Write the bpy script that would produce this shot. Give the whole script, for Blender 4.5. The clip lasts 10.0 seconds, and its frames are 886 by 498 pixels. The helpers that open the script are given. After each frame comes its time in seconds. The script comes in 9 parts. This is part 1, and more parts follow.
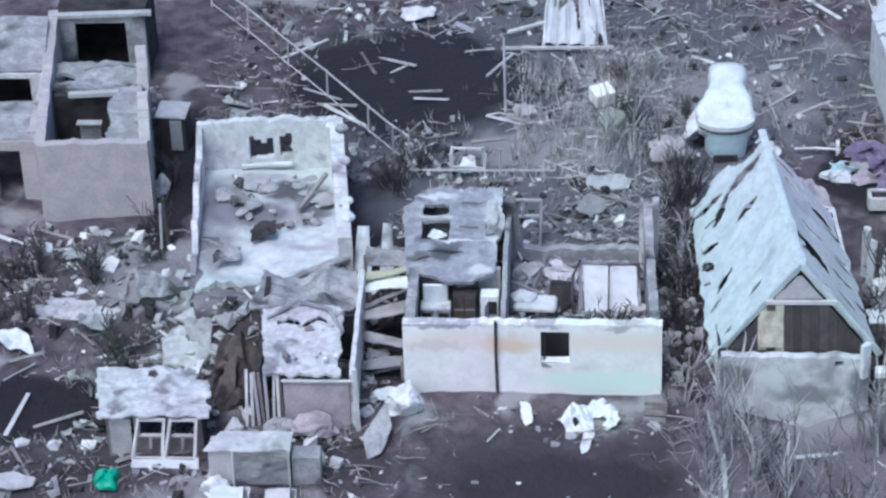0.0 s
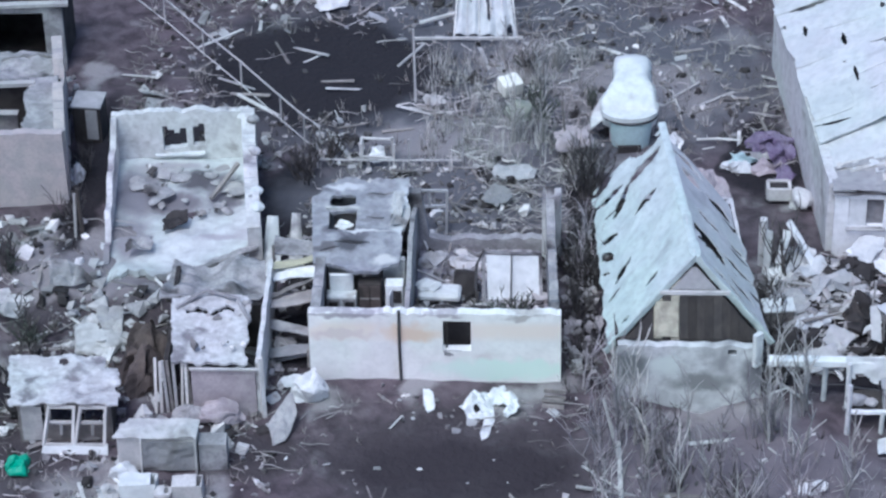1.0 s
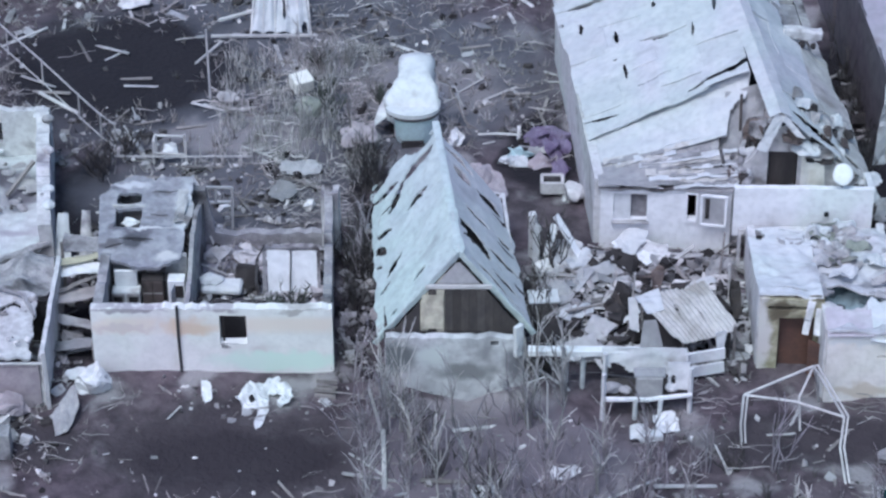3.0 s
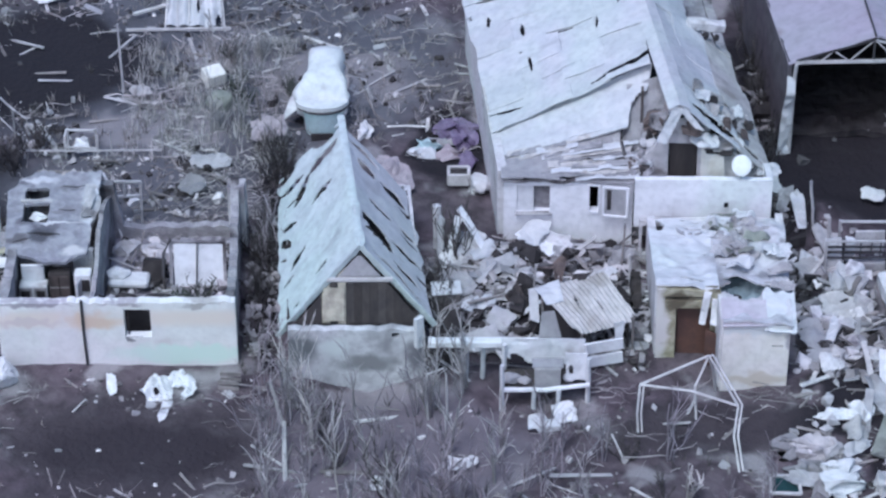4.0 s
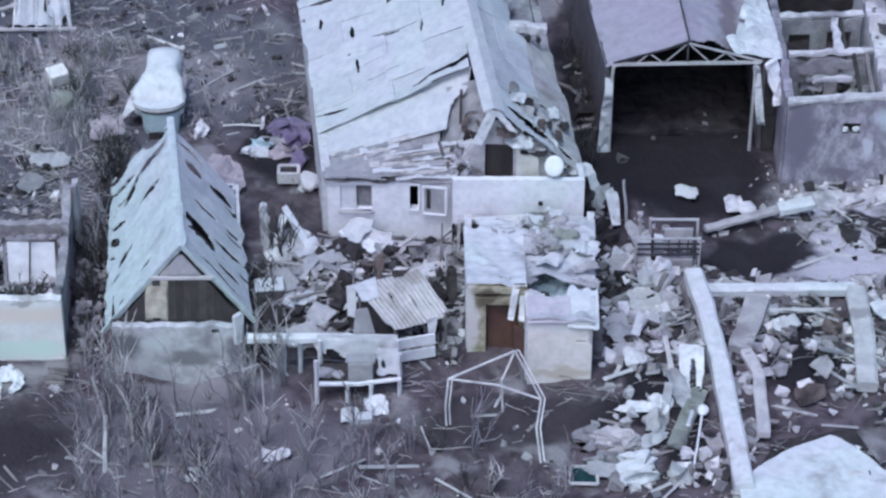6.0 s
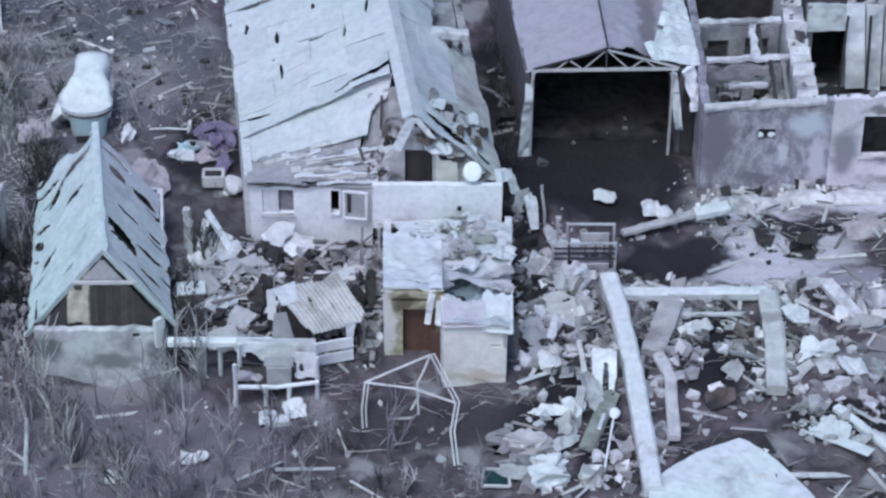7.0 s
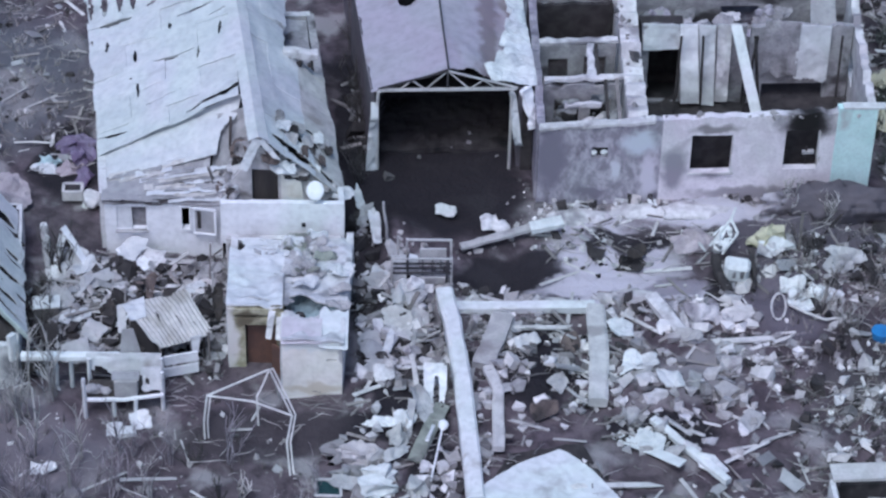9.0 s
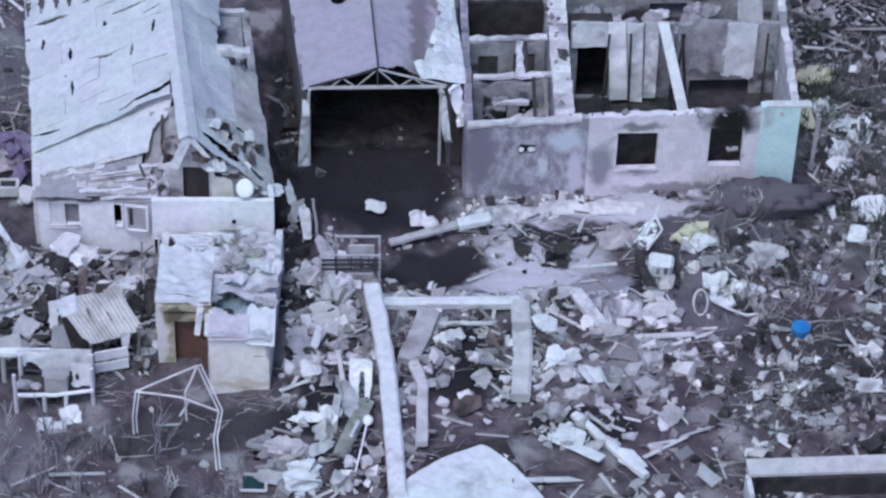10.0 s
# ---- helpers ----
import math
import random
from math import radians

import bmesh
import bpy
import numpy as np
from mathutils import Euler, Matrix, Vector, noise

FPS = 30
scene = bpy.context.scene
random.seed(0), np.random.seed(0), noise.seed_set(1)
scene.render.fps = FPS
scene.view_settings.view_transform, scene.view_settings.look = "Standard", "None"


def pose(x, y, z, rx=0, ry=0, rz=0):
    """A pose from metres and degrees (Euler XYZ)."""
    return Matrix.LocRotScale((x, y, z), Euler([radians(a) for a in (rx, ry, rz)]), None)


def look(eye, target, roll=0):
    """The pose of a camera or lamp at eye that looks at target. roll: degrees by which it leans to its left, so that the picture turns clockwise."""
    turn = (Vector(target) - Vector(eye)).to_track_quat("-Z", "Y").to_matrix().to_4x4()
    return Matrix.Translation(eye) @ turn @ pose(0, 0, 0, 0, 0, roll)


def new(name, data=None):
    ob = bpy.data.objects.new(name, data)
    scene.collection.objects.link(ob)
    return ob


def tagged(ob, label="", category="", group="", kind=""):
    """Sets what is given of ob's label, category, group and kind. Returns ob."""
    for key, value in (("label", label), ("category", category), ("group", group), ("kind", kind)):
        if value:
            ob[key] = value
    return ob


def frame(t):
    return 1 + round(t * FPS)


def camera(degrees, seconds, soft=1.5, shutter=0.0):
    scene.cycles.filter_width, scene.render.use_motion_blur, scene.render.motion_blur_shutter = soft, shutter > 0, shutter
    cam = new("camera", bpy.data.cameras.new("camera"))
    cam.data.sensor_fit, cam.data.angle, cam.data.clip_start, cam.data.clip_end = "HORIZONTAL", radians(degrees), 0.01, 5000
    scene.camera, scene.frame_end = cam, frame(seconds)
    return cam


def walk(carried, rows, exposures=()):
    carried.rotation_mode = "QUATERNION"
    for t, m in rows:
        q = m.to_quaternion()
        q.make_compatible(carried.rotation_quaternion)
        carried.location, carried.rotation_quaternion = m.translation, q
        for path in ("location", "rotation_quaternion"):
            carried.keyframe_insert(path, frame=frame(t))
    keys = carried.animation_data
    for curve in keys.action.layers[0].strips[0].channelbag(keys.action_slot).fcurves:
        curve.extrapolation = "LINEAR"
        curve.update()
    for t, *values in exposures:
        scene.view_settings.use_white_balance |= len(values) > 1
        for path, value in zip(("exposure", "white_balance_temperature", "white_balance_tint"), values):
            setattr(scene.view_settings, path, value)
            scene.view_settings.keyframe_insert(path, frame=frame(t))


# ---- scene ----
cam = camera(18.0, 10.0, soft=2.5)
PATH = [
    (0, (6.901, -75.036, 55.896), (0.745, 7.887, 0.345), -2.07),
    (0.5, (7.44, -75.479, 56.623), (2.236, 7.103, 0.469), -1.66),
    (1, (8.553, -76.372, 57.926), (4.205, 5.904, 1.254), -1.31),
    (1.5, (9.916, -76.878, 58.681), (5.912, 5.212, 1.713), -1.21),
    (2, (10.919, -77.488, 59.545), (7.784, 4.403, 2.237), -0.88),
    (2.5, (12.056, -78.795, 61.157), (10.168, 2.785, 3.354), -0.51),
    (3, (13.521, -79.079, 61.782), (12.351, 2.269, 3.635), -0.46),
    (4.5, (17.434, -80.244, 63.789), (17.582, 0.364, 4.608), -0.41),
    (5, (18.471, -80.763, 64.605), (19.304, -0.357, 5.156), -0.17),
    (5.5, (19.971, -81.459, 65.594), (20.988, -1.291, 5.826), -0.04),
    (7, (23.511, -82.979, 68.488), (25.65, -3.518, 7.814), 0.57),
    (7.5, (24.241, -83.075, 69.525), (27.293, -4.004, 8.382), 0.89),
    (8, (25.744, -83.702, 71.163), (29.023, -5.058, 9.484), 1.04),
    (8.5, (27.108, -84.78, 73.563), (30.543, -6.648, 11.245), 1.22),
    (9, (28.041, -85.258, 75.121), (31.738, -7.586, 12.245), 1.38),
    (9.5, (29.299, -85.552, 76.147), (33.311, -8.136, 12.975), 1.53),
    (10, (30.35, -85.976, 77.427), (34.61, -9.125, 13.585), 1.69),
]
walk(cam, [(t, look(eye, target, roll)) for t, eye, target, roll in PATH],
     [(0.0, 0.17, 5250, 8), (1.0, 0.1, 5250, 8), (2.5, -0.02, 5250, 9), (4.5, -0.05, 5170, 13), (5.5, -0.14, 5165, 14), (7.5, -0.13, 5250, 7), (10.0, -0.16, 5200, 15)])

# ---- light: a bright overcast sky with a broad weak sun ----
world = bpy.data.worlds.new("sky")
scene.world = world
world.use_nodes = True
sky = world.node_tree.nodes.new("ShaderNodeTexSky")
sky.sky_type, sky.sun_disc = "NISHITA", False
sky.sun_elevation, sky.sun_rotation = radians(52), radians(215)
sky.air_density, sky.dust_density = 1.0, 4.0
back = world.node_tree.nodes["Background"]
back.inputs["Strength"].default_value = 0.13
world.node_tree.links.new(sky.outputs[0], back.inputs["Color"])
sun = new("sun", bpy.data.lights.new("sun", "SUN"))
sun.data.energy, sun.data.angle, sun.data.color = 1.5, radians(14), (1.0, 0.96, 0.9)
sun.matrix_world = look((-20, -30, 60), (-20 + 20 * 0.35, -30 + 30 * 0.75, 0))

# ---- materials ----
def material(name, base, alt, fine=9.0, broad=0.55, rough=0.85, bump=0.12, stain=None, stain_at=0.56, metal=0.0, vary=0.0, island=0.0, streak=0.0, bumpscale=0.03, speck=0.35, band=None, spots=(), plan=(), tint=0.4):
    m = bpy.data.materials.new(name)
    m.use_nodes = True
    nt = m.node_tree
    N, link = nt.nodes.new, nt.links.new
    bsdf = nt.nodes["Principled BSDF"]
    bsdf.inputs["Roughness"].default_value = rough
    bsdf.inputs["Metallic"].default_value = metal
    bsdf.inputs["Specular IOR Level"].default_value = 0.5 if rough < 0.7 else 0.25
    geo = N("ShaderNodeNewGeometry")
    where = geo.outputs["Position"]
    if streak:
        mapping = N("ShaderNodeMapping")
        mapping.inputs["Scale"].default_value = (1.0, 1.0, streak)
        link(where, mapping.inputs["Vector"])
        where = mapping.outputs["Vector"]

    def tex(scale, detail, distortion=0.0):
        n = N("ShaderNodeTexNoise")
        n.inputs["Scale"].default_value, n.inputs["Detail"].default_value = scale, detail
        n.inputs["Distortion"].default_value = distortion
        link(where, n.inputs["Vector"])
        return n.outputs["Fac"]

    def ramp(fac, lo, hi):
        n = N("ShaderNodeMapRange")
        n.interpolation_type = "SMOOTHSTEP"
        n.inputs["From Min"].default_value, n.inputs["From Max"].default_value = lo, hi
        link(fac, n.inputs["Value"])
        return n.outputs["Result"]

    def mix(fac, a, b, kind="MIX"):
        n = N("ShaderNodeMix")
        n.data_type, n.blend_type = "RGBA", kind
        for socket, value in ((n.inputs[0], fac), (n.inputs[6], a), (n.inputs[7], b)):
            if isinstance(value, (int, float)):
                socket.default_value = value
            elif isinstance(value, tuple):
                socket.default_value = (*value, 1)
            else:
                link(value, socket)
        return n.outputs[2]

    col = mix(ramp(tex(broad * 3, 5, 0.4), 0.35, 0.65), base, alt)
    grain = N("ShaderNodeMath")
    grain.operation = "MULTIPLY"
    grain.inputs[1].default_value = speck
    link(ramp(tex(fine, 6), 0.42, 0.72), grain.inputs[0])
    col = mix(grain.outputs[0], col, tuple(0.7 * c for c in alt))
    if band:
        low, high, paint = band
        split = N("ShaderNodeSeparateXYZ")
        link(geo.outputs["Position"], split.inputs[0])
        up, down = ramp(split.outputs["Z"], low - 0.25, low + 0.25), ramp(split.outputs["Z"], high + 0.2, high - 0.2)
        both = N("ShaderNodeMath")
        both.operation = "MULTIPLY"
        link(up, both.inputs[0]), link(down, both.inputs[1])
        worn = N("ShaderNodeMath")
        worn.operation = "MULTIPLY"
        link(both.outputs[0], worn.inputs[0]), link(ramp(tex(0.6, 4, 0.4), 0.26, 0.5), worn.inputs[1])
        col = mix(worn.outputs[0], col, paint)
    if stain:
        col = mix(ramp(tex(broad, 7, 0.3), stain_at, stain_at + 0.14), col, stain)
    # stains of their own shape, on upright faces (x, z) and seen in plan (x, y)
    for level, sx, sz, rx, rz, paint in [(0, *q) for q in spots] + [(1, *q) for q in plan]:
        soft = N("ShaderNodeTexNoise")
        soft.inputs["Scale"].default_value, soft.inputs["Detail"].default_value = 1.6, 5
        link(geo.outputs["Position"], soft.inputs["Vector"])
        moved = N("ShaderNodeVectorMath")
        moved.operation = "MULTIPLY_ADD"
        moved.inputs[1].default_value = (0.9, 0.9, 0.9)
        link(soft.outputs["Color"], moved.inputs[0]), link(geo.outputs["Position"], moved.inputs[2])
        near = N("ShaderNodeVectorMath")
        near.operation = "MULTIPLY_ADD"
        near.inputs[1].default_value = (1 / rx, 1 / rz, 0) if level else (1 / rx, 0, 1 / rz)
        near.inputs[2].default_value = (-(sx + 0.45) / rx, -(sz + 0.45) / rz, 0) if level else (-(sx + 0.45) / rx, 0, -(sz + 0.45) / rz)
        link(moved.outputs[0], near.inputs[0])
        size = N("ShaderNodeVectorMath")
        size.operation = "LENGTH"
        link(near.outputs[0], size.inputs[0])
        col = mix(ramp(size.outputs["Value"], 1.15, 0.45), col, paint)
    def brightness(source, amount, c):
        n = N("ShaderNodeMapRange")
        n.inputs["To Min"].default_value, n.inputs["To Max"].default_value = 1 - amount, 1 + 0.35 * amount
        link(source, n.inputs["Value"])
        h = N("ShaderNodeHueSaturation")
        link(n.outputs["Result"], h.inputs["Value"])
        link(c, h.inputs["Color"])
        return h.outputs["Color"]
    if vary:
        col = brightness(N("ShaderNodeObjectInfo").outputs["Random"], vary, col)
    if island:
        col = brightness(geo.outputs["Random Per Island"], island, col)
    # broad patches of violet and greenish weathering
    weather = mix(ramp(tex(0.22, 3, 0.6), 0.36, 0.64), (1 + 0.06 * tint, 1 - 0.05 * tint, 1 + 0.03 * tint), (1 - 0.04 * tint, 1 + 0.035 * tint, 1 - 0.05 * tint))
    col = mix(1.0, col, weather, "MULTIPLY")
    link(col, bsdf.inputs["Base Color"])
    b = N("ShaderNodeBump")
    b.inputs["Strength"].default_value, b.inputs["Distance"].default_value = bump, bumpscale
    link(tex(fine * 1.7, 8), b.inputs["Height"])
    link(b.outputs["Normal"], bsdf.inputs["Normal"])
    return m


PLASTER = material("white_plaster", (0.70, 0.715, 0.715), (0.58, 0.59, 0.59), fine=5, stain=(0.30, 0.29, 0.29), stain_at=0.56, broad=0.7, speck=0.45)
CREAM = material("cream_plaster", (0.85, 0.86, 0.84), (0.79, 0.80, 0.78), fine=5, stain=(0.66, 0.64, 0.62), stain_at=0.64, band=(1.75, 2.4, (0.81, 0.75, 0.68)), speck=0.2, spots=((3.4, 1.95, 1.1, 0.45, (0.75, 0.62, 0.50)), (1.0, 1.9, 1.3, 0.2, (0.72, 0.65, 0.62)), (6.6, 0.5, 3.0, 0.5, (0.72, 0.86, 0.78)), (1.2, 2.72, 1.6, 0.14, (0.42, 0.40, 0.43)), (4.4, 2.7, 0.9, 0.12, (0.48, 0.46, 0.48)), (7.2, 2.68, 0.8, 0.14, (0.50, 0.49, 0.47))))
SLAB = material("streaked_ceiling_slab", (0.37, 0.375, 0.41), (0.28, 0.28, 0.315), fine=4, stain=(0.16, 0.155, 0.18), stain_at=0.56, broad=0.9, speck=0.5, plan=((1.1, 4.1, 0.6, 0.5, (0.10, 0.10, 0.115)), (0.2, 3.9, 0.5, 0.25, (0.14, 0.135, 0.15)), (1.6, 4.75, 1.0, 0.1, (0.60, 0.60, 0.62)), (2.8, 5.8, 0.42, 1.9, (0.60, 0.62, 0.65)), (1.9, 6.9, 0.6, 0.16, (0.20, 0.20, 0.22)), (2.3, 3.2, 0.5, 0.3, (0.58, 0.57, 0.58)), (1.7, 5.6, 0.5, 0.14, (0.24, 0.235, 0.26)), (0.6, 7.3, 0.9, 0.2, (0.56, 0.56, 0.60))))
ROOM_FLOOR = material("rubble_strewn_floor", (0.40, 0.39, 0.425), (0.24, 0.235, 0.26), fine=5, stain=(0.07, 0.066, 0.075), stain_at=0.53, broad=1.1, speck=0.6, bump=0.6, bumpscale=0.08)
WHITEWASH = material("whitewash", (0.72, 0.75, 0.755), (0.63, 0.66, 0.665), fine=4, stain=(0.42, 0.415, 0.41), stain_at=0.6, broad=0.6)
TWIG = material("fallen_twigs", (0.46, 0.45, 0.44), (0.34, 0.33, 0.33), island=0.6)
SCORCHED = material("scorched_plaster", (0.77, 0.75, 0.785), (0.66, 0.64, 0.675), stain=(0.42, 0.395, 0.44), stain_at=0.6, spots=((48.2, 4.2, 1.5, 1.0, (0.05, 0.047, 0.05)), (48.1, 4.2, 0.9, 0.8, (0.015, 0.015, 0.015)), (44.2, 4.0, 1.2, 0.3, (0.26, 0.25, 0.26)), (42.5, 1.9, 0.7, 1.5, (0.30, 0.29, 0.33)), (46.3, 0.5, 3.5, 0.4, (0.32, 0.31, 0.33))))
MOTTLED = material("blotched_plaster", (0.46, 0.447, 0.50), (0.27, 0.262, 0.30), fine=7, broad=0.95, stain=(0.13, 0.125, 0.15), stain_at=0.56, speck=0.55, streak=0.6, spots=((37.1, 2.6, 0.9, 2.2, (0.20, 0.19, 0.235)), (41.0, 3.3, 1.0, 0.7, (0.56, 0.62, 0.67)), (41.4, 1.4, 0.45, 1.5, (0.58, 0.57, 0.63)), (40.0, 1.9, 0.3, 0.7, (0.58, 0.60, 0.65)), (38.9, 0.7, 1.0, 0.3, (0.20, 0.19, 0.23))))
PALE_DUST = material("pale_plaster_dust", (0.69, 0.695, 0.70), (0.52, 0.52, 0.53), fine=4, stain=(0.26, 0.25, 0.27), stain_at=0.53, broad=0.55, speck=0.4, bump=0.6, bumpscale=0.08)
BLOTCHED_DUST = material("blotched_plaster_dust", (0.60, 0.645, 0.64), (0.51, 0.545, 0.55), fine=4, stain=(0.40, 0.395, 0.425), stain_at=0.58, broad=0.5, speck=0.35, bump=0.4, bumpscale=0.06, plan=((-7.4, 10.4, 1.3, 2.0, (0.22, 0.215, 0.24)), (-7.3, 7.6, 0.9, 1.6, (0.30, 0.295, 0.32)), (-5.1, 11.2, 1.0, 0.9, (0.11, 0.105, 0.12)), (-4.1, 10.4, 0.8, 1.5, (0.18, 0.175, 0.20)), (-5.9, 9.8, 1.3, 0.9, (0.20, 0.19, 0.21)), (-3.9, 7.4, 1.1, 0.3, (0.42, 0.42, 0.45)), (-4.8, 5.0, 1.8, 0.6, (0.26, 0.255, 0.28)), (-3.3, 5.7, 1.2, 0.5, (0.30, 0.29, 0.32)), (-6.4, 12.2, 1.6, 0.4, (0.38, 0.37, 0.40))))
ROOF_DUST = material("mottled_roof_dust", (0.62, 0.635, 0.64), (0.47, 0.475, 0.485), fine=5, stain=(0.22, 0.215, 0.23), stain_at=0.53, broad=1.0, speck=0.5, bump=0.5, bumpscale=0.06)
MIXED_ROOF = material("torn_pale_roof", (0.62, 0.645, 0.66), (0.52, 0.535, 0.55), fine=4, stain=(0.32, 0.325, 0.335), stain_at=0.55, broad=0.9, speck=0.4, rough=0.7)
FADED_TEAL = material("faded_teal_lining", (0.32, 0.42, 0.44), (0.22, 0.29, 0.31), fine=4, stain=(0.08, 0.10, 0.10), stain_at=0.55)
PINK_PLASTER = material("pale_lilac_sheet", (0.60, 0.58, 0.62), (0.52, 0.50, 0.54), fine=4, stain=(0.42, 0.40, 0.43), stain_at=0.6, rough=0.7)
BROWN_SCRAP = material("brown_scrap", (0.20, 0.165, 0.15), (0.12, 0.10, 0.095), stain=(0.06, 0.055, 0.055), vary=0.4)
MOSSY = material("grey_green_scrap", (0.36, 0.385, 0.34), (0.25, 0.27, 0.24), stain=(0.12, 0.13, 0.12), vary=0.3)
WHITE_PAINT = material("white_limewash", (0.86, 0.89, 0.90), (0.80, 0.83, 0.84), fine=4, stain=(0.55, 0.55, 0.56), stain_at=0.63)
PALE_PANEL = material("pale_sheet_panel", (0.70, 0.74, 0.75), (0.62, 0.66, 0.67), fine=3, stain=(0.40, 0.41, 0.42), stain_at=0.58, rough=0.6)
CREAM_PLAIN = material("plain_cream_plaster", (0.86, 0.85, 0.80), (0.78, 0.77, 0.71), fine=5, stain=(0.62, 0.60, 0.53), stain_at=0.58, speck=0.3, spots=((26.9, 2.75, 1.6, 0.3, (0.70, 0.74, 0.72)), (27.0, 0.5, 1.6, 0.3, (0.64, 0.60, 0.50)), (28.2, 2.4, 0.3, 0.9, (0.42, 0.41, 0.42))))
MOSS_PLASTER = material("moss_stained_plaster", (0.50, 0.49, 0.36), (0.34, 0.33, 0.22), fine=5, stain=(0.14, 0.125, 0.085), stain_at=0.5, broad=0.8, speck=0.5, spots=((23.6, 1.5, 0.35, 2.5, (0.68, 0.68, 0.64)),))
FOOT_PLASTER = material("blotched_whitewash", (0.68, 0.70, 0.70), (0.54, 0.56, 0.565), fine=4, stain=(0.33, 0.335, 0.345), stain_at=0.56, broad=0.6, speck=0.5, spots=((10.7, 1.3, 0.9, 0.8, (0.20, 0.215, 0.22)), (13.2, 0.5, 1.2, 0.4, (0.28, 0.29, 0.29)), (15.0, 0.9, 0.6, 1.0, (0.22, 0.225, 0.24)), (12.0, 1.2, 0.7, 0.5, (0.70, 0.75, 0.73))))
YELLOWED = material("yellowed_board", (0.47, 0.455, 0.36), (0.34, 0.33, 0.265), fine=5, stain=(0.16, 0.15, 0.12), stain_at=0.52, broad=0.9, speck=0.5)
# barn walls: soot, with the dark of the inside put into the tone
SOOT_SHADE = material("soot_and_shade_black", (0.15, 0.14, 0.157), (0.115, 0.106, 0.121), fine=4, rough=0.95, speck=0.2)
PALE_STEM = material("bleached_stems", (0.62, 0.61, 0.60), (0.48, 0.47, 0.46), island=0.55)
DUST = material("plaster_dust", (0.58, 0.585, 0.585), (0.46, 0.46, 0.46), fine=3, stain=(0.22, 0.21, 0.21), stain_at=0.55, broad=0.6, speck=0.6, bump=0.6, bumpscale=0.08)
SOOTY = material("sooty_plaster", (0.42, 0.42, 0.43), (0.27, 0.27, 0.28), stain=(0.07, 0.066, 0.07), stain_at=0.52, broad=0.5, speck=0.5)
PINKISH = material("dusty_pink_plaster", (0.495, 0.459, 0.450), (0.414, 0.396, 0.396), stain=(0.270, 0.252, 0.252), stain_at=0.58)
MINT = material("mint_plaster", (0.64, 0.84, 0.82), (0.58, 0.78, 0.76), stain=(0.46, 0.50, 0.50), stain_at=0.62)
CONCRETE = material("grey_concrete", (0.44, 0.44, 0.44), (0.34, 0.34, 0.35), stain=(0.22, 0.21, 0.21))
PALE_CONCRETE = material("pale_concrete", (0.589, 0.589, 0.580), (0.475, 0.475, 0.475), stain=(0.323, 0.314, 0.314), vary=0.25)
SLATE = material("white_roof_sheet", (0.638, 0.664, 0.672), (0.571, 0.605, 0.622), fine=4, stain=(0.420, 0.445, 0.462), stain_at=0.6, rough=0.6, vary=0.08)
MINT_SLATE = material("greenish_roof_sheet", (0.58, 0.67, 0.655), (0.50, 0.585, 0.58), fine=4, stain=(0.36, 0.41, 0.42), stain_at=0.57, rough=0.6, speck=0.4)
DULL_SLATE = material("olive_stained_roof_sheet", (0.60, 0.60, 0.575), (0.52, 0.52, 0.50), fine=4, stain=(0.36, 0.35, 0.32), stain_at=0.54, rough=0.7, vary=0.12, speck=0.5)
OLD_SLATE = material("weathered_roof_sheet", (0.504, 0.513, 0.522), (0.414, 0.423, 0.432), fine=4, stain=(0.252, 0.252, 0.252), rough=0.7, vary=0.25, island=0.4)
RUSTED_TIN = material("rusted_lilac_sheet_metal", (0.442, 0.416, 0.476), (0.399, 0.374, 0.425), fine=3, stain=(0.289, 0.255, 0.272), stain_at=0.56, rough=0.6, metal=0.1, spots=((34.7, 4.85, 0.5, 0.6, (0.22, 0.19, 0.21)),))
LILAC_TIN = material("lilac_sheet_metal", (0.442, 0.416, 0.476), (0.399, 0.374, 0.425), fine=3, stain=(0.289, 0.255, 0.272), stain_at=0.6, rough=0.55, metal=0.1)
# real char, and black painted for shade in rooms and openings
CHAR_SHADE = material("char_and_shade_black", (0.035, 0.033, 0.034), (0.06, 0.055, 0.055), stain=(0.015, 0.015, 0.016), rough=0.9)
DARK_WOOD = material("dark_wood", (0.07, 0.062, 0.058), (0.045, 0.042, 0.042), streak=0.22, vary=0.35)
GREY_WOOD = material("grey_weathered_wood", (0.33, 0.31, 0.30), (0.24, 0.23, 0.22), vary=0.4, island=0.4)
WHITE_WOOD = material("white_painted_wood", (0.66, 0.66, 0.65), (0.54, 0.54, 0.53), vary=0.2, island=0.45)
RUSTY = material("rusty_brown_door", (0.15, 0.08, 0.06), (0.10, 0.06, 0.05), stain=(0.10, 0.06, 0.05), rough=0.6)
PALE_METAL = material("pale_painted_steel", (0.66, 0.67, 0.66), (0.52, 0.52, 0.52), rough=0.5, metal=0.2, vary=0.2)
DARK_METAL = material("dark_steel", (0.10, 0.10, 0.11), (0.07, 0.065, 0.065), rough=0.6, metal=0.4, vary=0.3)
TEAL = material("pale_teal_paint", (0.52, 0.68, 0.69), (0.46, 0.61, 0.62), rough=0.5, stain=(0.30, 0.40, 0.41))
GREEN_PLASTIC = material("green_plastic", (0.02, 0.36, 0.22), (0.02, 0.30, 0.18), rough=0.4)
BLUE_PLASTIC = material("blue_plastic", (0.05, 0.24, 0.55), (0.04, 0.18, 0.45), rough=0.4)
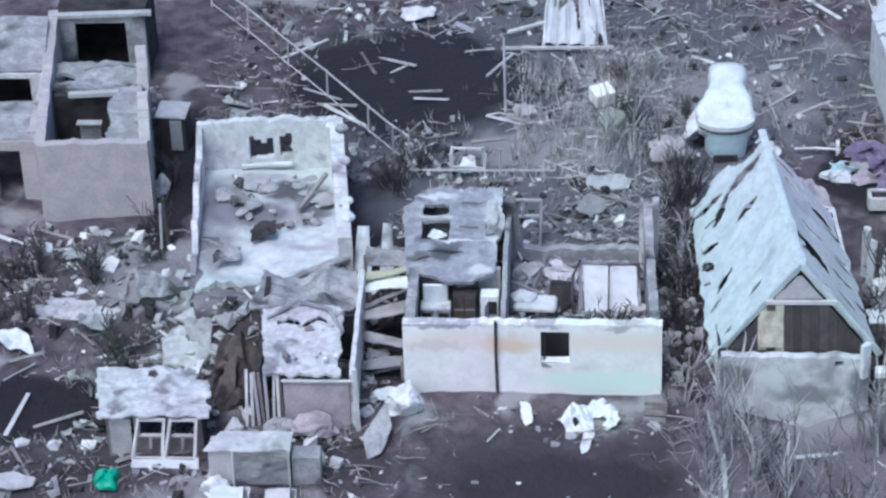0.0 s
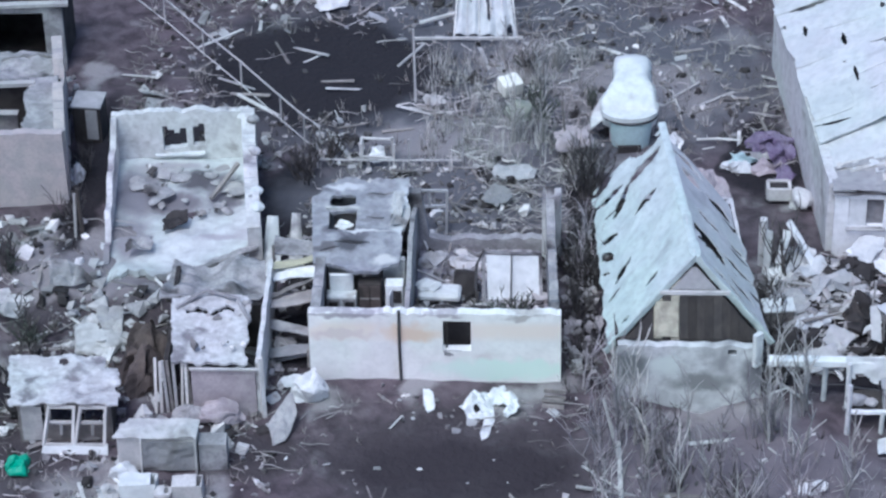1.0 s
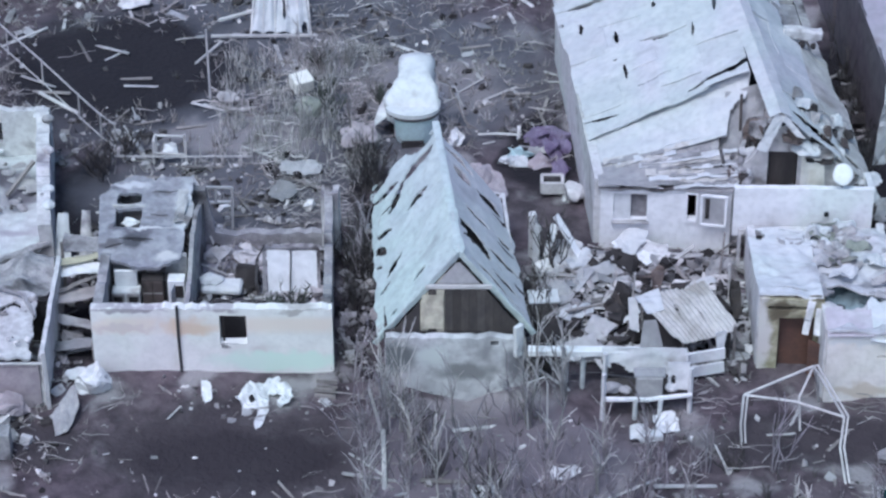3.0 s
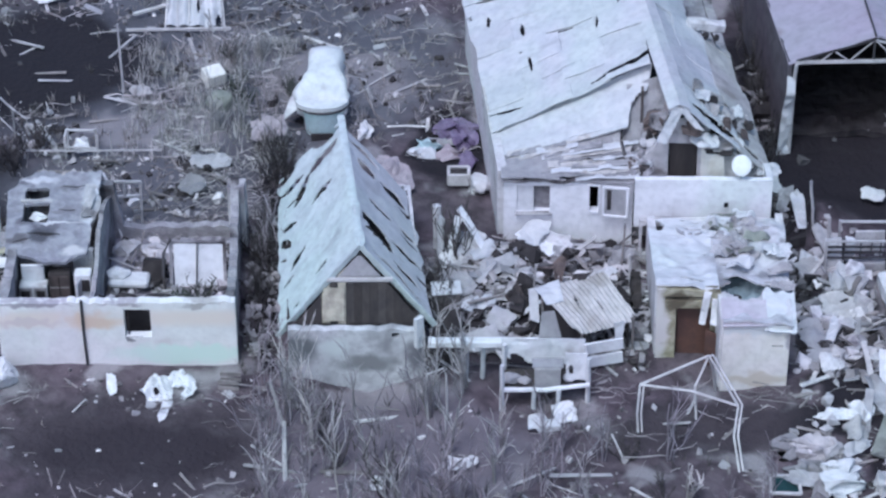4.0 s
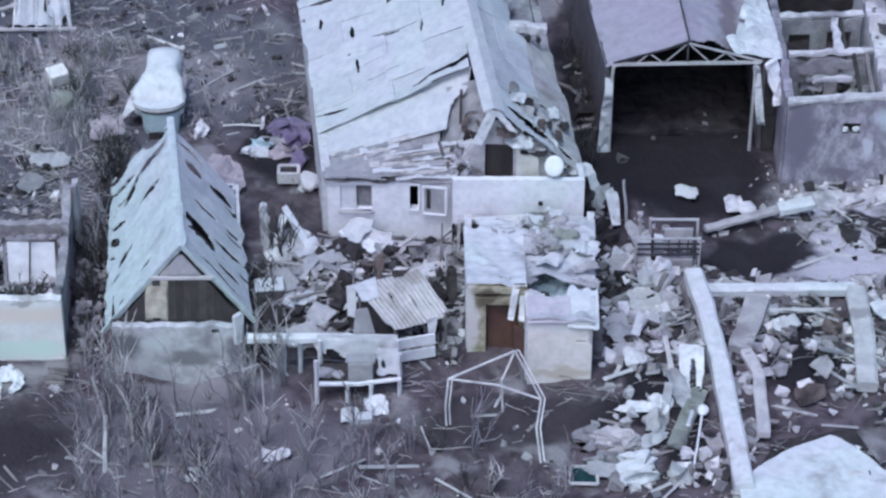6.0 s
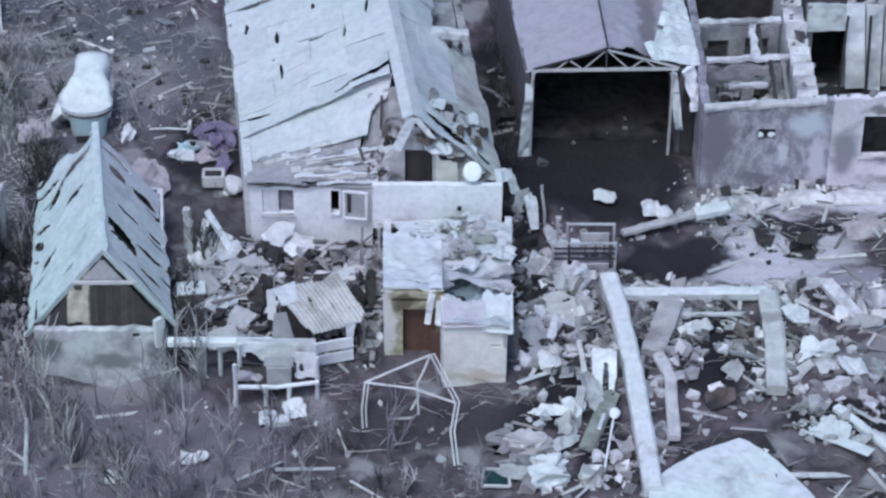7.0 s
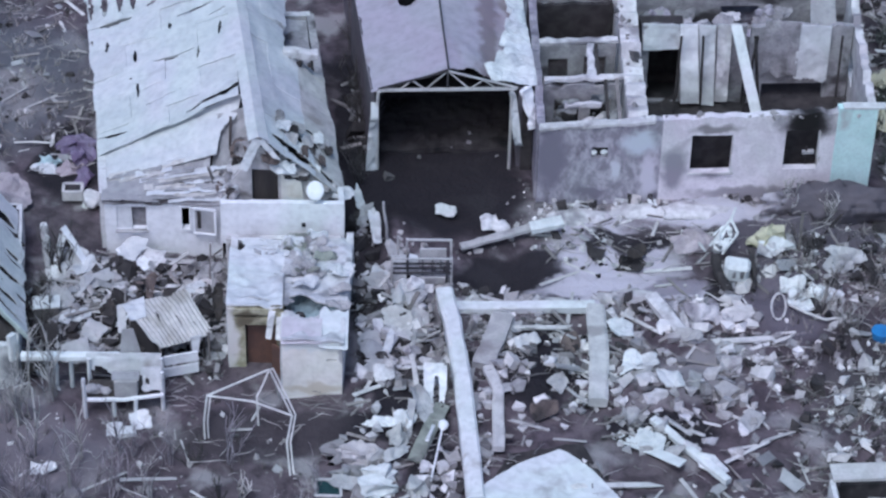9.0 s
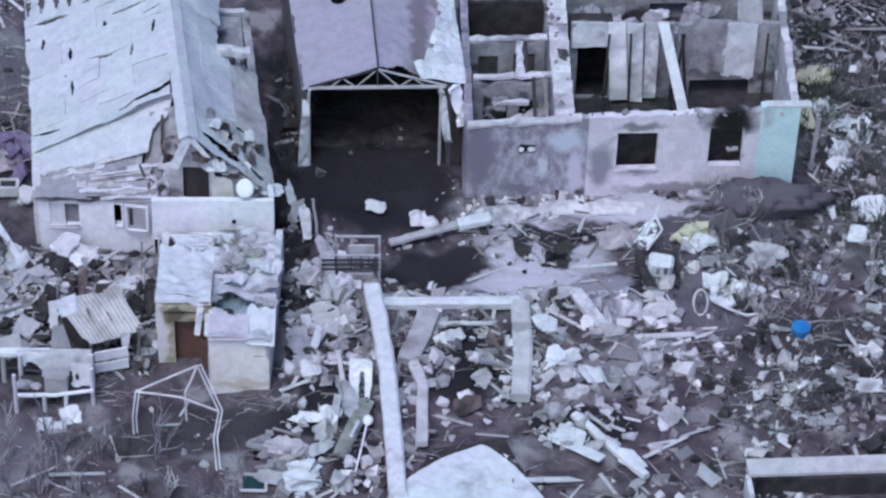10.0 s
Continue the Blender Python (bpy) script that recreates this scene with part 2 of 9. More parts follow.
GREEN_GLASS = material("dark_green_glass", (0.03, 0.07, 0.065), (0.02, 0.05, 0.05), rough=0.15)
BLOCK = material("broken_masonry", (0.68, 0.675, 0.68), (0.52, 0.515, 0.53), fine=5, stain=(0.3, 0.29, 0.31), stain_at=0.58, broad=1.2, vary=0.5)
PURPLE_CLOTH = material("purple_cloth", (0.15, 0.115, 0.20), (0.25, 0.22, 0.31), rough=0.95, speck=0.6)
PINK_SHEET = material("dusty_pink_sheet", (0.46, 0.42, 0.44), (0.36, 0.325, 0.35), rough=0.8)
WHITE_CLOTH = material("white_cloth", (0.80, 0.82, 0.825), (0.68, 0.70, 0.71), rough=0.95, fine=5)
YELLOW_BAG = material("pale_yellow_plastic", (0.55, 0.54, 0.38), (0.45, 0.44, 0.32), rough=0.5)
RUBBLE = material("mixed_rubble", (0.44, 0.43, 0.43), (0.30, 0.29, 0.295), island=0.8)
PALE_RUBBLE = material("pale_rubble", (0.78, 0.775, 0.765), (0.64, 0.635, 0.63), island=0.55)
MAUVE_STEM = material("mauve_grey_stems", (0.46, 0.43, 0.46), (0.33, 0.305, 0.33), island=0.6)
STRAW = material("dry_stems", (0.42, 0.40, 0.38), (0.32, 0.30, 0.29), island=0.55)
DARK_STEM = material("dark_stems", (0.13, 0.122, 0.12), (0.09, 0.085, 0.084), island=0.5)
MOSS = material("grey_green_scrub", (0.13, 0.15, 0.12), (0.10, 0.11, 0.10), island=0.5)


def ground_material():
    m = material("churned_soil", (0.060, 0.049, 0.057), (0.14, 0.117, 0.130), fine=2.2, speck=0.7, broad=0.42, bump=0.9, stain=(0.29, 0.28, 0.285), stain_at=0.53, bumpscale=0.12)
    nt = m.node_tree
    N, link = nt.nodes.new, nt.links.new
    bsdf = nt.nodes["Principled BSDF"]
    col = bsdf.inputs["Base Color"].links[0].from_socket
    geo = N("ShaderNodeNewGeometry")
    warp = N("ShaderNodeTexNoise")
    warp.inputs["Scale"].default_value, warp.inputs["Detail"].default_value = 0.5, 6
    link(geo.outputs["Position"], warp.inputs["Vector"])
    push = N("ShaderNodeVectorMath")
    push.operation = "MULTIPLY_ADD"
    push.inputs[1].default_value = (3.2, 3.2, 0)
    link(warp.outputs["Color"], push.inputs[0])
    link(geo.outputs["Position"], push.inputs[2])
    # burnt soil, plaster dust, painted-in shade and haze: centre x, y, half-widths, colour
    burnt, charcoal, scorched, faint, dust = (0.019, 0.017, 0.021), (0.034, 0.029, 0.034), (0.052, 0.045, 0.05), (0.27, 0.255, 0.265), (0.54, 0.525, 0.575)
    # pale patches before the gable house paint in haze
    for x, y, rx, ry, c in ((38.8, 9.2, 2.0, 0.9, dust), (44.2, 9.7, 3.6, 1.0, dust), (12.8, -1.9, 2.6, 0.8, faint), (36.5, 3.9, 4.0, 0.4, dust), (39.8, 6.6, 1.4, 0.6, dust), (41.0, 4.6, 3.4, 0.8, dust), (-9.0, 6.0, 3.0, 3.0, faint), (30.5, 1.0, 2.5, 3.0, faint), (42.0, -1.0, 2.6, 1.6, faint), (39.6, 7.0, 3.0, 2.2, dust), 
                            # burnt in alleys, rubble gaps and behind a window stands for shade
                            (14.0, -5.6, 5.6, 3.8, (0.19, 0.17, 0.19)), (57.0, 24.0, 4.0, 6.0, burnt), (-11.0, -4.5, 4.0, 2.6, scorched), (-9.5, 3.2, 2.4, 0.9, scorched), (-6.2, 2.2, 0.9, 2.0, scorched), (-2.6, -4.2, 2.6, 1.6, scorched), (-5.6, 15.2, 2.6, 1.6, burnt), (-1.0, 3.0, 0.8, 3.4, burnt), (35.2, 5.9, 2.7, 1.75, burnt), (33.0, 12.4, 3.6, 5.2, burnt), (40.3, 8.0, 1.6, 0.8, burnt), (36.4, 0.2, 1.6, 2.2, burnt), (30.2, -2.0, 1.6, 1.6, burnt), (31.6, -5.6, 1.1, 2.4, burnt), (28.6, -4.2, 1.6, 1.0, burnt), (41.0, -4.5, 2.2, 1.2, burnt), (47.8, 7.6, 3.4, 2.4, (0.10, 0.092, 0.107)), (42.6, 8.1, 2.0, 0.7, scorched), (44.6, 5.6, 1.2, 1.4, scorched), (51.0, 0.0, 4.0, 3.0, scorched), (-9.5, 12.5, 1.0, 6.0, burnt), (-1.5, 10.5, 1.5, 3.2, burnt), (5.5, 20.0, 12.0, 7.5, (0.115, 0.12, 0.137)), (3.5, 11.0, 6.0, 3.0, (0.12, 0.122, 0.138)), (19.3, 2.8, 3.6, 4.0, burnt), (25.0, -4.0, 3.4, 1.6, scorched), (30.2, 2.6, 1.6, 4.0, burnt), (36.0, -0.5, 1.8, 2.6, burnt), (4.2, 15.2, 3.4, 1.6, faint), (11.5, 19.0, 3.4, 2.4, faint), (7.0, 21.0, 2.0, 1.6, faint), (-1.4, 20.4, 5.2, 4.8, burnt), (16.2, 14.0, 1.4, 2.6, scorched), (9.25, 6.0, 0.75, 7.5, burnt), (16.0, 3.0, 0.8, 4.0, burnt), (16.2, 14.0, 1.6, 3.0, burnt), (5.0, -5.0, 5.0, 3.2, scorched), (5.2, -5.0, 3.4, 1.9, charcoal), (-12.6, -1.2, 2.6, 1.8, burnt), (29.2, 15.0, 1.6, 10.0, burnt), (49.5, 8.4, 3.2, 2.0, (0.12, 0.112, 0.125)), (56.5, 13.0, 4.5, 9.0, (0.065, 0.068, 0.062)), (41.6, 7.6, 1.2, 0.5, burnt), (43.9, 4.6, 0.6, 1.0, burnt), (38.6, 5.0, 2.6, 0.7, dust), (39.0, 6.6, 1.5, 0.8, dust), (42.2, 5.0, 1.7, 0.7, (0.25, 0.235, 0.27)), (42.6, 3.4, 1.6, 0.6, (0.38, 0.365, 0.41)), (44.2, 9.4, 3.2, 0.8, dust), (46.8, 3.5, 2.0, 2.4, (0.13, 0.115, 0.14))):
        off = N("ShaderNodeVectorMath")
        off.operation = "SUBTRACT"
        off.inputs[1].default_value = (x + 1.6, y + 1.6, 0)
        link(push.outputs[0], off.inputs[0])
        part_ = N("ShaderNodeVectorMath")
        part_.operation = "MULTIPLY"
        part_.inputs[1].default_value = (1 / rx, 1 / ry, 0)
        link(off.outputs[0], part_.inputs[0])
        size = N("ShaderNodeVectorMath")
        size.operation = "LENGTH"
        link(part_.outputs[0], size.inputs[0])
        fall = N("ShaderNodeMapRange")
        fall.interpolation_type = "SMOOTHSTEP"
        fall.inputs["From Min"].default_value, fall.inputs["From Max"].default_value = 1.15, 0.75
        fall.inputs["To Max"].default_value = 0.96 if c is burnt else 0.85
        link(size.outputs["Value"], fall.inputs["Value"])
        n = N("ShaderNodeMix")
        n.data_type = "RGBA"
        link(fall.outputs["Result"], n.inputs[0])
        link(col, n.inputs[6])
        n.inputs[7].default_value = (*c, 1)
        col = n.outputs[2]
    link(col, bsdf.inputs["Base Color"])
    return m


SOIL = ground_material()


# ---- building blocks ----
rng = random.Random(7)


def thing(name, at, label, category, group="", kind=""):
    ob = new(name)
    ob.empty_display_size = 0.3
    ob.location = at
    return tagged(ob, label, category, group, kind)


def part(name, bm, mat, parent=None, label="", smooth=False):
    """One mesh, in world places, under a thing or a part."""
    me = bpy.data.meshes.new(name)
    bmesh.ops.recalc_face_normals(bm, faces=bm.faces)
    bm.to_mesh(me)
    bm.free()
    me.materials.append(mat)
    if smooth:
        me.polygons.foreach_set("use_smooth", [True] * len(me.polygons))
    ob = new(name, me)
    if parent:
        ob.parent = parent
        base = Vector(parent.location)
        if parent.parent:
            base = Vector((0, 0, 0)) if parent.type == "MESH" else base + Vector(parent.parent.location)
        if parent.type == "MESH":
            base = Vector((0, 0, 0))
            ob.matrix_parent_inverse = Matrix.Identity(4)
        else:
            ob.matrix_parent_inverse = Matrix.Translation(-base)
    if label:
        ob["label"] = label
    return ob


def solo(name, bm, mat, label, category, group="", kind="", smooth=False):
    """A thing that is one mesh, with its origin at the middle of its base."""
    zs = [v.co.z for v in bm.verts]
    xs = [v.co.x for v in bm.verts]
    ys = [v.co.y for v in bm.verts]
    at = Vector(((min(xs) + max(xs)) / 2, (min(ys) + max(ys)) / 2, min(zs)))
    bmesh.ops.translate(bm, verts=bm.verts, vec=-at)
    ob = part(name, bm, mat, None, "", smooth)
    ob.location = at
    return tagged(ob, label, category, group, kind)


def gh(x, y):
    """Height of the ground."""
    h = 0.16 * noise.noise((x * 0.35, y * 0.35, 1.7)) + 0.07 * noise.noise((x * 1.3, y * 1.3, 4.1))
    for x0, x1, y0, y1 in HEAPS:
        inside = min(x - x0, x1 - x, y - y0, y1 - y)
        if inside > 0:
            h += min(1, inside) * (0.28 * noise.noise((x * 0.8, y * 0.8, 9.0)) + 0.12 * noise.noise((x * 2.2, y * 2.2, 5.0)) + 0.12)
    for cx, cy, r, top in MOUNDS:
        d = ((x - cx) ** 2 + (y - cy) ** 2) / (r * r)
        if d < 6:
            h += top * math.exp(-d * 1.4) * (1 + 0.5 * noise.noise((x * 0.9, y * 0.9, 2.0)))
    return h


HEAPS = ((28.6, 46.0, -14.0, 4.5), (15.4, 23.3, -0.4, 7.0), (-16.0, -5.5, 1.5, 9.5), (45.0, 61.0, -6.0, 10.5), (52.3, 62.0, 10.0, 32.0))
MOUNDS = ((13.0, -1.5, 1.9, -0.75), (34.9, 5.7, 1.7, -0.7), (31.0, 3.5, 2.0, 0.7), (30.5, 8.5, 1.4, 0.8), (29.5, -3.0, 2.6, 0.35), (35.5, 0.0, 2.5, 0.35), (41.5, -2.0, 3.0, 0.4), (17.5, 4.5, 2.2, 0.5), (20.0, 6.0, 1.6, 0.5),
          (-9.5, 5.5, 2.0, 0.7), (-6.5, 3.6, 1.6, 0.6), (-3.8, 3.0, 1.8, 0.7), (44.0, 9.8, 2.2, 0.3), (48.3, 8.6, 2.6, 0.9), (5.5, 15.5, 2.6, 0.25), (-5.2, 9.0, 2.2, 0.5))


def box(bm, c, size, rz=0.0, rx=0.0, ry=0.0, jitter=0.0, bevel=0.0):
    m = Matrix.Translation(c) @ pose(0, 0, 0, rx, ry, rz) @ Matrix.Diagonal((*size, 1))
    made = bmesh.ops.create_cube(bm, size=1.0, matrix=m)["verts"]
    if jitter:
        for v in made:
            v.co += Vector([rng.uniform(-jitter, jitter) for _ in range(3)])
    if bevel:
        bmesh.ops.bevel(bm, geom=list({e for v in made for e in v.link_edges}), offset=bevel, segments=1, affect="EDGES")
    return bm


def beam(bm, a, b, w, h=None, twist=0.0):
    a, b = Vector(a), Vector(b)
    turn = (b - a).to_track_quat("Y", "Z").to_matrix().to_4x4()
    m = Matrix.Translation((a + b) / 2) @ turn @ pose(0, 0, 0, 0, twist, 0) @ Matrix.Diagonal((w, (b - a).length, h or w, 1))
    bmesh.ops.create_cube(bm, size=1.0, matrix=m)
    return bm


def tube(bm, pts, r, n=6, taper=1.0):
    pts = [Vector(p) for p in pts]
    rings = []
    for i, p in enumerate(pts):
        way = (pts[min(i + 1, len(pts) - 1)] - pts[max(i - 1, 0)]).normalized()
        side = way.orthogonal().normalized()
        up = way.cross(side)
        rr = r * (1 + (taper - 1) * i / max(1, len(pts) - 1))
        rings.append([bm.verts.new(p + rr * (math.cos(2 * math.pi * k / n) * side + math.sin(2 * math.pi * k / n) * up)) for k in range(n)])
    for a, b in zip(rings, rings[1:]):
        for k in range(n):
            bm.faces.new((a[k], a[(k + 1) % n], b[(k + 1) % n], b[k]))
    bm.faces.new(rings[0][::-1])
    bm.faces.new(rings[-1])
    return bm


def wall(bm, a, b, h, th=0.3, openings=(), jag=0.0, profile=None, z0=-0.15, seed=0, step=0.26):
    """An upright wall from a to b, h high, with openings (from, to, sill, head) and a broken top."""
    a, b = Vector((*a[:2], 0)), Vector((*b[:2], 0))
    length = (b - a).length
    way = (b - a).normalized()
    side = Vector((-way.y, way.x, 0)) * th / 2
    us = {0.0, length}
    for o in openings:
        us |= {o[0], o[1]}
    us = sorted(us)
    cuts = [us[0]]
    for u in us[1:]:
        n = max(1, round((u - cuts[-1]) / step))
        cuts += [cuts[-1] + (u - cuts[-1]) * (k + 1) / n for k in range(n)]
    top = [(profile(u / length) if profile else h) + jag * noise.noise((u * 1.7 + seed * 9.1, seed, 0)) + 0.6 * jag * noise.noise((u * 4.3, seed, 3)) + (0.25 * jag + 0.03) * noise.noise((u * 11.0, seed, 5)) for u in cuts]
    high = max(top) + 0.01
    vs = sorted({z0, high} | {o[2] for o in openings} | {o[3] for o in openings} | {h * 0.5, h * 0.75})
    vs = [v for v in vs if z0 <= v <= high]

    def solid(i, j):
        if not (0 <= i < len(cuts) - 1 and 0 <= j < len(vs) - 1):
            return False
        u, v = (cuts[i] + cuts[i + 1]) / 2, (vs[j] + vs[j + 1]) / 2
        if vs[j] >= max(top[i], top[i + 1]) - 1e-4:
            return False
        return not any(o[0] < u < o[1] and o[2] < v < o[3] for o in openings)

    made = {}

    def vert(i, j, s):
        if (i, j, s) not in made:
            wob = 0.04 * noise.noise((cuts[i] * 1.1 + seed, vs[j], seed * 3.0))
            made[i, j, s] = bm.verts.new(a + way * cuts[i] + side * s + Vector((0, 0, min(vs[j], top[i]))) + side.normalized() * wob)
        return made[i, j, s]

    def face(*vv):
        uniq = []
        for v in vv:
            if not any((v.co - w.co).length < 1e-5 for w in uniq):
                uniq.append(v)
        if len(uniq) >= 3:
            try:
                bm.faces.new(uniq)
            except ValueError:
                pass

    for i in range(len(cuts) - 1):
        for j in range(len(vs) - 1):
            if not solid(i, j):
                continue
            for s in (1, -1):
                face(vert(i, j, s), vert(i + 1, j, s), vert(i + 1, j + 1, s), vert(i, j + 1, s))
            for di, dj, p, q in ((-1, 0, (i, j), (i, j + 1)), (1, 0, (i + 1, j), (i + 1, j + 1)), (0, -1, (i, j), (i + 1, j)), (0, 1, (i, j + 1), (i + 1, j + 1))):
                if not solid(i + di, j + dj):
                    face(vert(*p, 1), vert(*q, 1), vert(*q, -1), vert(*p, -1))
    return bm


TORN = []


def torn_sheet(bm, corners, normal, th, amp, freq, hole, seed, fine):
    """A crumpled sheet with a clean torn outline, as far out from its middle as hole(u, v) allows."""
    p00, p10, p11, p01 = corners
    spokes, rings = 40, max(4, min(9, fine // 2))
    front, rear = [], []
    for k in range(spokes):
        a = 2 * math.pi * k / spokes
        x, y = math.cos(a) / 2, math.sin(a) / 2
        reach = 0.05
        while reach < 1.42 and abs(reach * x) < 0.5 and abs(reach * y) < 0.5 and not hole(0.5 + reach * x, 0.5 + reach * y):
            reach += 0.02
        for j in range(rings + 1):
            u, v = 0.5 + reach * x * j / rings, 0.5 + reach * y * j / rings
            p = p00 * (1 - u) * (1 - v) + p10 * u * (1 - v) + p11 * u * v + p01 * (1 - u) * v
            q = p * freq + Vector((seed * 7.3, 0, seed))
            fold = abs(noise.noise(q)) * 1.6 - 0.3 + 0.35 * abs(noise.noise(q * 2.7))
            front.append(p + normal * amp * fold), rear.append(p + normal * (amp * fold - th))
    n = rings + 1
    f, r = ([[bm.verts.new(side[k * n + j]) if j or not k else None for j in range(n)] for k in range(spokes)] for side in (front, rear))
    for grid in (f, r):
        for k in range(spokes):
            m = (k + 1) % spokes
            bm.faces.new((grid[0][0], grid[k][1], grid[m][1]))
            for j in range(1, rings):
                bm.faces.new((grid[k][j], grid[k][j + 1], grid[m][j + 1], grid[m][j]))
    for k in range(spokes):
        m = (k + 1) % spokes
        bm.faces.new((f[k][-1], f[m][-1], r[m][-1], r[k][-1]))
    return bm


def sheet(bm, p00, p10, p11, p01, nu, nv, th=0.06, amp=0.03, freq=0.8, hole=None, waves=0, wave=0.03, seed=0):
    """A slab over four corners, uneven, with holes where hole(u, v) holds and waves across u."""
    p00, p10, p11, p01 = (Vector(p) for p in (p00, p10, p11, p01))
    normal = (p10 - p00).cross(p01 - p00).normalized()
    if normal.z < 0:
        normal = -normal
    if any(hole is t for t in TORN):
        return torn_sheet(bm, (p00, p10, p11, p01), normal, th, amp, freq, hole, seed, max(nu, nv))
    made = {}

    def vert(i, j, s):
        if (i, j, s) not in made:
            u, v = i / nu, j / nv
            p = p00 * (1 - u) * (1 - v) + p10 * u * (1 - v) + p11 * u * v + p01 * (1 - u) * v
            lift = amp * noise.noise(p * freq + Vector((seed * 7.3, 0, 0))) + 0.4 * amp * noise.noise(p * freq * 3.1 + Vector((0, seed, 0)))
            if waves:
                lift += wave * math.sin(2 * math.pi * waves * u)
            made[i, j, s] = bm.verts.new(p + normal * (lift - s * th))
        return made[i, j, s]

    def solid(i, j):
        return 0 <= i < nu and 0 <= j < nv and not (hole and hole((i + 0.5) / nu, (j + 0.5) / nv))

    for i in range(nu):
        for j in range(nv):
            if not solid(i, j):
                continue
            for s in (0, 1):
                bm.faces.new((vert(i, j, s), vert(i + 1, j, s), vert(i + 1, j + 1, s), vert(i, j + 1, s)))
            for di, dj, p, q in ((-1, 0, (i, j), (i, j + 1)), (1, 0, (i + 1, j), (i + 1, j + 1)), (0, -1, (i, j), (i + 1, j)), (0, 1, (i, j + 1), (i + 1, j + 1))):
                if not solid(i + di, j + dj):
                    bm.faces.new((vert(*p, 0), vert(*q, 0), vert(*q, 1), vert(*p, 1)))
    return bm


def ragged(seed, cut=0.86):
    """A hole test for sheet() that leaves a torn, irregular outline."""
    def test(u, v):
        x, y = 2 * u - 1, 2 * v - 1
        a = math.atan2(y, x)
        edge = cut + 0.26 * noise.noise((1.3 * math.cos(a) + seed * 3.1, 1.3 * math.sin(a), seed)) + 0.13 * noise.noise((4 * math.cos(a), 4 * math.sin(a) + seed, 0))
        return max(abs(x), abs(y)) * 0.6 + math.hypot(x, y) * 0.4 > edge
    TORN.append(test)
    return test


def rough_beam(bm, pts, w, h, n=7, jitter=0.05, seed=0):
    """A worn beam with uneven faces along a line of points."""
    pts = [Vector(p) for p in pts]
    line = []
    for a, b in zip(pts, pts[1:]):
        line += [a.lerp(b, k / n) for k in range(n)]
    line.append(pts[-1])
    rings = []
    for i, p in enumerate(line):
        way = (line[min(i + 1, len(line) - 1)] - line[max(i - 1, 0)]).normalized()
        side = way.cross(Vector((0, 0, 1))).normalized()
        up = side.cross(way)
        ring = []
        for u, v in ((-0.5, -0.35), (-0.5, 0.35), (-0.35, 0.5), (0.35, 0.5), (0.5, 0.35), (0.5, -0.35), (0.35, -0.5), (-0.35, -0.5)):
            q = p + side * u * w + up * v * h
            ring.append(bm.verts.new(q + Vector((noise.noise(q * 2.3), noise.noise(q * 2.3 + Vector((9, 0, seed))), noise.noise(q * 2.9))) * jitter))
        rings.append(ring)
    for a, b in zip(rings, rings[1:]):
        for k in range(8):
            bm.faces.new((a[k], a[(k + 1) % 8], b[(k + 1) % 8], b[k]))
    bm.faces.new(rings[0]), bm.faces.new(rings[-1])
    return bm


def slots(items):
    """Holes for sheet(): slender tilted ellipses of (u, v, half-width, half-length, degrees)."""
    def test(u, v):
        for cu, cv, w, l, deg in items:
            du, dv = u - cu, v - cv
            c, s = math.cos(radians(deg)), math.sin(radians(deg))
            x, y = du * c + dv * s, -du * s + dv * c
            if (x / w) ** 2 + (y / l) ** 2 < 1:
                return True
        return False
    return test


def gashes(corners, items, also=None):
    """Holes for sheet() over the same corners: tapering tears along (x0, y0, x1, y1, half-width) in plan, with frayed edges."""
    p00, p10, p11, p01 = (Vector(p) for p in corners)

    def test(u, v):
        p = p00 * (1 - u) * (1 - v) + p10 * u * (1 - v) + p11 * u * v + p01 * (1 - u) * v
        for x0, y0, x1, y1, w in items:
            dx, dy = x1 - x0, y1 - y0
            k = max(0.0, min(1.0, ((p.x - x0) * dx + (p.y - y0) * dy) / (dx * dx + dy * dy)))
            d = math.hypot(p.x - x0 - k * dx, p.y - y0 - k * dy)
            if d < w * (0.35 + 2.6 * k * (1 - k)) * (1 + 0.5 * noise.noise((p.x * 5, p.y * 5, 3))):
                return True
        return bool(also and also(u, v, p))
    return test


def crumple(bm, c, r, seed=0, n=4, depth=0.4):
    """A crumpled heap of cloth or film: a flattened ball pushed about, with a few sharp folds."""
    c, far = Vector(c), Vector((seed * 3.7, seed, 0))
    for v in bmesh.ops.create_icosphere(bm, subdivisions=n, radius=1.0)["verts"]:
        q = v.co * 1.1 + far
        push = Vector((noise.noise(q), noise.noise(q + Vector((7, 0, 0))), noise.noise(q + Vector((0, 7, 0))))) * depth * 1.6
        fold = 1 - depth * (abs(noise.noise(q * 1.3)) + 0.6 * abs(noise.noise(q * 3.1)))
        p = Vector((v.co.x, v.co.y, max(-0.25, v.co.z))) * fold + push
        v.co = c + Vector((p.x * r[0], p.y * r[1], max(-0.2, p.z) * r[2]))
    return bm


def lump(bm, c, r, flat=0.7, n=2, rough=0.35, seed=0):
    m = Matrix.Translation(c) @ Matrix.Diagonal((r, r, r * flat, 1)) if isinstance(r, (int, float)) else Matrix.Translation(c) @ Matrix.Diagonal((*r, 1))
    for v in bmesh.ops.create_icosphere(bm, subdivisions=n, radius=1.0, matrix=m)["verts"]:
        d = v.co - Vector(c)
        v.co = Vector(c) + d * (1 + rough * noise.noise(v.co * 1.8 + Vector((seed, seed, 0))) + 0.5 * rough * noise.noise(v.co * 5 + Vector((0, seed, 0))))
    return bm


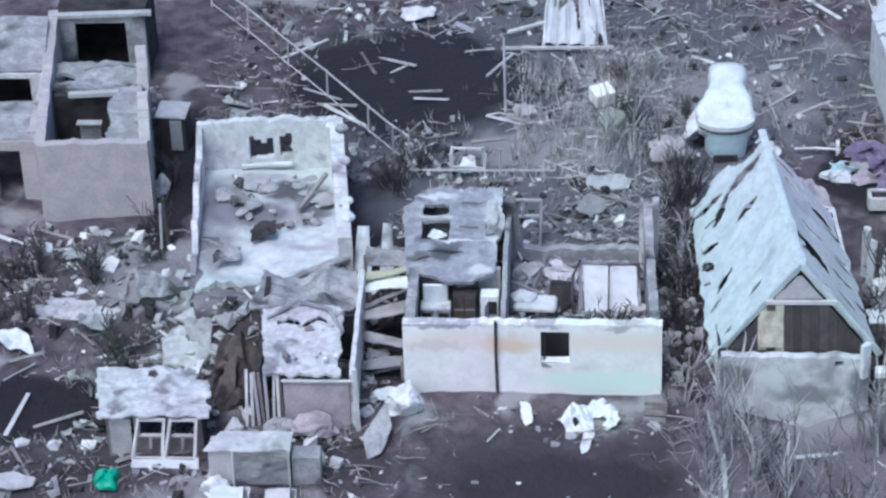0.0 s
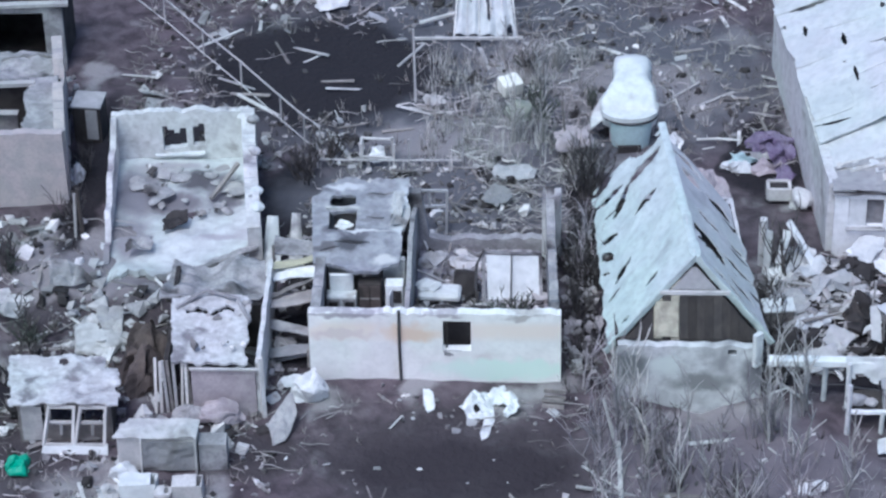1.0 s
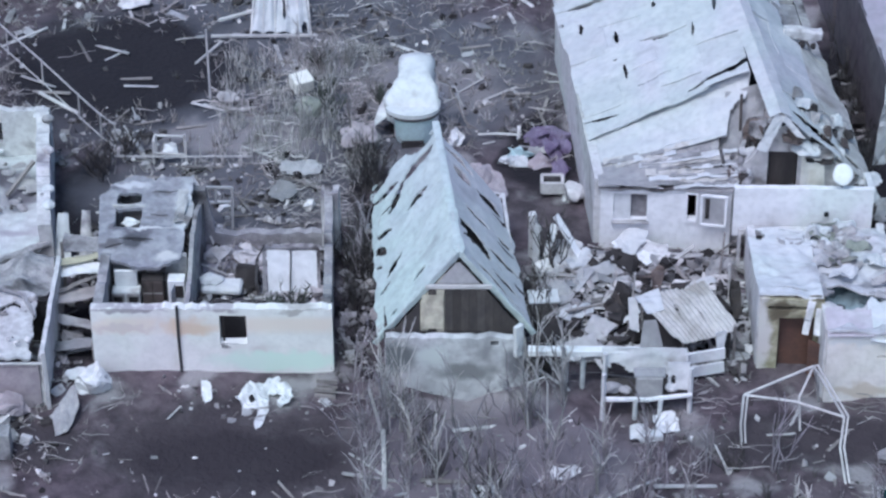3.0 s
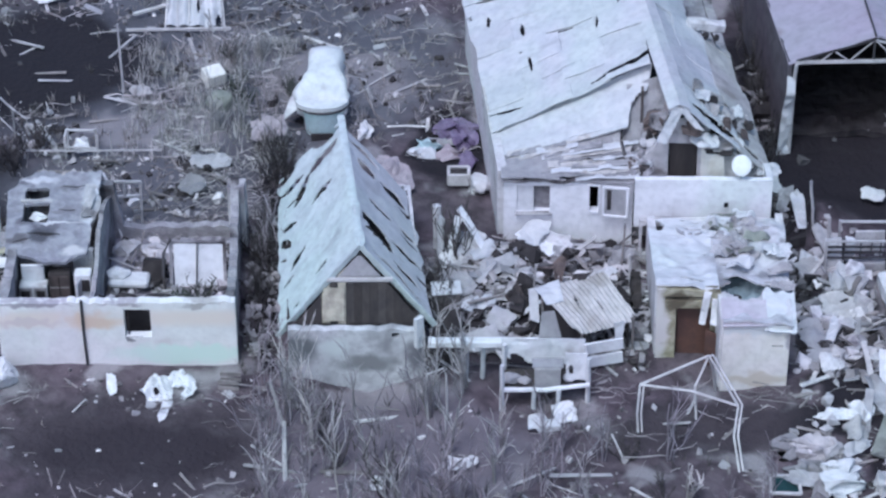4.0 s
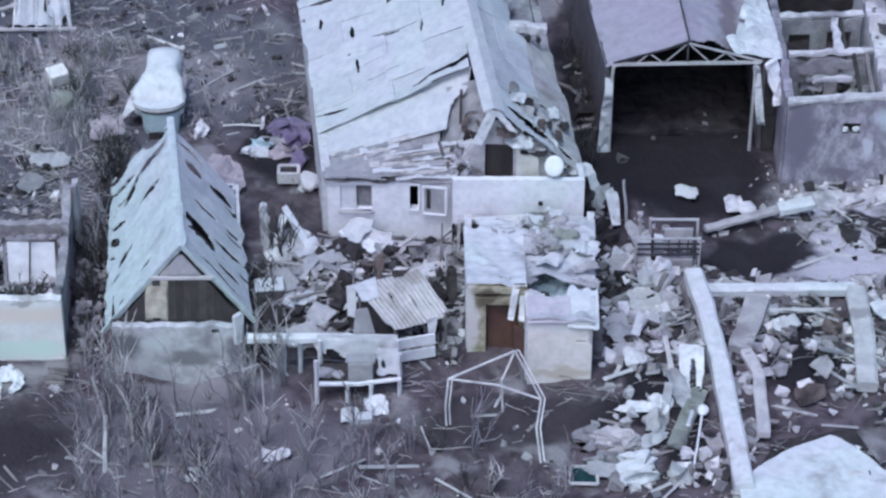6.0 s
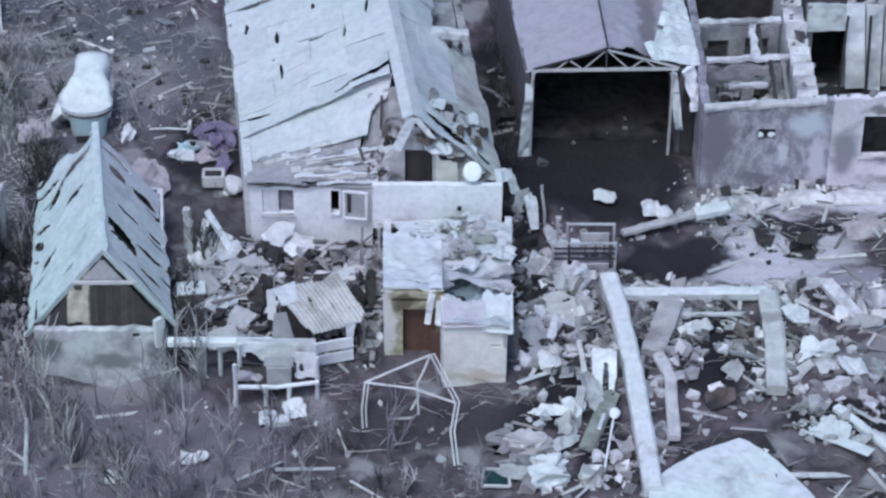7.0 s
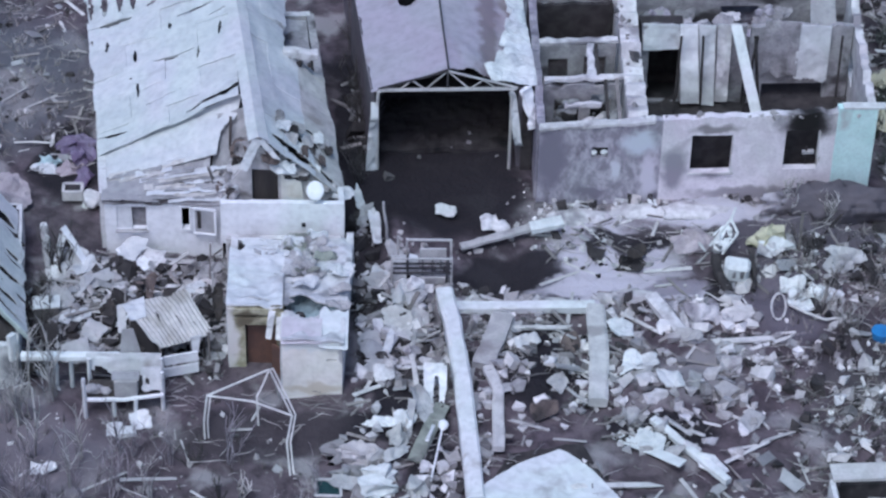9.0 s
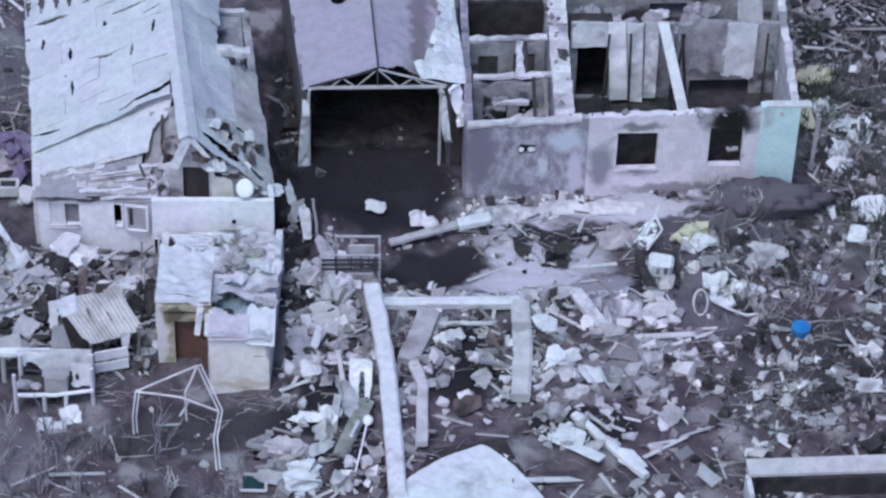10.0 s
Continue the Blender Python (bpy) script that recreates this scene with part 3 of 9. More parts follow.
def dark_room(h, x0, x1, y0, y1, z1):
    """A made-up room behind an opening, shade painted black: two side walls, a back wall, a floor and a ceiling."""
    part("room_wall", wall(B(), (x0, y0), (x0, y1), z1, 0.12), CHAR_SHADE, h)
    part("room_wall", wall(B(), (x1, y0), (x1, y1), z1, 0.12), CHAR_SHADE, h)
    part("room_wall", wall(B(), (x0, y1), (x1, y1), z1, 0.12), CHAR_SHADE, h)
    part("room_ceiling", box(B(), ((x0 + x1) / 2, (y0 + y1) / 2, z1 + 0.04), (x1 - x0 + 0.1, y1 - y0, 0.1)), CHAR_SHADE, h)
    part("room_floor", box(B(), ((x0 + x1) / 2, (y0 + y1) / 2, 0.12), (x1 - x0, y1 - y0, 0.1)), CHAR_SHADE, h)


B = bmesh.new


# ---- ground ----
def steps(lo, hi, d, far):
    inner = list(np.arange(lo, hi + d / 2, d))
    out = [abs(f) for f in far]
    return [lo - f for f in reversed(out)] + inner + [hi + f for f in out]


gx, gy = steps(-24, 62, 0.4, (4, 15, 60, 250, 1500)), steps(-16, 34, 0.4, (4, 15, 60, 250, 1500))
gv = [(x, y, gh(x, y) if -30 < x < 70 and -24 < y < 42 else 0.0) for y in gy for x in gx]
gn = len(gx)
gf = [(j * gn + i, j * gn + i + 1, (j + 1) * gn + i + 1, (j + 1) * gn + i) for j in range(len(gy) - 1) for i in range(gn - 1)]
gm = bpy.data.meshes.new("ground")
gm.from_pydata(gv, [], gf)
gm.polygons.foreach_set("use_smooth", [True] * len(gm.polygons))
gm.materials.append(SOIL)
tagged(new("ground", gm), "dark churned soil with burnt patches, pale dust and painted-in shade and haze", "ground", kind="structure")


# ---- house with cream front wall ----
def cream_house():
    h = thing("ruined_house", (4.2, 4, 0), "roofless house with a cream plastered front wall and rubble inside", "house")
    front = part("wall", wall(B(), (-0.1, 0), (8.45, 0), 2.8, 0.36, [(4.55, 5.5, 1.25, 2.48)], 0.03, lambda u: 2.78 + 0.12 * noise.noise((u * 11, 1, 1)) + 0.06 * noise.noise((u * 37, 2, 1)), seed=1, step=0.12), CREAM, h, "cream plastered front wall with one window opening")
    part("wall", wall(B(), (8.25, 0.19), (8.0, 7.6), 2.8, 0.3, [], 0.2, lambda u: 2.6 - 0.7 * math.sin(3.1 * u) + 0.3 * noise.noise((u * 9, 4, 4)) + 0.3 * u, seed=2, step=0.15), SOOTY, h)
    part("wall", wall(B(), (0.1, 0.19), (0.05, 7.4), 2.8, 0.34, [], 0.2, lambda u: 2.6, seed=3), SOOTY, h)
    part("wall", wall(B(), (0.2, 7.6), (7.85, 7.7), 2.4, 0.34, [], 0.25, lambda u: 2.7 if u < 0.42 else 0.6, seed=4), SOOTY, h)
    part("wall", wall(B(), (3.12, 0.19), (3.2, 7.45), 2.7, 0.16, [], 0.12, lambda u: 2.45 - 0.5 * math.sin(u * 7) + 0.3 * noise.noise((u * 9, 5, 5)), seed=5, step=0.15), SOOTY, h)
    part("wall", wall(B(), (0.28, 3.5), (3.0, 3.5), 2.5, 0.22, [(1.2, 1.95, -0.2, 2.2)], 0.12, seed=6), SOOTY, h, "inner wall painted black for the dark room with a doorway")
    # black wall added to paint the window opening dark
    part("wall", wall(B(), (3.4, 1.1), (6.2, 1.15), 2.1, 0.2, [], 0.3, seed=8), CHAR_SHADE, h, "inner wall painted black to darken the window")
    corners = (-0.15, 2.7, 2.55), (3.0, 2.6, 2.53), (2.95, 8.0, 3.05), (-0.6, 8.0, 3.05)

    def broken(u, v, p):
        n = noise.noise((p.x * 1.7, p.y * 1.7, 4)) + 0.5 * noise.noise((p.x * 5, p.y * 5, 9))
        hatch = (0.2 < p.x < 1.12 and 6.2 < p.y + 0.1 * n < 6.78) or (0.2 < p.x + 0.05 * n < 1.18 and 4.95 < p.y + 0.12 * n < 5.98)
        return hatch or p.y > 7.72 + 0.22 * n or p.y > 7.3 + p.x + 0.3 * n or p.y < 2.95 + 0.28 * n + 0.25 * math.cos(2 * p.x) or p.x > 2.85 + 0.15 * n + 0.12 * (p.y > 5)
    part("ceiling_slab", sheet(B(), *corners, 78, 110, 0.14, 0.12, 0.8, gashes(corners, [(0.5, 4.2, 1.7, 4.15, 0.1), (0.0, 3.75, 0.7, 3.9, 0.06), (1.5, 5.65, 2.2, 5.6, 0.05), (1.5, 6.9, 2.4, 6.95, 0.05)], broken), seed=3), SLAB, h, "cracked grey ceiling slab with two square holes")
    part("loose_plaster", crumple(B(), (0.68, 5.75, 2.35), (0.34, 0.2, 0.16), seed=31, n=3), WHITE_PAINT, h, "white lump seen through the slab")
    part("hole_rim", rough_beam(B(), [(0.1, 6.08, 2.86), (0.7, 6.1, 2.88), (1.25, 6.06, 2.86)], 0.14, 0.1, 5, 0.05, 3), DUST, h)
    for k in range(16):
        x, y, a = rng.uniform(3.5, 7.4), rng.uniform(5.6, 7.4), rng.uniform(0, 3.1)
        d = rng.uniform(0.35, 0.9)
        part("fallen_lath", beam(B(), (x, y, 0.22), (x + d * math.cos(a), y + d * math.sin(a), 0.25 + rng.uniform(0, 0.45)), 0.07, 0.03), (WHITE_WOOD, GREY_WOOD, PALE_CONCRETE)[k % 3], h)
    for k, (x, y, r) in enumerate(((3.8, 6.6, 0.5), (5.0, 6.2, 0.55), (6.3, 6.5, 0.6), (7.2, 6.0, 0.4), (3.7, 3.0, 0.4), (5.3, 2.6, 0.5), (6.7, 2.6, 0.5), (7.5, 3.2, 0.35), (4.7, 5.6, 0.35))):
        part("plaster_mound", crumple(B(), (x, y, 0.2), (r * 1.3, r * 0.9, 0.45), seed=140 + k, n=3), (DUST, PALE_DUST, SOOTY)[k % 3], h)
    part("corner_pier", wall(B(), (7.75, 7.3), (8.4, 7.25), 2.8, 0.55, [], 0.35, seed=9, step=0.15), PALE_DUST, h, "broken plastered corner pier")
    part("plaster_lump", crumple(B(), (2.72, 6.2, 2.84), (0.4, 1.2, 0.2), seed=12), DUST, h, "pale plaster heap on the slab")
    part("window_frame", beam(B(), (4.57, 0.02, 1.24), (4.57, 0.02, 2.47), 0.05, 0.1), DARK_WOOD, front)
    part("downpipe", tube(B(), [(2.98, -0.24, 2.95), (2.97, -0.25, 1.5), (3.0, -0.24, -0.1)], 0.05, 8), DARK_METAL, front, "thin dark downpipe")
    part("floor", sheet(B(), (0.2, 0.2, 0.1), (8.1, 0.2, 0.1), (7.9, 7.5, 0.12), (0.2, 7.4, 0.12), 24, 24, 0.2, 0.12), ROOM_FLOOR, h)
    part("soot_run", sheet(B(), (4.5, -0.195, 1.05), (4.95, -0.195, 0.98), (5.1, -0.195, 1.27), (4.45, -0.195, 1.27), 12, 6, 0.015, 0.02, 3, lambda u, v: v < 0.4 * abs(noise.noise((u * 5, 1, 1)) * 2), seed=3), SOOTY, front, "soot run below the window")


cream_house()


# ---- house with the steep white roof ----
def steep_house():
    h = thing("gable_house", (12.6, 4, 0), "small house with a steep pierced white sheet roof over pale walls", "house")
    part("wall", wall(B(), (10.35, -0.75), (15.2, -0.75), 2.05, 0.3, [(3.7, 3.98, 1.7, 1.92)], 0.14, z0=-1.0, seed=11), FOOT_PLASTER, h, "dusty pale front wall of the lower floor")
    part("wall", wall(B(), (10.45, -0.6), (9.95, 8.8), 1.7, 0.25, [], 0.02, seed=12), PLASTER, h)
    part("wall", wall(B(), (15.1, -0.6), (14.5, 8.6), 1.75, 0.25, [(3.0, 4.0, 0.5, 1.4)], 0.05, seed=13), PLASTER, h)
    part("wall", wall(B(), (10.1, 8.7), (14.4, 8.6), 1.7, 0.25, [], 0.05, seed=14), PLASTER, h)
    # dark floor paints in shade below the pierced roof
    part("floor", sheet(B(), (10.3, -0.62, 1.95), (15.1, -0.62, 1.95), (14.5, 8.5, 1.75), (10.0, 8.5, 1.75), 8, 10, 0.12, 0.02), DARK_WOOD, h)
    # gable boards, set back under the roof
    l, r = Vector((10.7, 0.75, 1.98)), Vector((15.0, 0.75, 1.98))
    for k in range(15):
        u0, u1 = k / 15 + 0.0008, (k + 1) / 15 - 0.0008
        x0, x1 = l.x + (r.x - l.x) * u0, l.x + (r.x - l.x) * u1
        top = lambda x: 1.98 + 2.2 * (1 - abs(x - 12.9) / 2.25)
        bm = B()
        d = 0.012 * (k % 3)
        lean = lambda z: -0.38 - d + 0.6 * (z - 1.97)
        vs = [(x0, lean(1.97), 1.97), (x1, lean(1.97), 1.97), (x1, lean(max(2.02, top(x1))), max(2.02, top(x1))), (x0, lean(max(2.02, top(x0))), max(2.02, top(x0)))]
        f = [bm.verts.new(v) for v in vs]
        b_ = [bm.verts.new((v[0], v[1] + 0.05, v[2])) for v in vs]
        for a in range(4):
            bm.faces.new((f[a], f[(a + 1) % 4], b_[(a + 1) % 4], b_[a]))
        bm.faces.new(f), bm.faces.new(b_)
        part("board", bm, YELLOWED if k in (3, 5) else DARK_WOOD, h)
    part("door", box(B(), (12.0, -0.1, 2.6), (0.75, 0.05, 1.2), rx=-31, bevel=0.01), YELLOWED, h, "yellowed battered door in the gable")
    part("crossbeam", beam(B(), (11.75, 0.38, 3.35), (14.1, 0.38, 3.35), 0.1, 0.14), WHITE_WOOD, h)
    # roof
    fl, bl, rf, rb, fr, br = (9.93, -0.25, 1.5), (9.45, 9.0, 1.6), (12.95, 1.05, 4.5), (11.98, 9.05, 4.45), (15.6, 0.3, 1.5), (14.65, 8.0, 1.6)
    fray = lambda seed: lambda u, v, p: (u < 0.03 + 0.05 * noise.noise((p.y * 1.6, seed, 0)) if seed < 5 else u > 0.97 - 0.06 * noise.noise((p.y * 1.4, seed, 0)))
    left = gashes((fl, rf, rb, bl), [(10.85, 7.5, 11.85, 8.05, 0.30), (11.05, 5.6, 11.65, 6.1, 0.20), (10.3, 6.4, 10.75, 7.55, 0.18), (9.5, 7.9, 10.55, 7.8, 0.19), (9.9, 5.45, 10.4, 5.25, 0.18), (9.95, 4.75, 10.22, 4.1, 0.16), (10.3, 2.75, 10.8, 3.4, 0.14), (11.3, 1.3, 11.7, 1.7, 0.07), (10.5, 0.35, 10.72, 0.45, 0.08), (11.0, 8.95, 11.9, 8.7, 0.27), (9.9, 3.7, 10.1, 3.5, 0.08), (10.1, 1.9, 10.3, 2.2, 0.07), (9.5, 8.7, 10.2, 8.9, 0.27)], fray(2))
    roof = part("roof", sheet(B(), fl, rf, rb, bl, 110, 190, 0.05, 0.1, 0.7, left, seed=1), MINT_SLATE, h, "white roof sheet pierced by slanting tears")
    right = gashes((rf, fr, br, rb), [(13.05, 3.5, 13.95, 2.5, 0.41), (14.0, 3.3, 15.05, 3.1, 0.20), (12.75, 7.3, 13.3, 6.9, 0.30), (13.6, 7.0, 14.45, 6.7, 0.30), (14.55, 6.4, 14.75, 6.3, 0.27), (13.4, 1.4, 15.3, 0.85, 0.12), (13.2, 5.0, 14.0, 4.7, 0.14), (14.3, 4.9, 14.95, 4.6, 0.16), (14.1, 1.9, 15.1, 1.7, 0.14), (12.4, 8.3, 13.4, 7.9, 0.19)], fray(7))
    part("roof", sheet(B(), rf, fr, br, rb, 100, 170, 0.05, 0.07, 0.8, right, seed=2), SLATE, h, "torn white roof sheet with open slots")
    part("ridge_cap", sheet(B(), (12.76, 0.95, 4.44), (13.16, 0.95, 4.44), (12.2, 9.35, 4.46), (11.82, 9.35, 4.46), 8, 50, 0.03, 0.05, 0.9, lambda u, v: abs(u - 0.5) > 0.42 + 0.1 * noise.noise((v * 9, u > 0.5, 0)), 0.5, 0.04, seed=4), MINT_SLATE, roof)
    part("gable_panel", sheet(B(), (12.15, 0.4, 3.47), (13.68, 0.4, 3.47), (12.98, 0.74, 4.14), (12.84, 0.74, 4.14), 10, 8, 0.03, 0.02, 1.0, seed=5), OLD_SLATE, h, "pale board in the peak of the gable")
    part("corner_post", rough_beam(B(), [(15.05, -0.88, 1.3), (15.03, -0.86, 2.55)], 0.36, 0.2, 5, 0.05), WHITEWASH, h, "white stub at the corner of the wall")
    for s, e in (((12.93, 0.92, 4.42), (9.95, -0.42, 1.45)), ((12.97, 0.92, 4.42), (15.62, 0.12, 1.45))):
        part("barge_board", rough_beam(B(), [s, Vector(s).lerp(Vector(e), 0.5), e], 0.07, 0.24, seed=3), MINT_SLATE, roof)
    for v in (0.25, 0.5, 0.75):
        part("rafter", beam(B(), Vector(rf).lerp(Vector(rb), v) - Vector((0, 0, 0.22)), Vector(fl).lerp(Vector(bl), v) - Vector((0, 0, 0.1)), 0.08, 0.12), DARK_WOOD, h)
        part("rafter", beam(B(), Vector(rf).lerp(Vector(rb), v) - Vector((0, 0, 0.18)), Vector(fr).lerp(Vector(br), v) - Vector((0, 0, 0.1)), 0.08, 0.12), DARK_WOOD, h)


steep_house()


def roof_sheets(h, p00, p10, p11, p01, us, vs, hole, mats, seed):
    """A roof slope of overlapping sheets, each a little lifted and askew."""
    p00, p10, p11, p01 = (Vector(p) for p in (p00, p10, p11, p01))
    normal = (p10 - p00).cross(p01 - p00).normalized()
    normal = normal if normal.z > 0 else -normal
    at = lambda u, v: p00 * (1 - u) * (1 - v) + p10 * u * (1 - v) + p11 * u * v + p01 * (1 - u) * v
    r_ = random.Random(seed)
    for i, (u0, u1) in enumerate(zip(us, us[1:])):
        for j, (v0, v1) in enumerate(zip(vs, vs[1:])):
            a, b, e, f = max(0, u0 - 0.012), min(1, u1 + 0.012), max(0, v0 - 0.012), min(1, v1 + 0.01)
            lift = [normal * (0.05 * ((i + j) % 2) + r_.uniform(0, 0.06)) for _ in range(4)]
            test = lambda u, v, a=a, b=b, e=e, f=f: hole(a + (b - a) * u, e + (f - e) * v)
            nu, nv = max(6, int(150 * (b - a))), max(6, int(230 * (f - e)))
            part("roof_sheet", sheet(B(), at(a, e) + lift[0], at(b, e) + lift[1], at(b, f) + lift[2], at(a, f) + lift[3], nu, nv, 0.03, 0.12, 0.5, test, seed=seed), mats[min(i, len(mats) - 1)], h)


# ---- large house with the white sheet roof, porch and annex ----
def large_house():
    h = thing("large_house", (22.5, 10, 0), "large house with a wide torn white roof, balcony and half-collapsed front", "house")
    front = part("wall", wall(B(), (18.2, 7.5), (23.1, 7.2), 2.92, 0.35, [(0.5, 1.75, 1.4, 2.6), (3.2, 3.62, 1.5, 2.75)], 0.05, seed=21), WHITE_PAINT, h, "pale front wall with two windows")
    part("wall", wall(B(), (18.15, 7.7), (17.0, 21.0), 3.0, 0.35, [], 0.03, seed=22), PLASTER, h)
    part("wall", wall(B(), (28.0, 7.0), (26.75, 21.0), 3.0, 0.35, [], 0.05, seed=23), SOOTY, h)
    part("wall", wall(B(), (17.0, 21.0), (26.75, 21.0), 3.0, 0.35, [], 0.03, seed=24), PLASTER, h)
    # upper gable wall with a doorway
    gable = part("gable", wall(B(), (23.2, 7.75), (27.9, 7.6), 3.5, 0.3, [(1.2, 2.3, 2.5, 4.3)], 0.4, lambda u: 3.3 + 2.0 * max(0, 1 - abs(u - 0.3) / (0.3 if u < 0.3 else 0.7)), seed=25), DUST, h, "dusty gable wall with a dark doorway")
    part("door", box(B(), (24.95, 7.72, 3.4), (1.0, 0.06, 1.75), bevel=0.01), DARK_WOOD, gable, "dark grey door set in the gable")
    frame = B()
    for s, e in (((21.4, 7.1, 1.5), (21.4, 7.1, 2.75)), ((21.8, 7.05, 1.5), (21.8, 7.05, 2.75)), ((21.4, 7.1, 2.75), (21.8, 7.05, 2.75)), ((21.4, 7.1, 1.5), (21.8, 7.05, 1.5))):
        beam(frame, s, e, 0.08, 0.08)
    part("window_frame", frame, WHITE_PAINT, front, "white painted window frame")
    frame = B()
    for s, e in (((21.95, 6.9, 1.48), (21.95, 6.9, 2.78)), ((22.85, 6.75, 1.48), (22.85, 6.75, 2.78)), ((21.95, 6.9, 2.78), (22.85, 6.75, 2.78)), ((21.95, 6.9, 1.48), (22.85, 6.75, 1.48))):
        beam(frame, s, e, 0.1, 0.08)
    sash = part("window_sash", frame, WHITE_PAINT, front, "white window sash hanging open")
    part("pane", box(B(), (22.4, 6.84, 2.13), (0.85, 0.012, 1.2), rz=-9.5), OLD_SLATE, front)
    # black box painted in for a gap in the sash
    part("glazing_gap", box(B(), (22.17, 6.86, 2.2), (0.16, 0.03, 0.9), rz=-9.5), CHAR_SHADE, front)
    part("window_board", box(B(), (19.02, 7.38, 2.0), (0.62, 0.05, 1.16), rz=-3.5, jitter=0.02), WHITEWASH, front, "pale board over half of the window")
    part("window_reveal", box(B(), (19.6, 7.55, 2.0), (0.7, 0.05, 1.18), rz=-3.5), SOOTY, front, "dark grey half of the window")
    part("window_sill", box(B(), (19.33, 7.2, 1.37), (1.4, 0.2, 0.06)), PALE_METAL, front)
    # main roof: left slope behind the tear, right slope with a missing corner, ridge
    el_f, el_b, rg_f, rg_b = (17.85, 10.2, 3.05), (16.45, 22.0, 3.1), (23.85, 10.6, 5.9), (23.2, 20.5, 6.05)
    hole = gashes((el_f, rg_f, rg_b, el_b), [(21.6, 10.85, 23.9, 11.35, 0.12), (23.2, 11.0, 23.95, 11.6, 0.16), (17.7, 11.35, 18.95, 11.15, 0.09), (20.0, 15.25, 21.1, 15.05, 0.06), (20.95, 17.9, 22.5, 18.1, 0.08), (22.35, 17.1, 23.25, 17.25, 0.06),
                                             (17.75, 18.0, 17.8, 17.2, 0.10), (19.08, 16.6, 19.14, 15.8, 0.09), (19.35, 14.1, 19.4, 13.2, 0.07), (22.9, 16.4, 22.88, 15.5, 0.07), (22.04, 15.0, 22.0, 14.2, 0.06), (20.6, 17.6, 20.65, 17.2, 0.08), (17.1, 14.4, 17.3, 14.5, 0.08), (19.0, 14.6, 19.1, 14.5, 0.06),
                                             (17.3, 19.4, 18.8, 19.25, 0.14), (16.9, 20.2, 16.75, 21.9, 0.13), (17.5, 20.1, 17.4, 21.9, 0.15), (18.2, 20.0, 18.1, 21.8, 0.13), (18.8, 19.9, 18.8, 21.7, 0.16), (19.4, 19.7, 19.9, 19.9, 0.08), (17.0, 18.6, 17.1, 18.2, 0.06), (19.8, 12.4, 21.3, 12.55, 0.03)],
                  lambda u, v, p: u < 0.012 + 0.02 * noise.noise((p.y * 1.1, 4, 1)) and noise.noise((p.y * 0.6, 0, 8)) > 0)
    roof_sheets(h, el_f, rg_f, rg_b, el_b, [0, 0.24, 0.5, 0.74, 1], [0, 0.13, 0.3, 0.45, 0.62, 0.8, 1], hole, [SLATE], 5)
    er_f, er_b, ap = (28.35, 7.2, 3.0), (26.85, 20.5, 3.15), (24.75, 7.4, 6.05)
    hole = gashes((ap, er_f, er_b, rg_b), [(25.45, 10.0, 25.75, 8.9, 0.2), (26.0, 9.9, 26.6, 9.0, 0.24), (26.9, 9.9, 27.3, 8.8, 0.2), (25.3, 8.3, 27.0, 7.7, 0.26), (26.3, 10.4, 27.0, 10.3, 0.1), (25.2, 17.9, 25.6, 17.6, 0.1), (27.2, 8.1, 28.1, 7.5, 0.12)],
                  lambda u, v, p: (p.x > 25.62 + 0.2 * noise.noise((p.y * 1.3, 1, 0)) and p.y > 15.75) or u > 0.985 - 0.05 * max(0, noise.noise((p.y * 0.9, 7, 2))))
    roof_sheets(h, ap, er_f, er_b, rg_b, [0, 0.3, 0.62, 1], [0, 0.18, 0.4, 0.62, 0.8, 1], hole, [SLATE, SLATE, DULL_SLATE], 6)
    part("ceiling_lining", sheet(B(), (25.3, 15.6, 3.0), (26.9, 15.6, 3.0), (26.6, 20.4, 3.1), (25.2, 20.4, 3.2), 12, 20, 0.05, 0.2, 0.9, seed=79), SOOTY, h, "dusty lining under the missing roof corner")
    ridge_front, ridge_back = Vector((24.72, 7.35, 6.16)), Vector((23.2, 20.6, 6.2))
    for side in (-1, 1):
        drop = Vector((0.42 * side, 0, -0.2))
        part("ridge_cap", sheet(B(), ridge_front + (drop if side < 0 else Vector((0, 0, 0))), ridge_front + (drop if side > 0 else Vector((0, 0, 0))), ridge_back + (drop if side > 0 else Vector((0, 0, 0))), ridge_back + (drop if side < 0 else Vector((0, 0, 0))), 5, 70, 0.03, 0.05, 0.7, seed=7), SLATE, h, "bent pale ridge sheet")
    part("hanging_strip", sheet(B(), (23.85, 7.0, 4.75), (24.25, 7.0, 4.65), (24.9, 7.25, 6.05), (24.5, 7.25, 6.1), 6, 16, 0.04, 0.14, 1.5, seed=71), SLATE, h, "pale strip bent down from the ridge")
    part("hanging_strip", sheet(B(), (25.3, 7.05, 5.3), (25.65, 7.05, 5.2), (24.95, 7.25, 6.05), (24.6, 7.25, 6.1), 6, 12, 0.04, 0.14, 1.5, seed=72), SLATE, h, "pale strip bent down from the ridge")
    part("wall_panel", sheet(B(), (25.62, 7.42, 2.6), (26.55, 7.38, 2.6), (26.45, 7.42, 4.1), (25.62, 7.46, 4.35), 10, 12, 0.03, 0.05, 1.2, ragged(53, 1.1), seed=73), CREAM_PLAIN, h, "yellowish board beside the doorway")
    vent = part("roof_vent", rough_beam(B(), [(25.62, 15.45, 4.75), (27.12, 15.5, 4.55)], 0.45, 0.42, 8, 0.07), PLASTER, h, "low white broken ledge with holes on the roof")
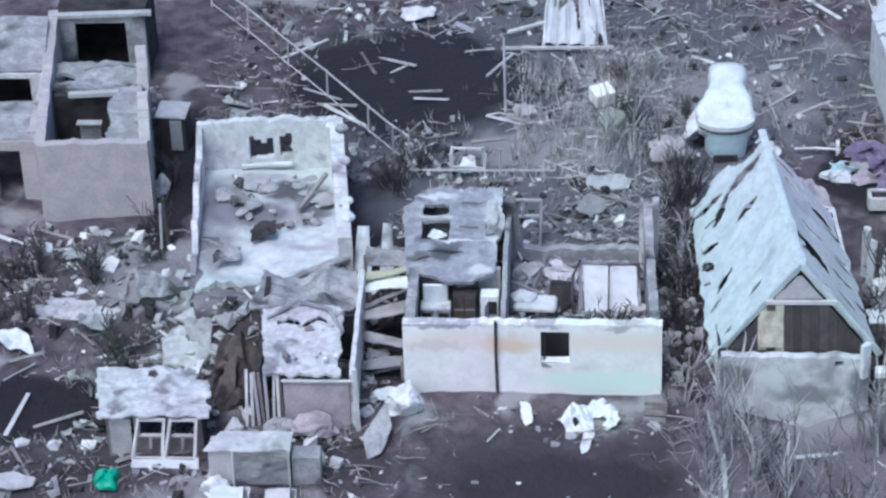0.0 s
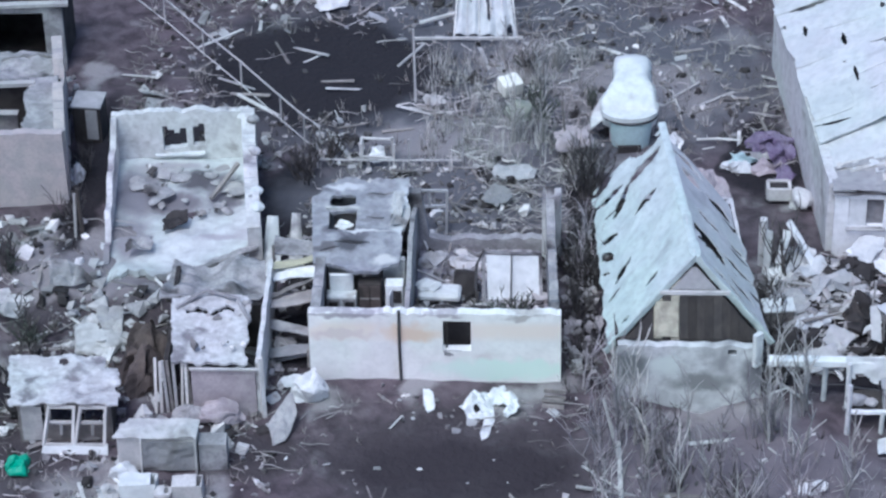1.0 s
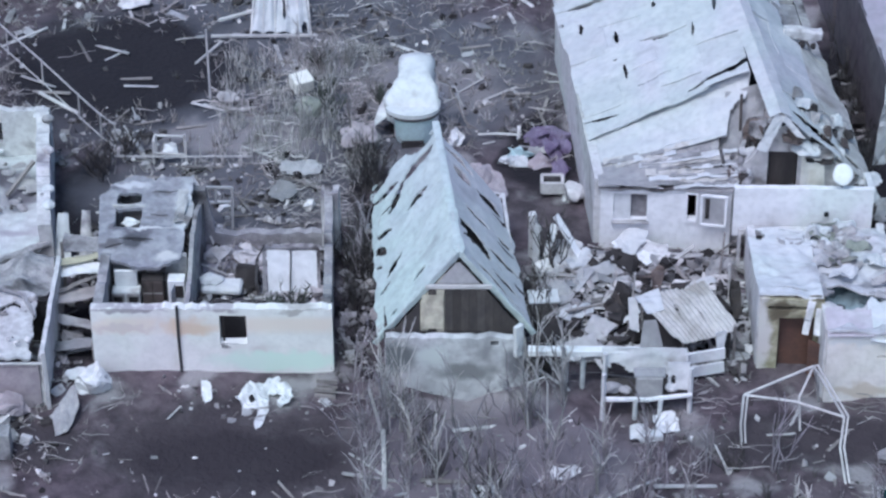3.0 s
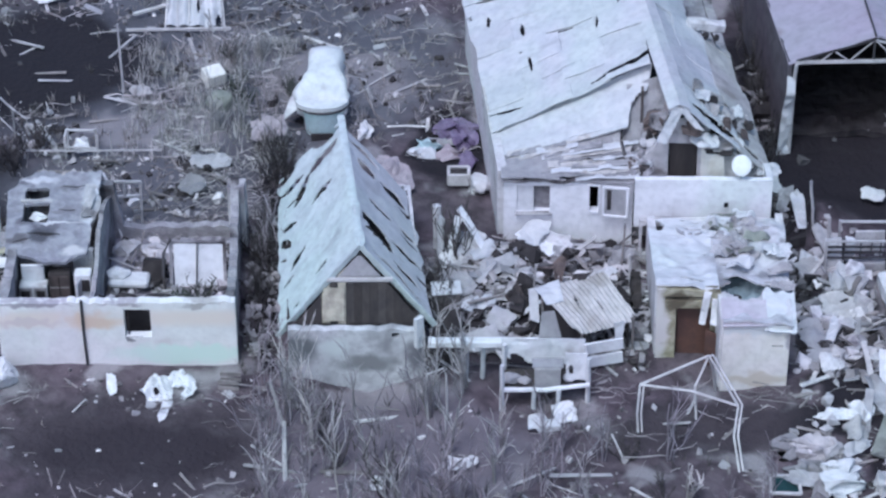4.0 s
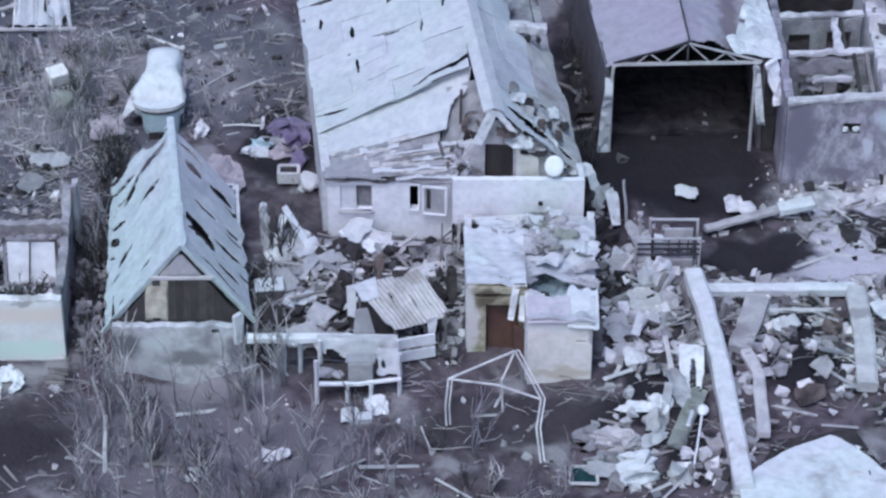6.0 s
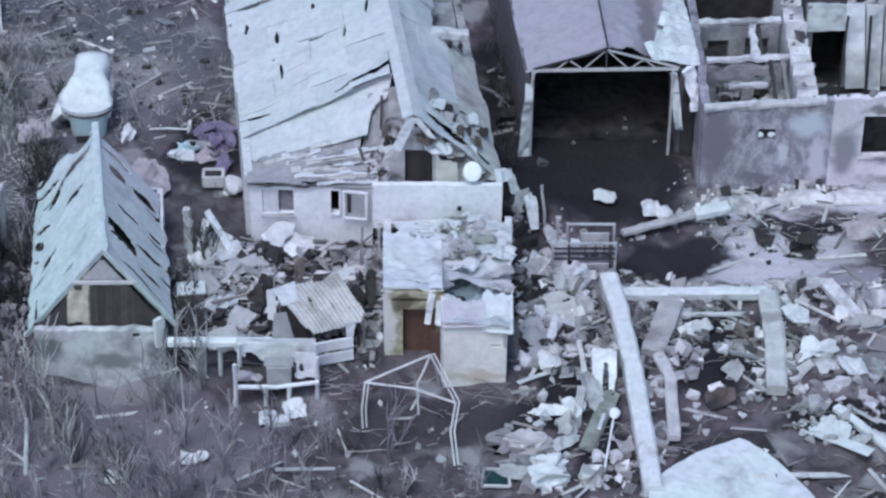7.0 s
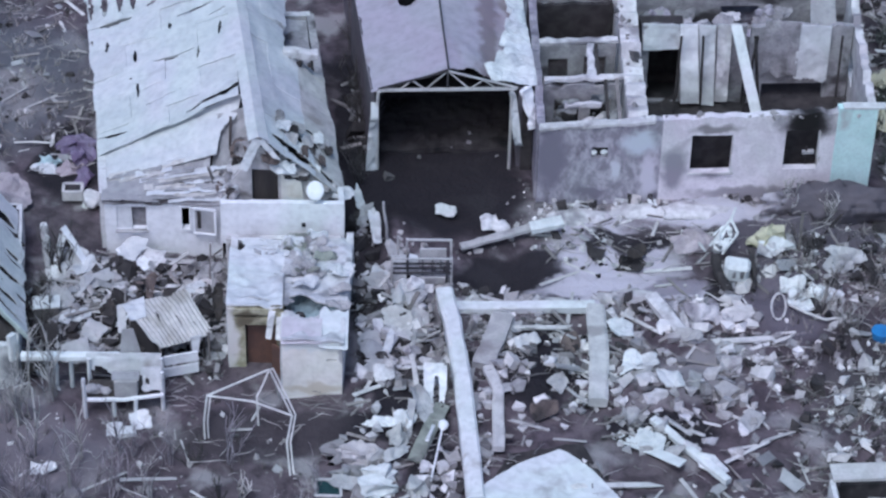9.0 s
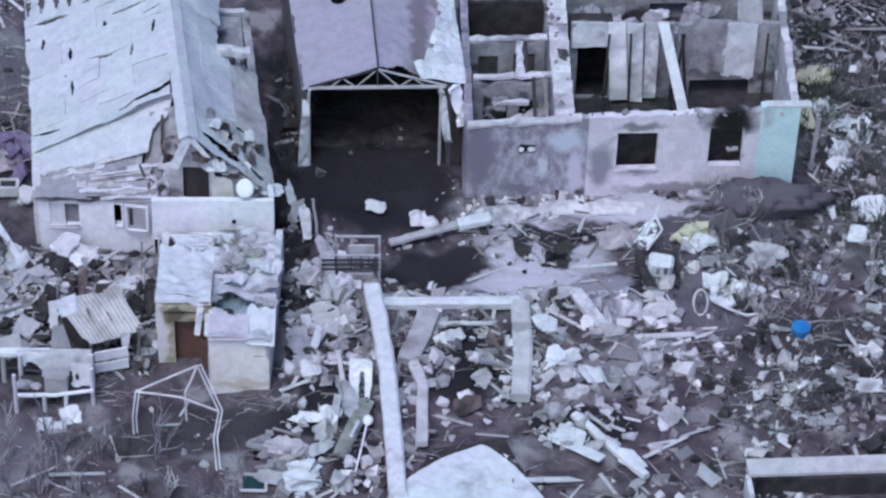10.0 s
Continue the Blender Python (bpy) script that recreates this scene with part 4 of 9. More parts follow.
    # black lumps put in as the dark of the ledge's holes
    for k in range(3):
        part("vent_hole", lump(B(), (25.85 + 0.48 * k, 15.2, 4.4 - 0.1 * k), (0.14, 0.1, 0.17), n=2, rough=0.5, seed=k), CHAR_SHADE, vent)
    # sunken front part of the roof: a bent sheet over crumpled rows
    part("sagging_roof", sheet(B(), (18.0, 8.9, 2.75), (23.35, 8.6, 4.45), (23.9, 11.0, 5.72), (17.8, 10.8, 3.02), 60, 24, 0.06, 0.12, 0.8, slots([(0.97, 0.2, 0.06, 0.35, 0)]), seed=77), SLATE, h, "bent front sheet of the roof")
    # sooty tone used as painted shade in the gaps between sheets
    part("underlay", sheet(B(), (18.1, 7.2, 2.9), (23.1, 6.95, 2.92), (23.35, 9.0, 4.4), (18.0, 9.1, 2.7), 40, 20, 0.08, 0.12, 1.2, slots([(0.95, 0.75, 0.08, 0.3, 0), (0.6, 0.5, 0.12, 0.05, 8)]), seed=78), SOOTY, h, "dark underlay below the crumpled sheets")
    for k in range(16):
        v = k / 15
        y, z = 7.15 + 1.8 * v, 3.0 - 0.2 * v
        x0 = (18.12 if v > 0.7 else 19.6) + rng.uniform(0, 0.4 if k % 2 else 2.2)
        x1 = min(23.3, x0 + rng.uniform(2.0, 5.2))
        up = lambda x: 1.55 * (x - 18.1) / 5 * v
        part("loose_sheet", sheet(B(), (x0, y - 0.16, z + 0.07 + up(x0)), (x1, y - 0.18, z + 0.07 + up(x1)), (x1, y + 0.2, z + 0.1 + up(x1)), (x0, y + 0.2, z + 0.1 + up(x0)), 60, 6, 0.025, 0.09, 1.2, lambda u, v_, k=k: abs(v_ - 0.5) > 0.5 - 0.45 * max(0, noise.noise((u * 4, k * 3.3, 1)) + 0.25 * (v_ > 0.5)) and abs(v_ - 0.5) > 0.2, seed=k + 30), (SLATE, OLD_SLATE, DULL_SLATE)[k % 3], h)
    part("roof_panel", sheet(B(), (18.1, 7.18, 3.06), (20.5, 7.05, 3.08), (20.6, 8.55, 3.45), (18.08, 8.5, 2.98), 24, 16, 0.04, 0.1, 0.9, lambda u, v: u > 0.88 + 0.25 * noise.noise((v * 3, 2, 2)), seed=83), OLD_SLATE, h, "smooth grey sheet left of the crumpled ones")
    for k in range(22):
        f_ = rng.random()
        x, y, z = 22.9 + 1.5 * f_ + rng.uniform(-0.3, 0.4), 7.2 + 1.5 * f_ + rng.uniform(-0.2, 0.2), 2.75 + 2.3 * f_ + rng.uniform(-0.2, 0.2)
        a_ = rng.uniform(0.25, 0.6)
        part("torn_sheet", sheet(B(), (x - a_, y - 0.2, z - a_ * rng.uniform(0.3, 0.9)), (x + a_ * 0.7, y - 0.25, z - a_ * 0.7), (x + a_, y + 0.3, z + a_ * rng.uniform(0.2, 0.8)), (x - a_ * 0.7, y + 0.3, z + a_ * 0.6), 12, 12, 0.03, 0.35, 1.8, ragged(k + 7), seed=k + 170), (OLD_SLATE, BROWN_SCRAP, SOOTY, SLATE, CHAR_SHADE, PINKISH, BROWN_SCRAP, SOOTY)[k % 8], h)
    for k in range(30):
        t_ = k / 29
        x, y, z = 25.0 + 3.0 * t_ + rng.uniform(-0.3, 0.3), 7.3 + rng.uniform(-0.1, 0.9), 5.2 - 2.2 * t_ + rng.uniform(-0.25, 0.15)
        s_ = rng.uniform(0.3, 0.7)
        if k % 2:
            x, y = 25.5 + 2.1 * t_, 8.6 + rng.uniform(-0.3, 1.4)
            z, s_ = 6.05 - 0.85 * (x - 24.75) + rng.uniform(0.0, 0.15), rng.uniform(0.2, 0.42)
        part("torn_sheet", sheet(B(), (x - s_, y - 0.25, z), (x + s_, y - 0.3, z - 0.3 * s_), (x + s_, y + 0.35, z + 0.1), (x - s_ * 0.8, y + 0.3, z + 0.25), 10, 8, 0.03, 0.25, 1.8, ragged(k), seed=k + 130), (BROWN_SCRAP, OLD_SLATE, CONCRETE, SLATE, CHAR_SHADE)[k % 5], h)
    part("fallen_sheet", sheet(B(), (22.6, 8.3, 3.2), (24.3, 8.2, 3.9), (25.0, 10.4, 5.6), (23.0, 10.4, 5.05), 14, 14, 0.04, 0.3, 0.9, ragged(91, 1.1), seed=191), OLD_SLATE, h)
    part("fallen_sheet", sheet(B(), (23.2, 7.9, 3.2), (24.1, 7.9, 3.5), (24.6, 8.9, 5.2), (23.6, 9.0, 4.9), 14, 14, 0.04, 0.3, 1.2, ragged(92, 1.0), seed=192), SOOTY, h)
    part("rafter", beam(B(), (23.0, 8.0, 2.6), (22.6, 7.6, 4.4), 0.08, 0.1), GREY_WOOD, h)
    part("rafter", beam(B(), (23.4, 8.3, 2.7), (23.5, 9.8, 5.4), 0.1, 0.12), DARK_WOOD, h)
    # black attic floor, painted shade under the roof holes
    part("attic_floor", sheet(B(), (18.3, 8.0, 2.45), (27.8, 8.0, 2.45), (26.6, 20.8, 2.45), (17.1, 20.8, 2.45), 6, 6, 0.15, 0.02), CHAR_SHADE, h)
    # balcony parapet and its slab
    part("parapet", wall(B(), (23.1, 6.55), (28.25, 6.45), 3.42, 0.25, [], 0.02, z0=1.3, seed=26), WHITE_PAINT, h, "solid white balcony parapet")
    # small black box in place of a shaded hole
    part("weep_hole", box(B(), (26.55, 6.36, 2.3), (0.16, 0.06, 0.2), jitter=0.02), CHAR_SHADE, h)
    part("parapet", wall(B(), (28.15, 6.6), (28.1, 7.5), 3.42, 0.22, [], 0.02, z0=1.55, seed=27), WHITEWASH, h)
    part("balcony_floor", box(B(), (25.7, 7.0, 1.9), (5.0, 0.85, 0.18)), CONCRETE, h)
    part("wall", wall(B(), (23.3, 6.2), (28.1, 6.1), 1.8, 0.25, [(0.1, 0.9, 0.2, 1.6)], 0.02, seed=28), PLASTER, h)
    # annex below
    part("wall", wall(B(), (25.75, -1.75), (28.12, -1.75), 2.95, 0.3, [(1.75, 2.15, 1.95, 2.05)], 0.05, seed=29), CREAM_PLAIN, h, "pale end wall of the annex")
    part("wall", wall(B(), (28.0, -1.6), (28.5, 6.0), 2.4, 0.28, [], 0.06, lambda u: 2.9 - 0.75 * u, seed=30), PLASTER, h)
    part("wall", wall(B(), (23.65, 0.2), (23.7, 6.0), 3.0, 0.28, [], 0.05, lambda u: 3.05 - 0.95 * u, seed=31), PLASTER, h)
    part("wall", wall(B(), (23.55, 0.1), (25.8, 0.05), 3.1, 0.25, [(0.7, 1.95, -0.2, 2.3), (0.3, 1.7, 2.62, 2.8)], 0.09, seed=32), MOSS_PLASTER, h, "moss-stained wall round the doorway")
    part("wall", wall(B(), (25.8, -1.6), (25.8, 0.0), 2.95, 0.25, [], 0.04, seed=33), PLASTER, h)
    part("door", box(B(), (24.9, 0.28, 1.1), (1.2, 0.06, 2.3), bevel=0.01), RUSTY, h, "rusty brown door")
    part("door_panel", sheet(B(), (25.3, -0.3, 0.0), (25.68, -0.55, 0.0), (25.68, -0.55, 1.5), (25.3, -0.3, 1.55), 4, 6, 0.03, 0.05, seed=8), RUSTY, h)
    part("roof", sheet(B(), (23.5, 0.05, 3.2), (25.75, 0.0, 3.2), (25.8, 5.6, 2.15), (23.5, 5.6, 2.15), 60, 120, 0.08, 0.2, 0.8, gashes(((23.5, 0.05, 0), (25.75, 0, 0), (25.8, 5.6, 0), (23.5, 5.6, 0)), [(23.5, 5.6, 24.0, 4.7, 0.35), (24.4, 5.0, 25.4, 4.85, 0.05), (24.7, 5.4, 25.0, 5.4, 0.05), (25.1, 5.4, 25.5, 5.35, 0.05), (25.3, 2.6, 25.5, 2.6, 0.08), (24.1, 0.6, 25.3, 0.55, 0.08)]), seed=9), PALE_PANEL, h, "buckled white annex roof")
    part("roof", sheet(B(), (25.75, -1.95, 3.02), (28.2, -1.95, 3.05), (28.65, 5.6, 2.15), (25.8, 5.6, 2.15), 80, 150, 0.08, 0.3, 0.7, gashes(((25.75, -1.95, 0), (28.2, -1.95, 0), (28.65, 5.6, 0), (25.8, 5.6, 0)), [(25.95, 0.4, 27.7, 0.35, 0.55), (26.1, 1.1, 26.9, 0.9, 0.3), (27.5, 0.9, 28.2, 0.6, 0.16), (26.2, 3.4, 27.3, 3.1, 0.12), (27.0, 4.4, 28.0, 4.6, 0.12), (26.0, 2.4, 26.7, 2.2, 0.1)]), seed=10), MIXED_ROOF, h, "caved-in annex roof with dark holes")
    part("fallen_lining", sheet(B(), (25.85, -0.5, 2.1), (28.2, -0.5, 2.3), (28.3, 2.2, 2.0), (25.85, 2.2, 1.9), 20, 20, 0.05, 0.4, 0.9, seed=84), FADED_TEAL, h, "faded teal lining sunk under the roof")
    part("front_sheet", sheet(B(), (25.72, -2.0, 2.98), (27.3, -2.0, 2.98), (27.35, -0.35, 3.12), (25.75, -0.3, 3.12), 50, 40, 0.04, 0.06, 0.8, lambda u, v: v > 0.86 + 0.2 * noise.noise((u * 3, 3, 0)), seed=85), PINK_PLASTER, h, "pale lilac sheet along the front of the roof")
    part("front_sheet", sheet(B(), (27.2, -2.15, 2.75), (28.35, -2.15, 2.7), (28.4, 0.1, 3.2), (27.25, 0.0, 3.2), 40, 50, 0.04, 0.08, 0.8, lambda u, v: v > 0.9 + 0.2 * noise.noise((u * 3, 5, 0)) or v < 0.06 + 0.1 * noise.noise((u * 4, 7, 0)), seed=86), PALE_PANEL, h, "pale blue sheet bent over the corner of the roof")
    # black lump painted in for a dark hole
    part("ceiling_hole", lump(B(), (26.45, 0.55, 2.2), (0.22, 0.2, 0.2), n=2, seed=5), CHAR_SHADE, h)
    part("hanging_cloth", sheet(B(), (25.05, -0.2, 1.75), (25.28, -0.25, 1.7), (25.5, -0.1, 3.2), (25.22, -0.1, 3.2), 6, 12, 0.03, 0.12, 2.0, None, 3, 0.03, seed=12), WHITE_CLOTH, h)
    part("hanging_cloth", sheet(B(), (25.45, -0.3, 1.75), (25.75, -0.35, 1.7), (25.72, -0.15, 2.75), (25.5, -0.15, 2.8), 6, 12, 0.03, 0.12, 2.0, None, 3, 0.03, seed=14), WHITE_CLOTH, h)
    for k in range(34):
        x, y = rng.uniform(24.2 if k % 4 == 0 else 25.9, 28.2), rng.uniform(0.2, 5.8)
        z = 3.1 - 0.15 * y
        if y < 1.7 and x < 27.7:
            continue
        part("loose_sheet", sheet(B(), (x - 0.6, y - 0.25, z), (x + 0.5, y - 0.3, z), (x + 0.6, y + 0.3, z), (x - 0.5, y + 0.3, z), 14, 10, 0.03, 0.35, 1.6, ragged(k), seed=50 + k), (OLD_SLATE, SLATE, MOSSY, CONCRETE)[k % 4], h)
    # black annex floor paints the dark seen through its roof
    part("floor", sheet(B(), (23.8, 0.3, 0.1), (28.2, 0.3, 0.1), (28.3, 6, 0.1), (23.8, 6, 0.1), 4, 4, 0.2, 0.03), CHAR_SHADE, h)
    dish = B()
    bmesh.ops.create_uvsphere(dish, u_segments=20, v_segments=10, radius=1.0, matrix=Matrix.Translation((27.05, 6.45, 4.02)) @ pose(0, 0, 0, 60, 0, -10) @ Matrix.Diagonal((0.38, 0.42, 0.09, 1)))
    d = thing("satellite_dish", (27.05, 6.5, 3.42), "round white satellite dish on the parapet", "satellite dish")
    part("dish", dish, WHITE_PAINT, d, smooth=True)
    part("mast", tube(B(), [(27.05, 6.52, 3.4), (27.05, 6.5, 4.0)], 0.03, 8), DARK_METAL, d)


large_house()


# ---- barn-like shed with the lilac roof ----
def barn():
    h = thing("barn", (33, 16, 0), "burnt-out barn with a lilac sheet roof and an open steel front", "barn")
    y = 13.2
    fl, fr, apex = Vector((29.75, y, 4.35)), Vector((35.75, y, 4.4)), Vector((32.75, y, 5.45))
    bl, br, ab = Vector((28.3, 26.0, 4.35)), Vector((36.4, 26.0, 4.4)), Vector((32.2, 26.0, 5.6))
    hole = slots([(0.62, 0.47, 0.12, 0.045, 0)])
    slope = part("roof", sheet(B(), fl - Vector((0.3, 0.1, 0.1)), apex - Vector((0, 0.1, -0.05)), ab, bl, 80, 160, 0.05, 0.05, 0.4, hole, seed=1), LILAC_TIN, h, "smooth lilac roof slope")
    part("roof", sheet(B(), apex + Vector((0.04, -0.1, 0.03)), fr + Vector((0.2, -0.1, -0.1)), br, ab + Vector((0.04, 0, -0.02)), 60, 110, 0.05, 0.12, 0.6, lambda u, v: v < (0.035 + 0.03 * noise.noise((u * 5, 2, 0))) * min(1, 0.25 + 3 * u), seed=2), RUSTED_TIN, h, "lilac roof slope, rusted along its edge")
    part("roof_seam", tube(B(), [apex + Vector((0.02, -0.1, 0.12)), apex.lerp(ab, 0.3) + Vector((0, 0, 0.12)), apex.lerp(ab, 0.6) + Vector((0, 0, 0.12))], 0.05, 6), DARK_METAL, slope)
    part("wall", wall(B(), (29.55, y + 0.05), (28.4, 26), 4.3, 0.18, [], 0.05, seed=41), SOOT_SHADE, h)
    part("wall", wall(B(), (35.95, y + 0.05), (36.3, 26), 4.35, 0.18, [], 0.1, seed=42), SOOT_SHADE, h)
    part("wall", wall(B(), (28.5, 22.5), (36.2, 22.5), 4.2, 0.18, [], 0.1, seed=43), SOOT_SHADE, h)
    # burnt floor, blackened further to paint the shaded inside
    part("floor", sheet(B(), (29.9, y + 1.2, 0.2), (35.7, y + 1.2, 0.2), (36.1, 22.4, 0.28), (28.7, 22.4, 0.28), 40, 40, 0.3, 0.2, 0.9), CHAR_SHADE, h)
    part("post", tube(B(), [(29.72, y - 0.1, -0.1), (29.72, y - 0.1, 3.6), (29.76, y - 0.1, 4.25), (29.95, y - 0.1, 4.35)], 0.075, 8), PALE_METAL, h)
    part("post", tube(B(), [(35.55, y - 0.1, -0.1), (35.55, y - 0.1, 4.35)], 0.07, 8), PALE_METAL, h)
    tie = part("tie_beam", beam(B(), (29.75, y - 0.1, 4.36), (35.75, y - 0.1, 4.42), 0.1, 0.13), PALE_METAL, h)
    part("truss_chord", beam(B(), (29.75, y - 0.1, 4.42), (32.75, y - 0.1, 5.36), 0.07, 0.08), DARK_METAL, h)
    part("truss_chord", beam(B(), (32.75, y - 0.1, 5.36), (35.8, y - 0.1, 4.46), 0.07, 0.08), PALE_METAL, h)
    for x, x2 in ((30.7, 31.2), (31.8, 31.2), (31.8, 32.75), (33.7, 32.75), (33.7, 34.3), (34.9, 34.3)):
        zt = 5.36 - abs(x2 - 32.75) * 0.31
        part("truss_brace", beam(B(), (x, y - 0.1, 4.4), (x2, y - 0.1, zt), 0.05, 0.05), PALE_METAL, tie)
    part("truss_post", beam(B(), (32.75, y - 0.1, 4.4), (32.75, y - 0.1, 5.4), 0.07, 0.07), DARK_METAL, h)
    hung = sheet(B(), (35.75, y - 0.3, 1.5), (36.1, y - 0.35, 1.45), (35.7, y - 0.2, 4.3), (35.4, y - 0.2, 4.3), 5, 20, 0.04, 0.3, 1.2, seed=3)
    part("hanging_sheet", hung, SLATE, h, "pale strip of sheet hanging from the eave")
    part("hanging_sheet", sheet(B(), (36.1, y - 0.3, 2.0), (36.5, y - 0.3, 2.0), (36.4, y - 0.1, 4.3), (36.1, y - 0.1, 4.3), 4, 12, 0.04, 0.2, 1.2, seed=4), CHAR_SHADE, h)
    part("cladding", sheet(B(), (29.2, y - 0.25, 0.1), (29.7, y - 0.2, 0.1), (29.75, y - 0.15, 3.6), (29.45, y - 0.15, 3.7), 5, 20, 0.04, 0.25, 1.2, seed=5), SLATE, h)
    for k in range(11):
        y0, wide = 13.3 + 0.85 * k, max(0.7, 1.85 - 0.2 * k) + rng.uniform(-0.2, 0.2)
        edge = 36.55 - 0.04 * k
        part("eave_sheet", sheet(B(), (edge - wide, y0 - 0.1, 4.82 + 0.02 * k), (edge + 0.1, y0 - 0.15, 4.5), (edge + 0.05, y0 + 1.05, 4.62), (edge - wide + rng.uniform(-0.2, 0.3), y0 + 1.0, 4.95), 20, 16, 0.04, 0.16, 1.4, ragged(k + 210, 1.1), seed=k + 500), (WHITEWASH, SLATE, PALE_PANEL)[k % 3], h, "pale loose sheet along the eave")
    part("broken_jamb", rough_beam(B(), [(36.05, y - 0.5, 4.75), (36.35, y - 0.75, 3.9), (36.55, y - 0.85, 2.9)], 0.55, 0.4, 6, 0.18), WHITE_PAINT, h, "pale broken jamb")
    part("charred_boarding", box(B(), (36.3, y - 0.1, 2.1), (0.5, 0.25, 4.3), jitter=0.06), CHAR_SHADE, h)


barn()


# ---- long roofless house ----
def long_house():
    h = thing("long_house", (44, 15, 0), "long roofless house with fire-stained pale walls", "house")
    front = lambda x: 10.7 + 0.02 * (x - 36.5)
    part("wall", wall(B(), (36.6, front(36.5)), (41.9, front(42)), 4.2, 0.35, [(2.3, 3.0, 2.55, 3.1)], 0.14, lambda u: 4.05 + 0.4 * u, seed=51), MOTTLED, h, "blotched grey front wall with a small niche")
    pale = part("wall", wall(B(), (41.9, front(42)), (49.4, front(49.4)), 4.6, 0.36, [(1.3, 3.1, 1.62, 3.65), (5.35, 6.85, 1.75, 3.85)], 0.12, lambda u: 4.5 + 0.25 * u, seed=52), SCORCHED, h, "pale front wall with two burnt windows")
    part("wall", wall(B(), (49.4, front(49.4) - 0.05), (51.1, front(51.1) - 0.05), 5.0, 0.42, [], 0.05, seed=53), MINT, h, "pale mint plastered corner")
    part("wall", wall(B(), (51.0, front(51) + 0.25), (51.5, 21.0), 4.5, 0.35, [(5.4, 7.0, 1.8, 3.0)], 0.5, seed=54), PALE_DUST, h)
    part("wall", wall(B(), (36.7, front(36.6) + 0.2), (36.85, 21.0), 4.2, 0.35, [], 0.35, seed=55), MOTTLED, h)
    part("wall", wall(B(), (36.8, 21.2), (51.7, 21.5), 3.9, 0.35, [(8.8, 10.6, 1.9, 3.2)], 0.3, seed=56), SOOTY, h)
    part("wall", wall(B(), (36.95, 20.7), (40.6, 20.8), 3.7, 0.2, [], 0.2, seed=65), CHAR_SHADE, h, "near-black rear wall")
    part("wall", wall(B(), (40.85, front(41.4) + 0.2), (41.1, 21.0), 4.4, 0.85, [], 0.8, seed=57), PALE_DUST, h, "thick broken party wall")
    part("wall", wall(B(), (41.6, 17.5), (46.3, 17.6), 4.7, 0.25, [(0.35, 1.85, 0.6, 3.55)], 0.35, seed=58), SOOTY, h, "inner wall painted black for the dark room with a dark doorway")
    part("wall", wall(B(), (46.5, 17.6), (51.1, 17.7), 4.6, 0.25, [(0.7, 3.5, -0.1, 1.5)], 0.3, seed=59), SOOTY, h, "inner wall painted black for the dark room over a burnt opening")
    dark_room(h, 41.75, 43.6, 17.75, 19.6, 3.7)
    part("wall", wall(B(), (37.0, 17.0), (40.4, 17.1), 4.0, 0.25, [(0.4, 1.3, 1.5, 3.3), (2.0, 3.0, 1.2, 3.4)], 0.2, seed=61), SOOTY, h, "blotched partition with two openings")
    part("wall", wall(B(), (37.0, 14.1), (40.4, 14.2), 3.9, 0.22, [(0.5, 1.6, 0.9, 3.2), (2.1, 3.0, 0.9, 3.4)], 0.25, seed=62), SOOTY, h, "blotched partition with two openings")
    # floor and backing painted black as the shade behind the windows
    part("floor", sheet(B(), (36.9, 11.0, 0.5), (51.0, 11.1, 0.5), (51.3, 21.0, 0.6), (36.9, 21.0, 0.6), 24, 20, 0.5, 0.25, 0.8), CHAR_SHADE, h, "rubble floor blackened to keep the windows dark")
    part("window_backing", wall(B(), (42.1, 11.6), (49.8, 11.75), 4.0, 0.1, [], 0.3, seed=66), CHAR_SHADE, h, "added black partition that keeps the windows dark")
    part("cornice", rough_beam(B(), [(36.6, front(36.5) - 0.04, 4.1), (41.6, front(41.6) - 0.04, 4.42)], 0.4, 0.2, 9, 0.1), PALE_DUST, h)
    part("eave_board", beam(B(), (49.6, front(50) - 0.1, 5.05), (51.6, front(52) - 0.1, 5.0), 0.4, 0.1), PLASTER, h)
    part("window_sill", rough_beam(B(), [(43.1, front(43) - 0.22, 1.58), (45.1, front(45) - 0.22, 1.6)], 0.1, 0.1, 6, 0.06), PALE_DUST, pale)
    part("window_jamb", beam(B(), (45.02, front(45) - 0.02, 1.62), (45.02, front(45) - 0.02, 3.65), 0.1, 0.3), PLASTER, pale)
    part("window_jamb", beam(B(), (48.78, front(48.8) - 0.02, 1.75), (48.78, front(48.8) - 0.02, 3.7), 0.12, 0.3), PLASTER, pale)
    part("charred_frame", beam(B(), (48.3, front(48.3) + 0.1, 1.8), (48.28, front(48.3) + 0.1, 2.75), 0.07, 0.07), DARK_WOOD, pale)
    part("charred_frame", beam(B(), (48.1, front(48.3) + 0.1, 2.45), (48.6, front(48.3) + 0.1, 2.5), 0.2, 0.12), CONCRETE, pale)
    # black box that paints the niche's shade
    part("soot_niche", box(B(), (39.25, 10.85, 2.82), (0.75, 0.1, 0.6)), CHAR_SHADE, h)
    for k, x in enumerate((39.0, 39.45)):
        part("niche_rag", lump(B(), (x, 10.68, 2.75), (0.16, 0.12, 0.14), seed=2 + k), WHITE_CLOTH, h)
    for k in range(18):
        x = rng.uniform(36.9, 42.2)
        w_, z_ = rng.uniform(0.15, 0.6), rng.uniform(0.15, 0.55)
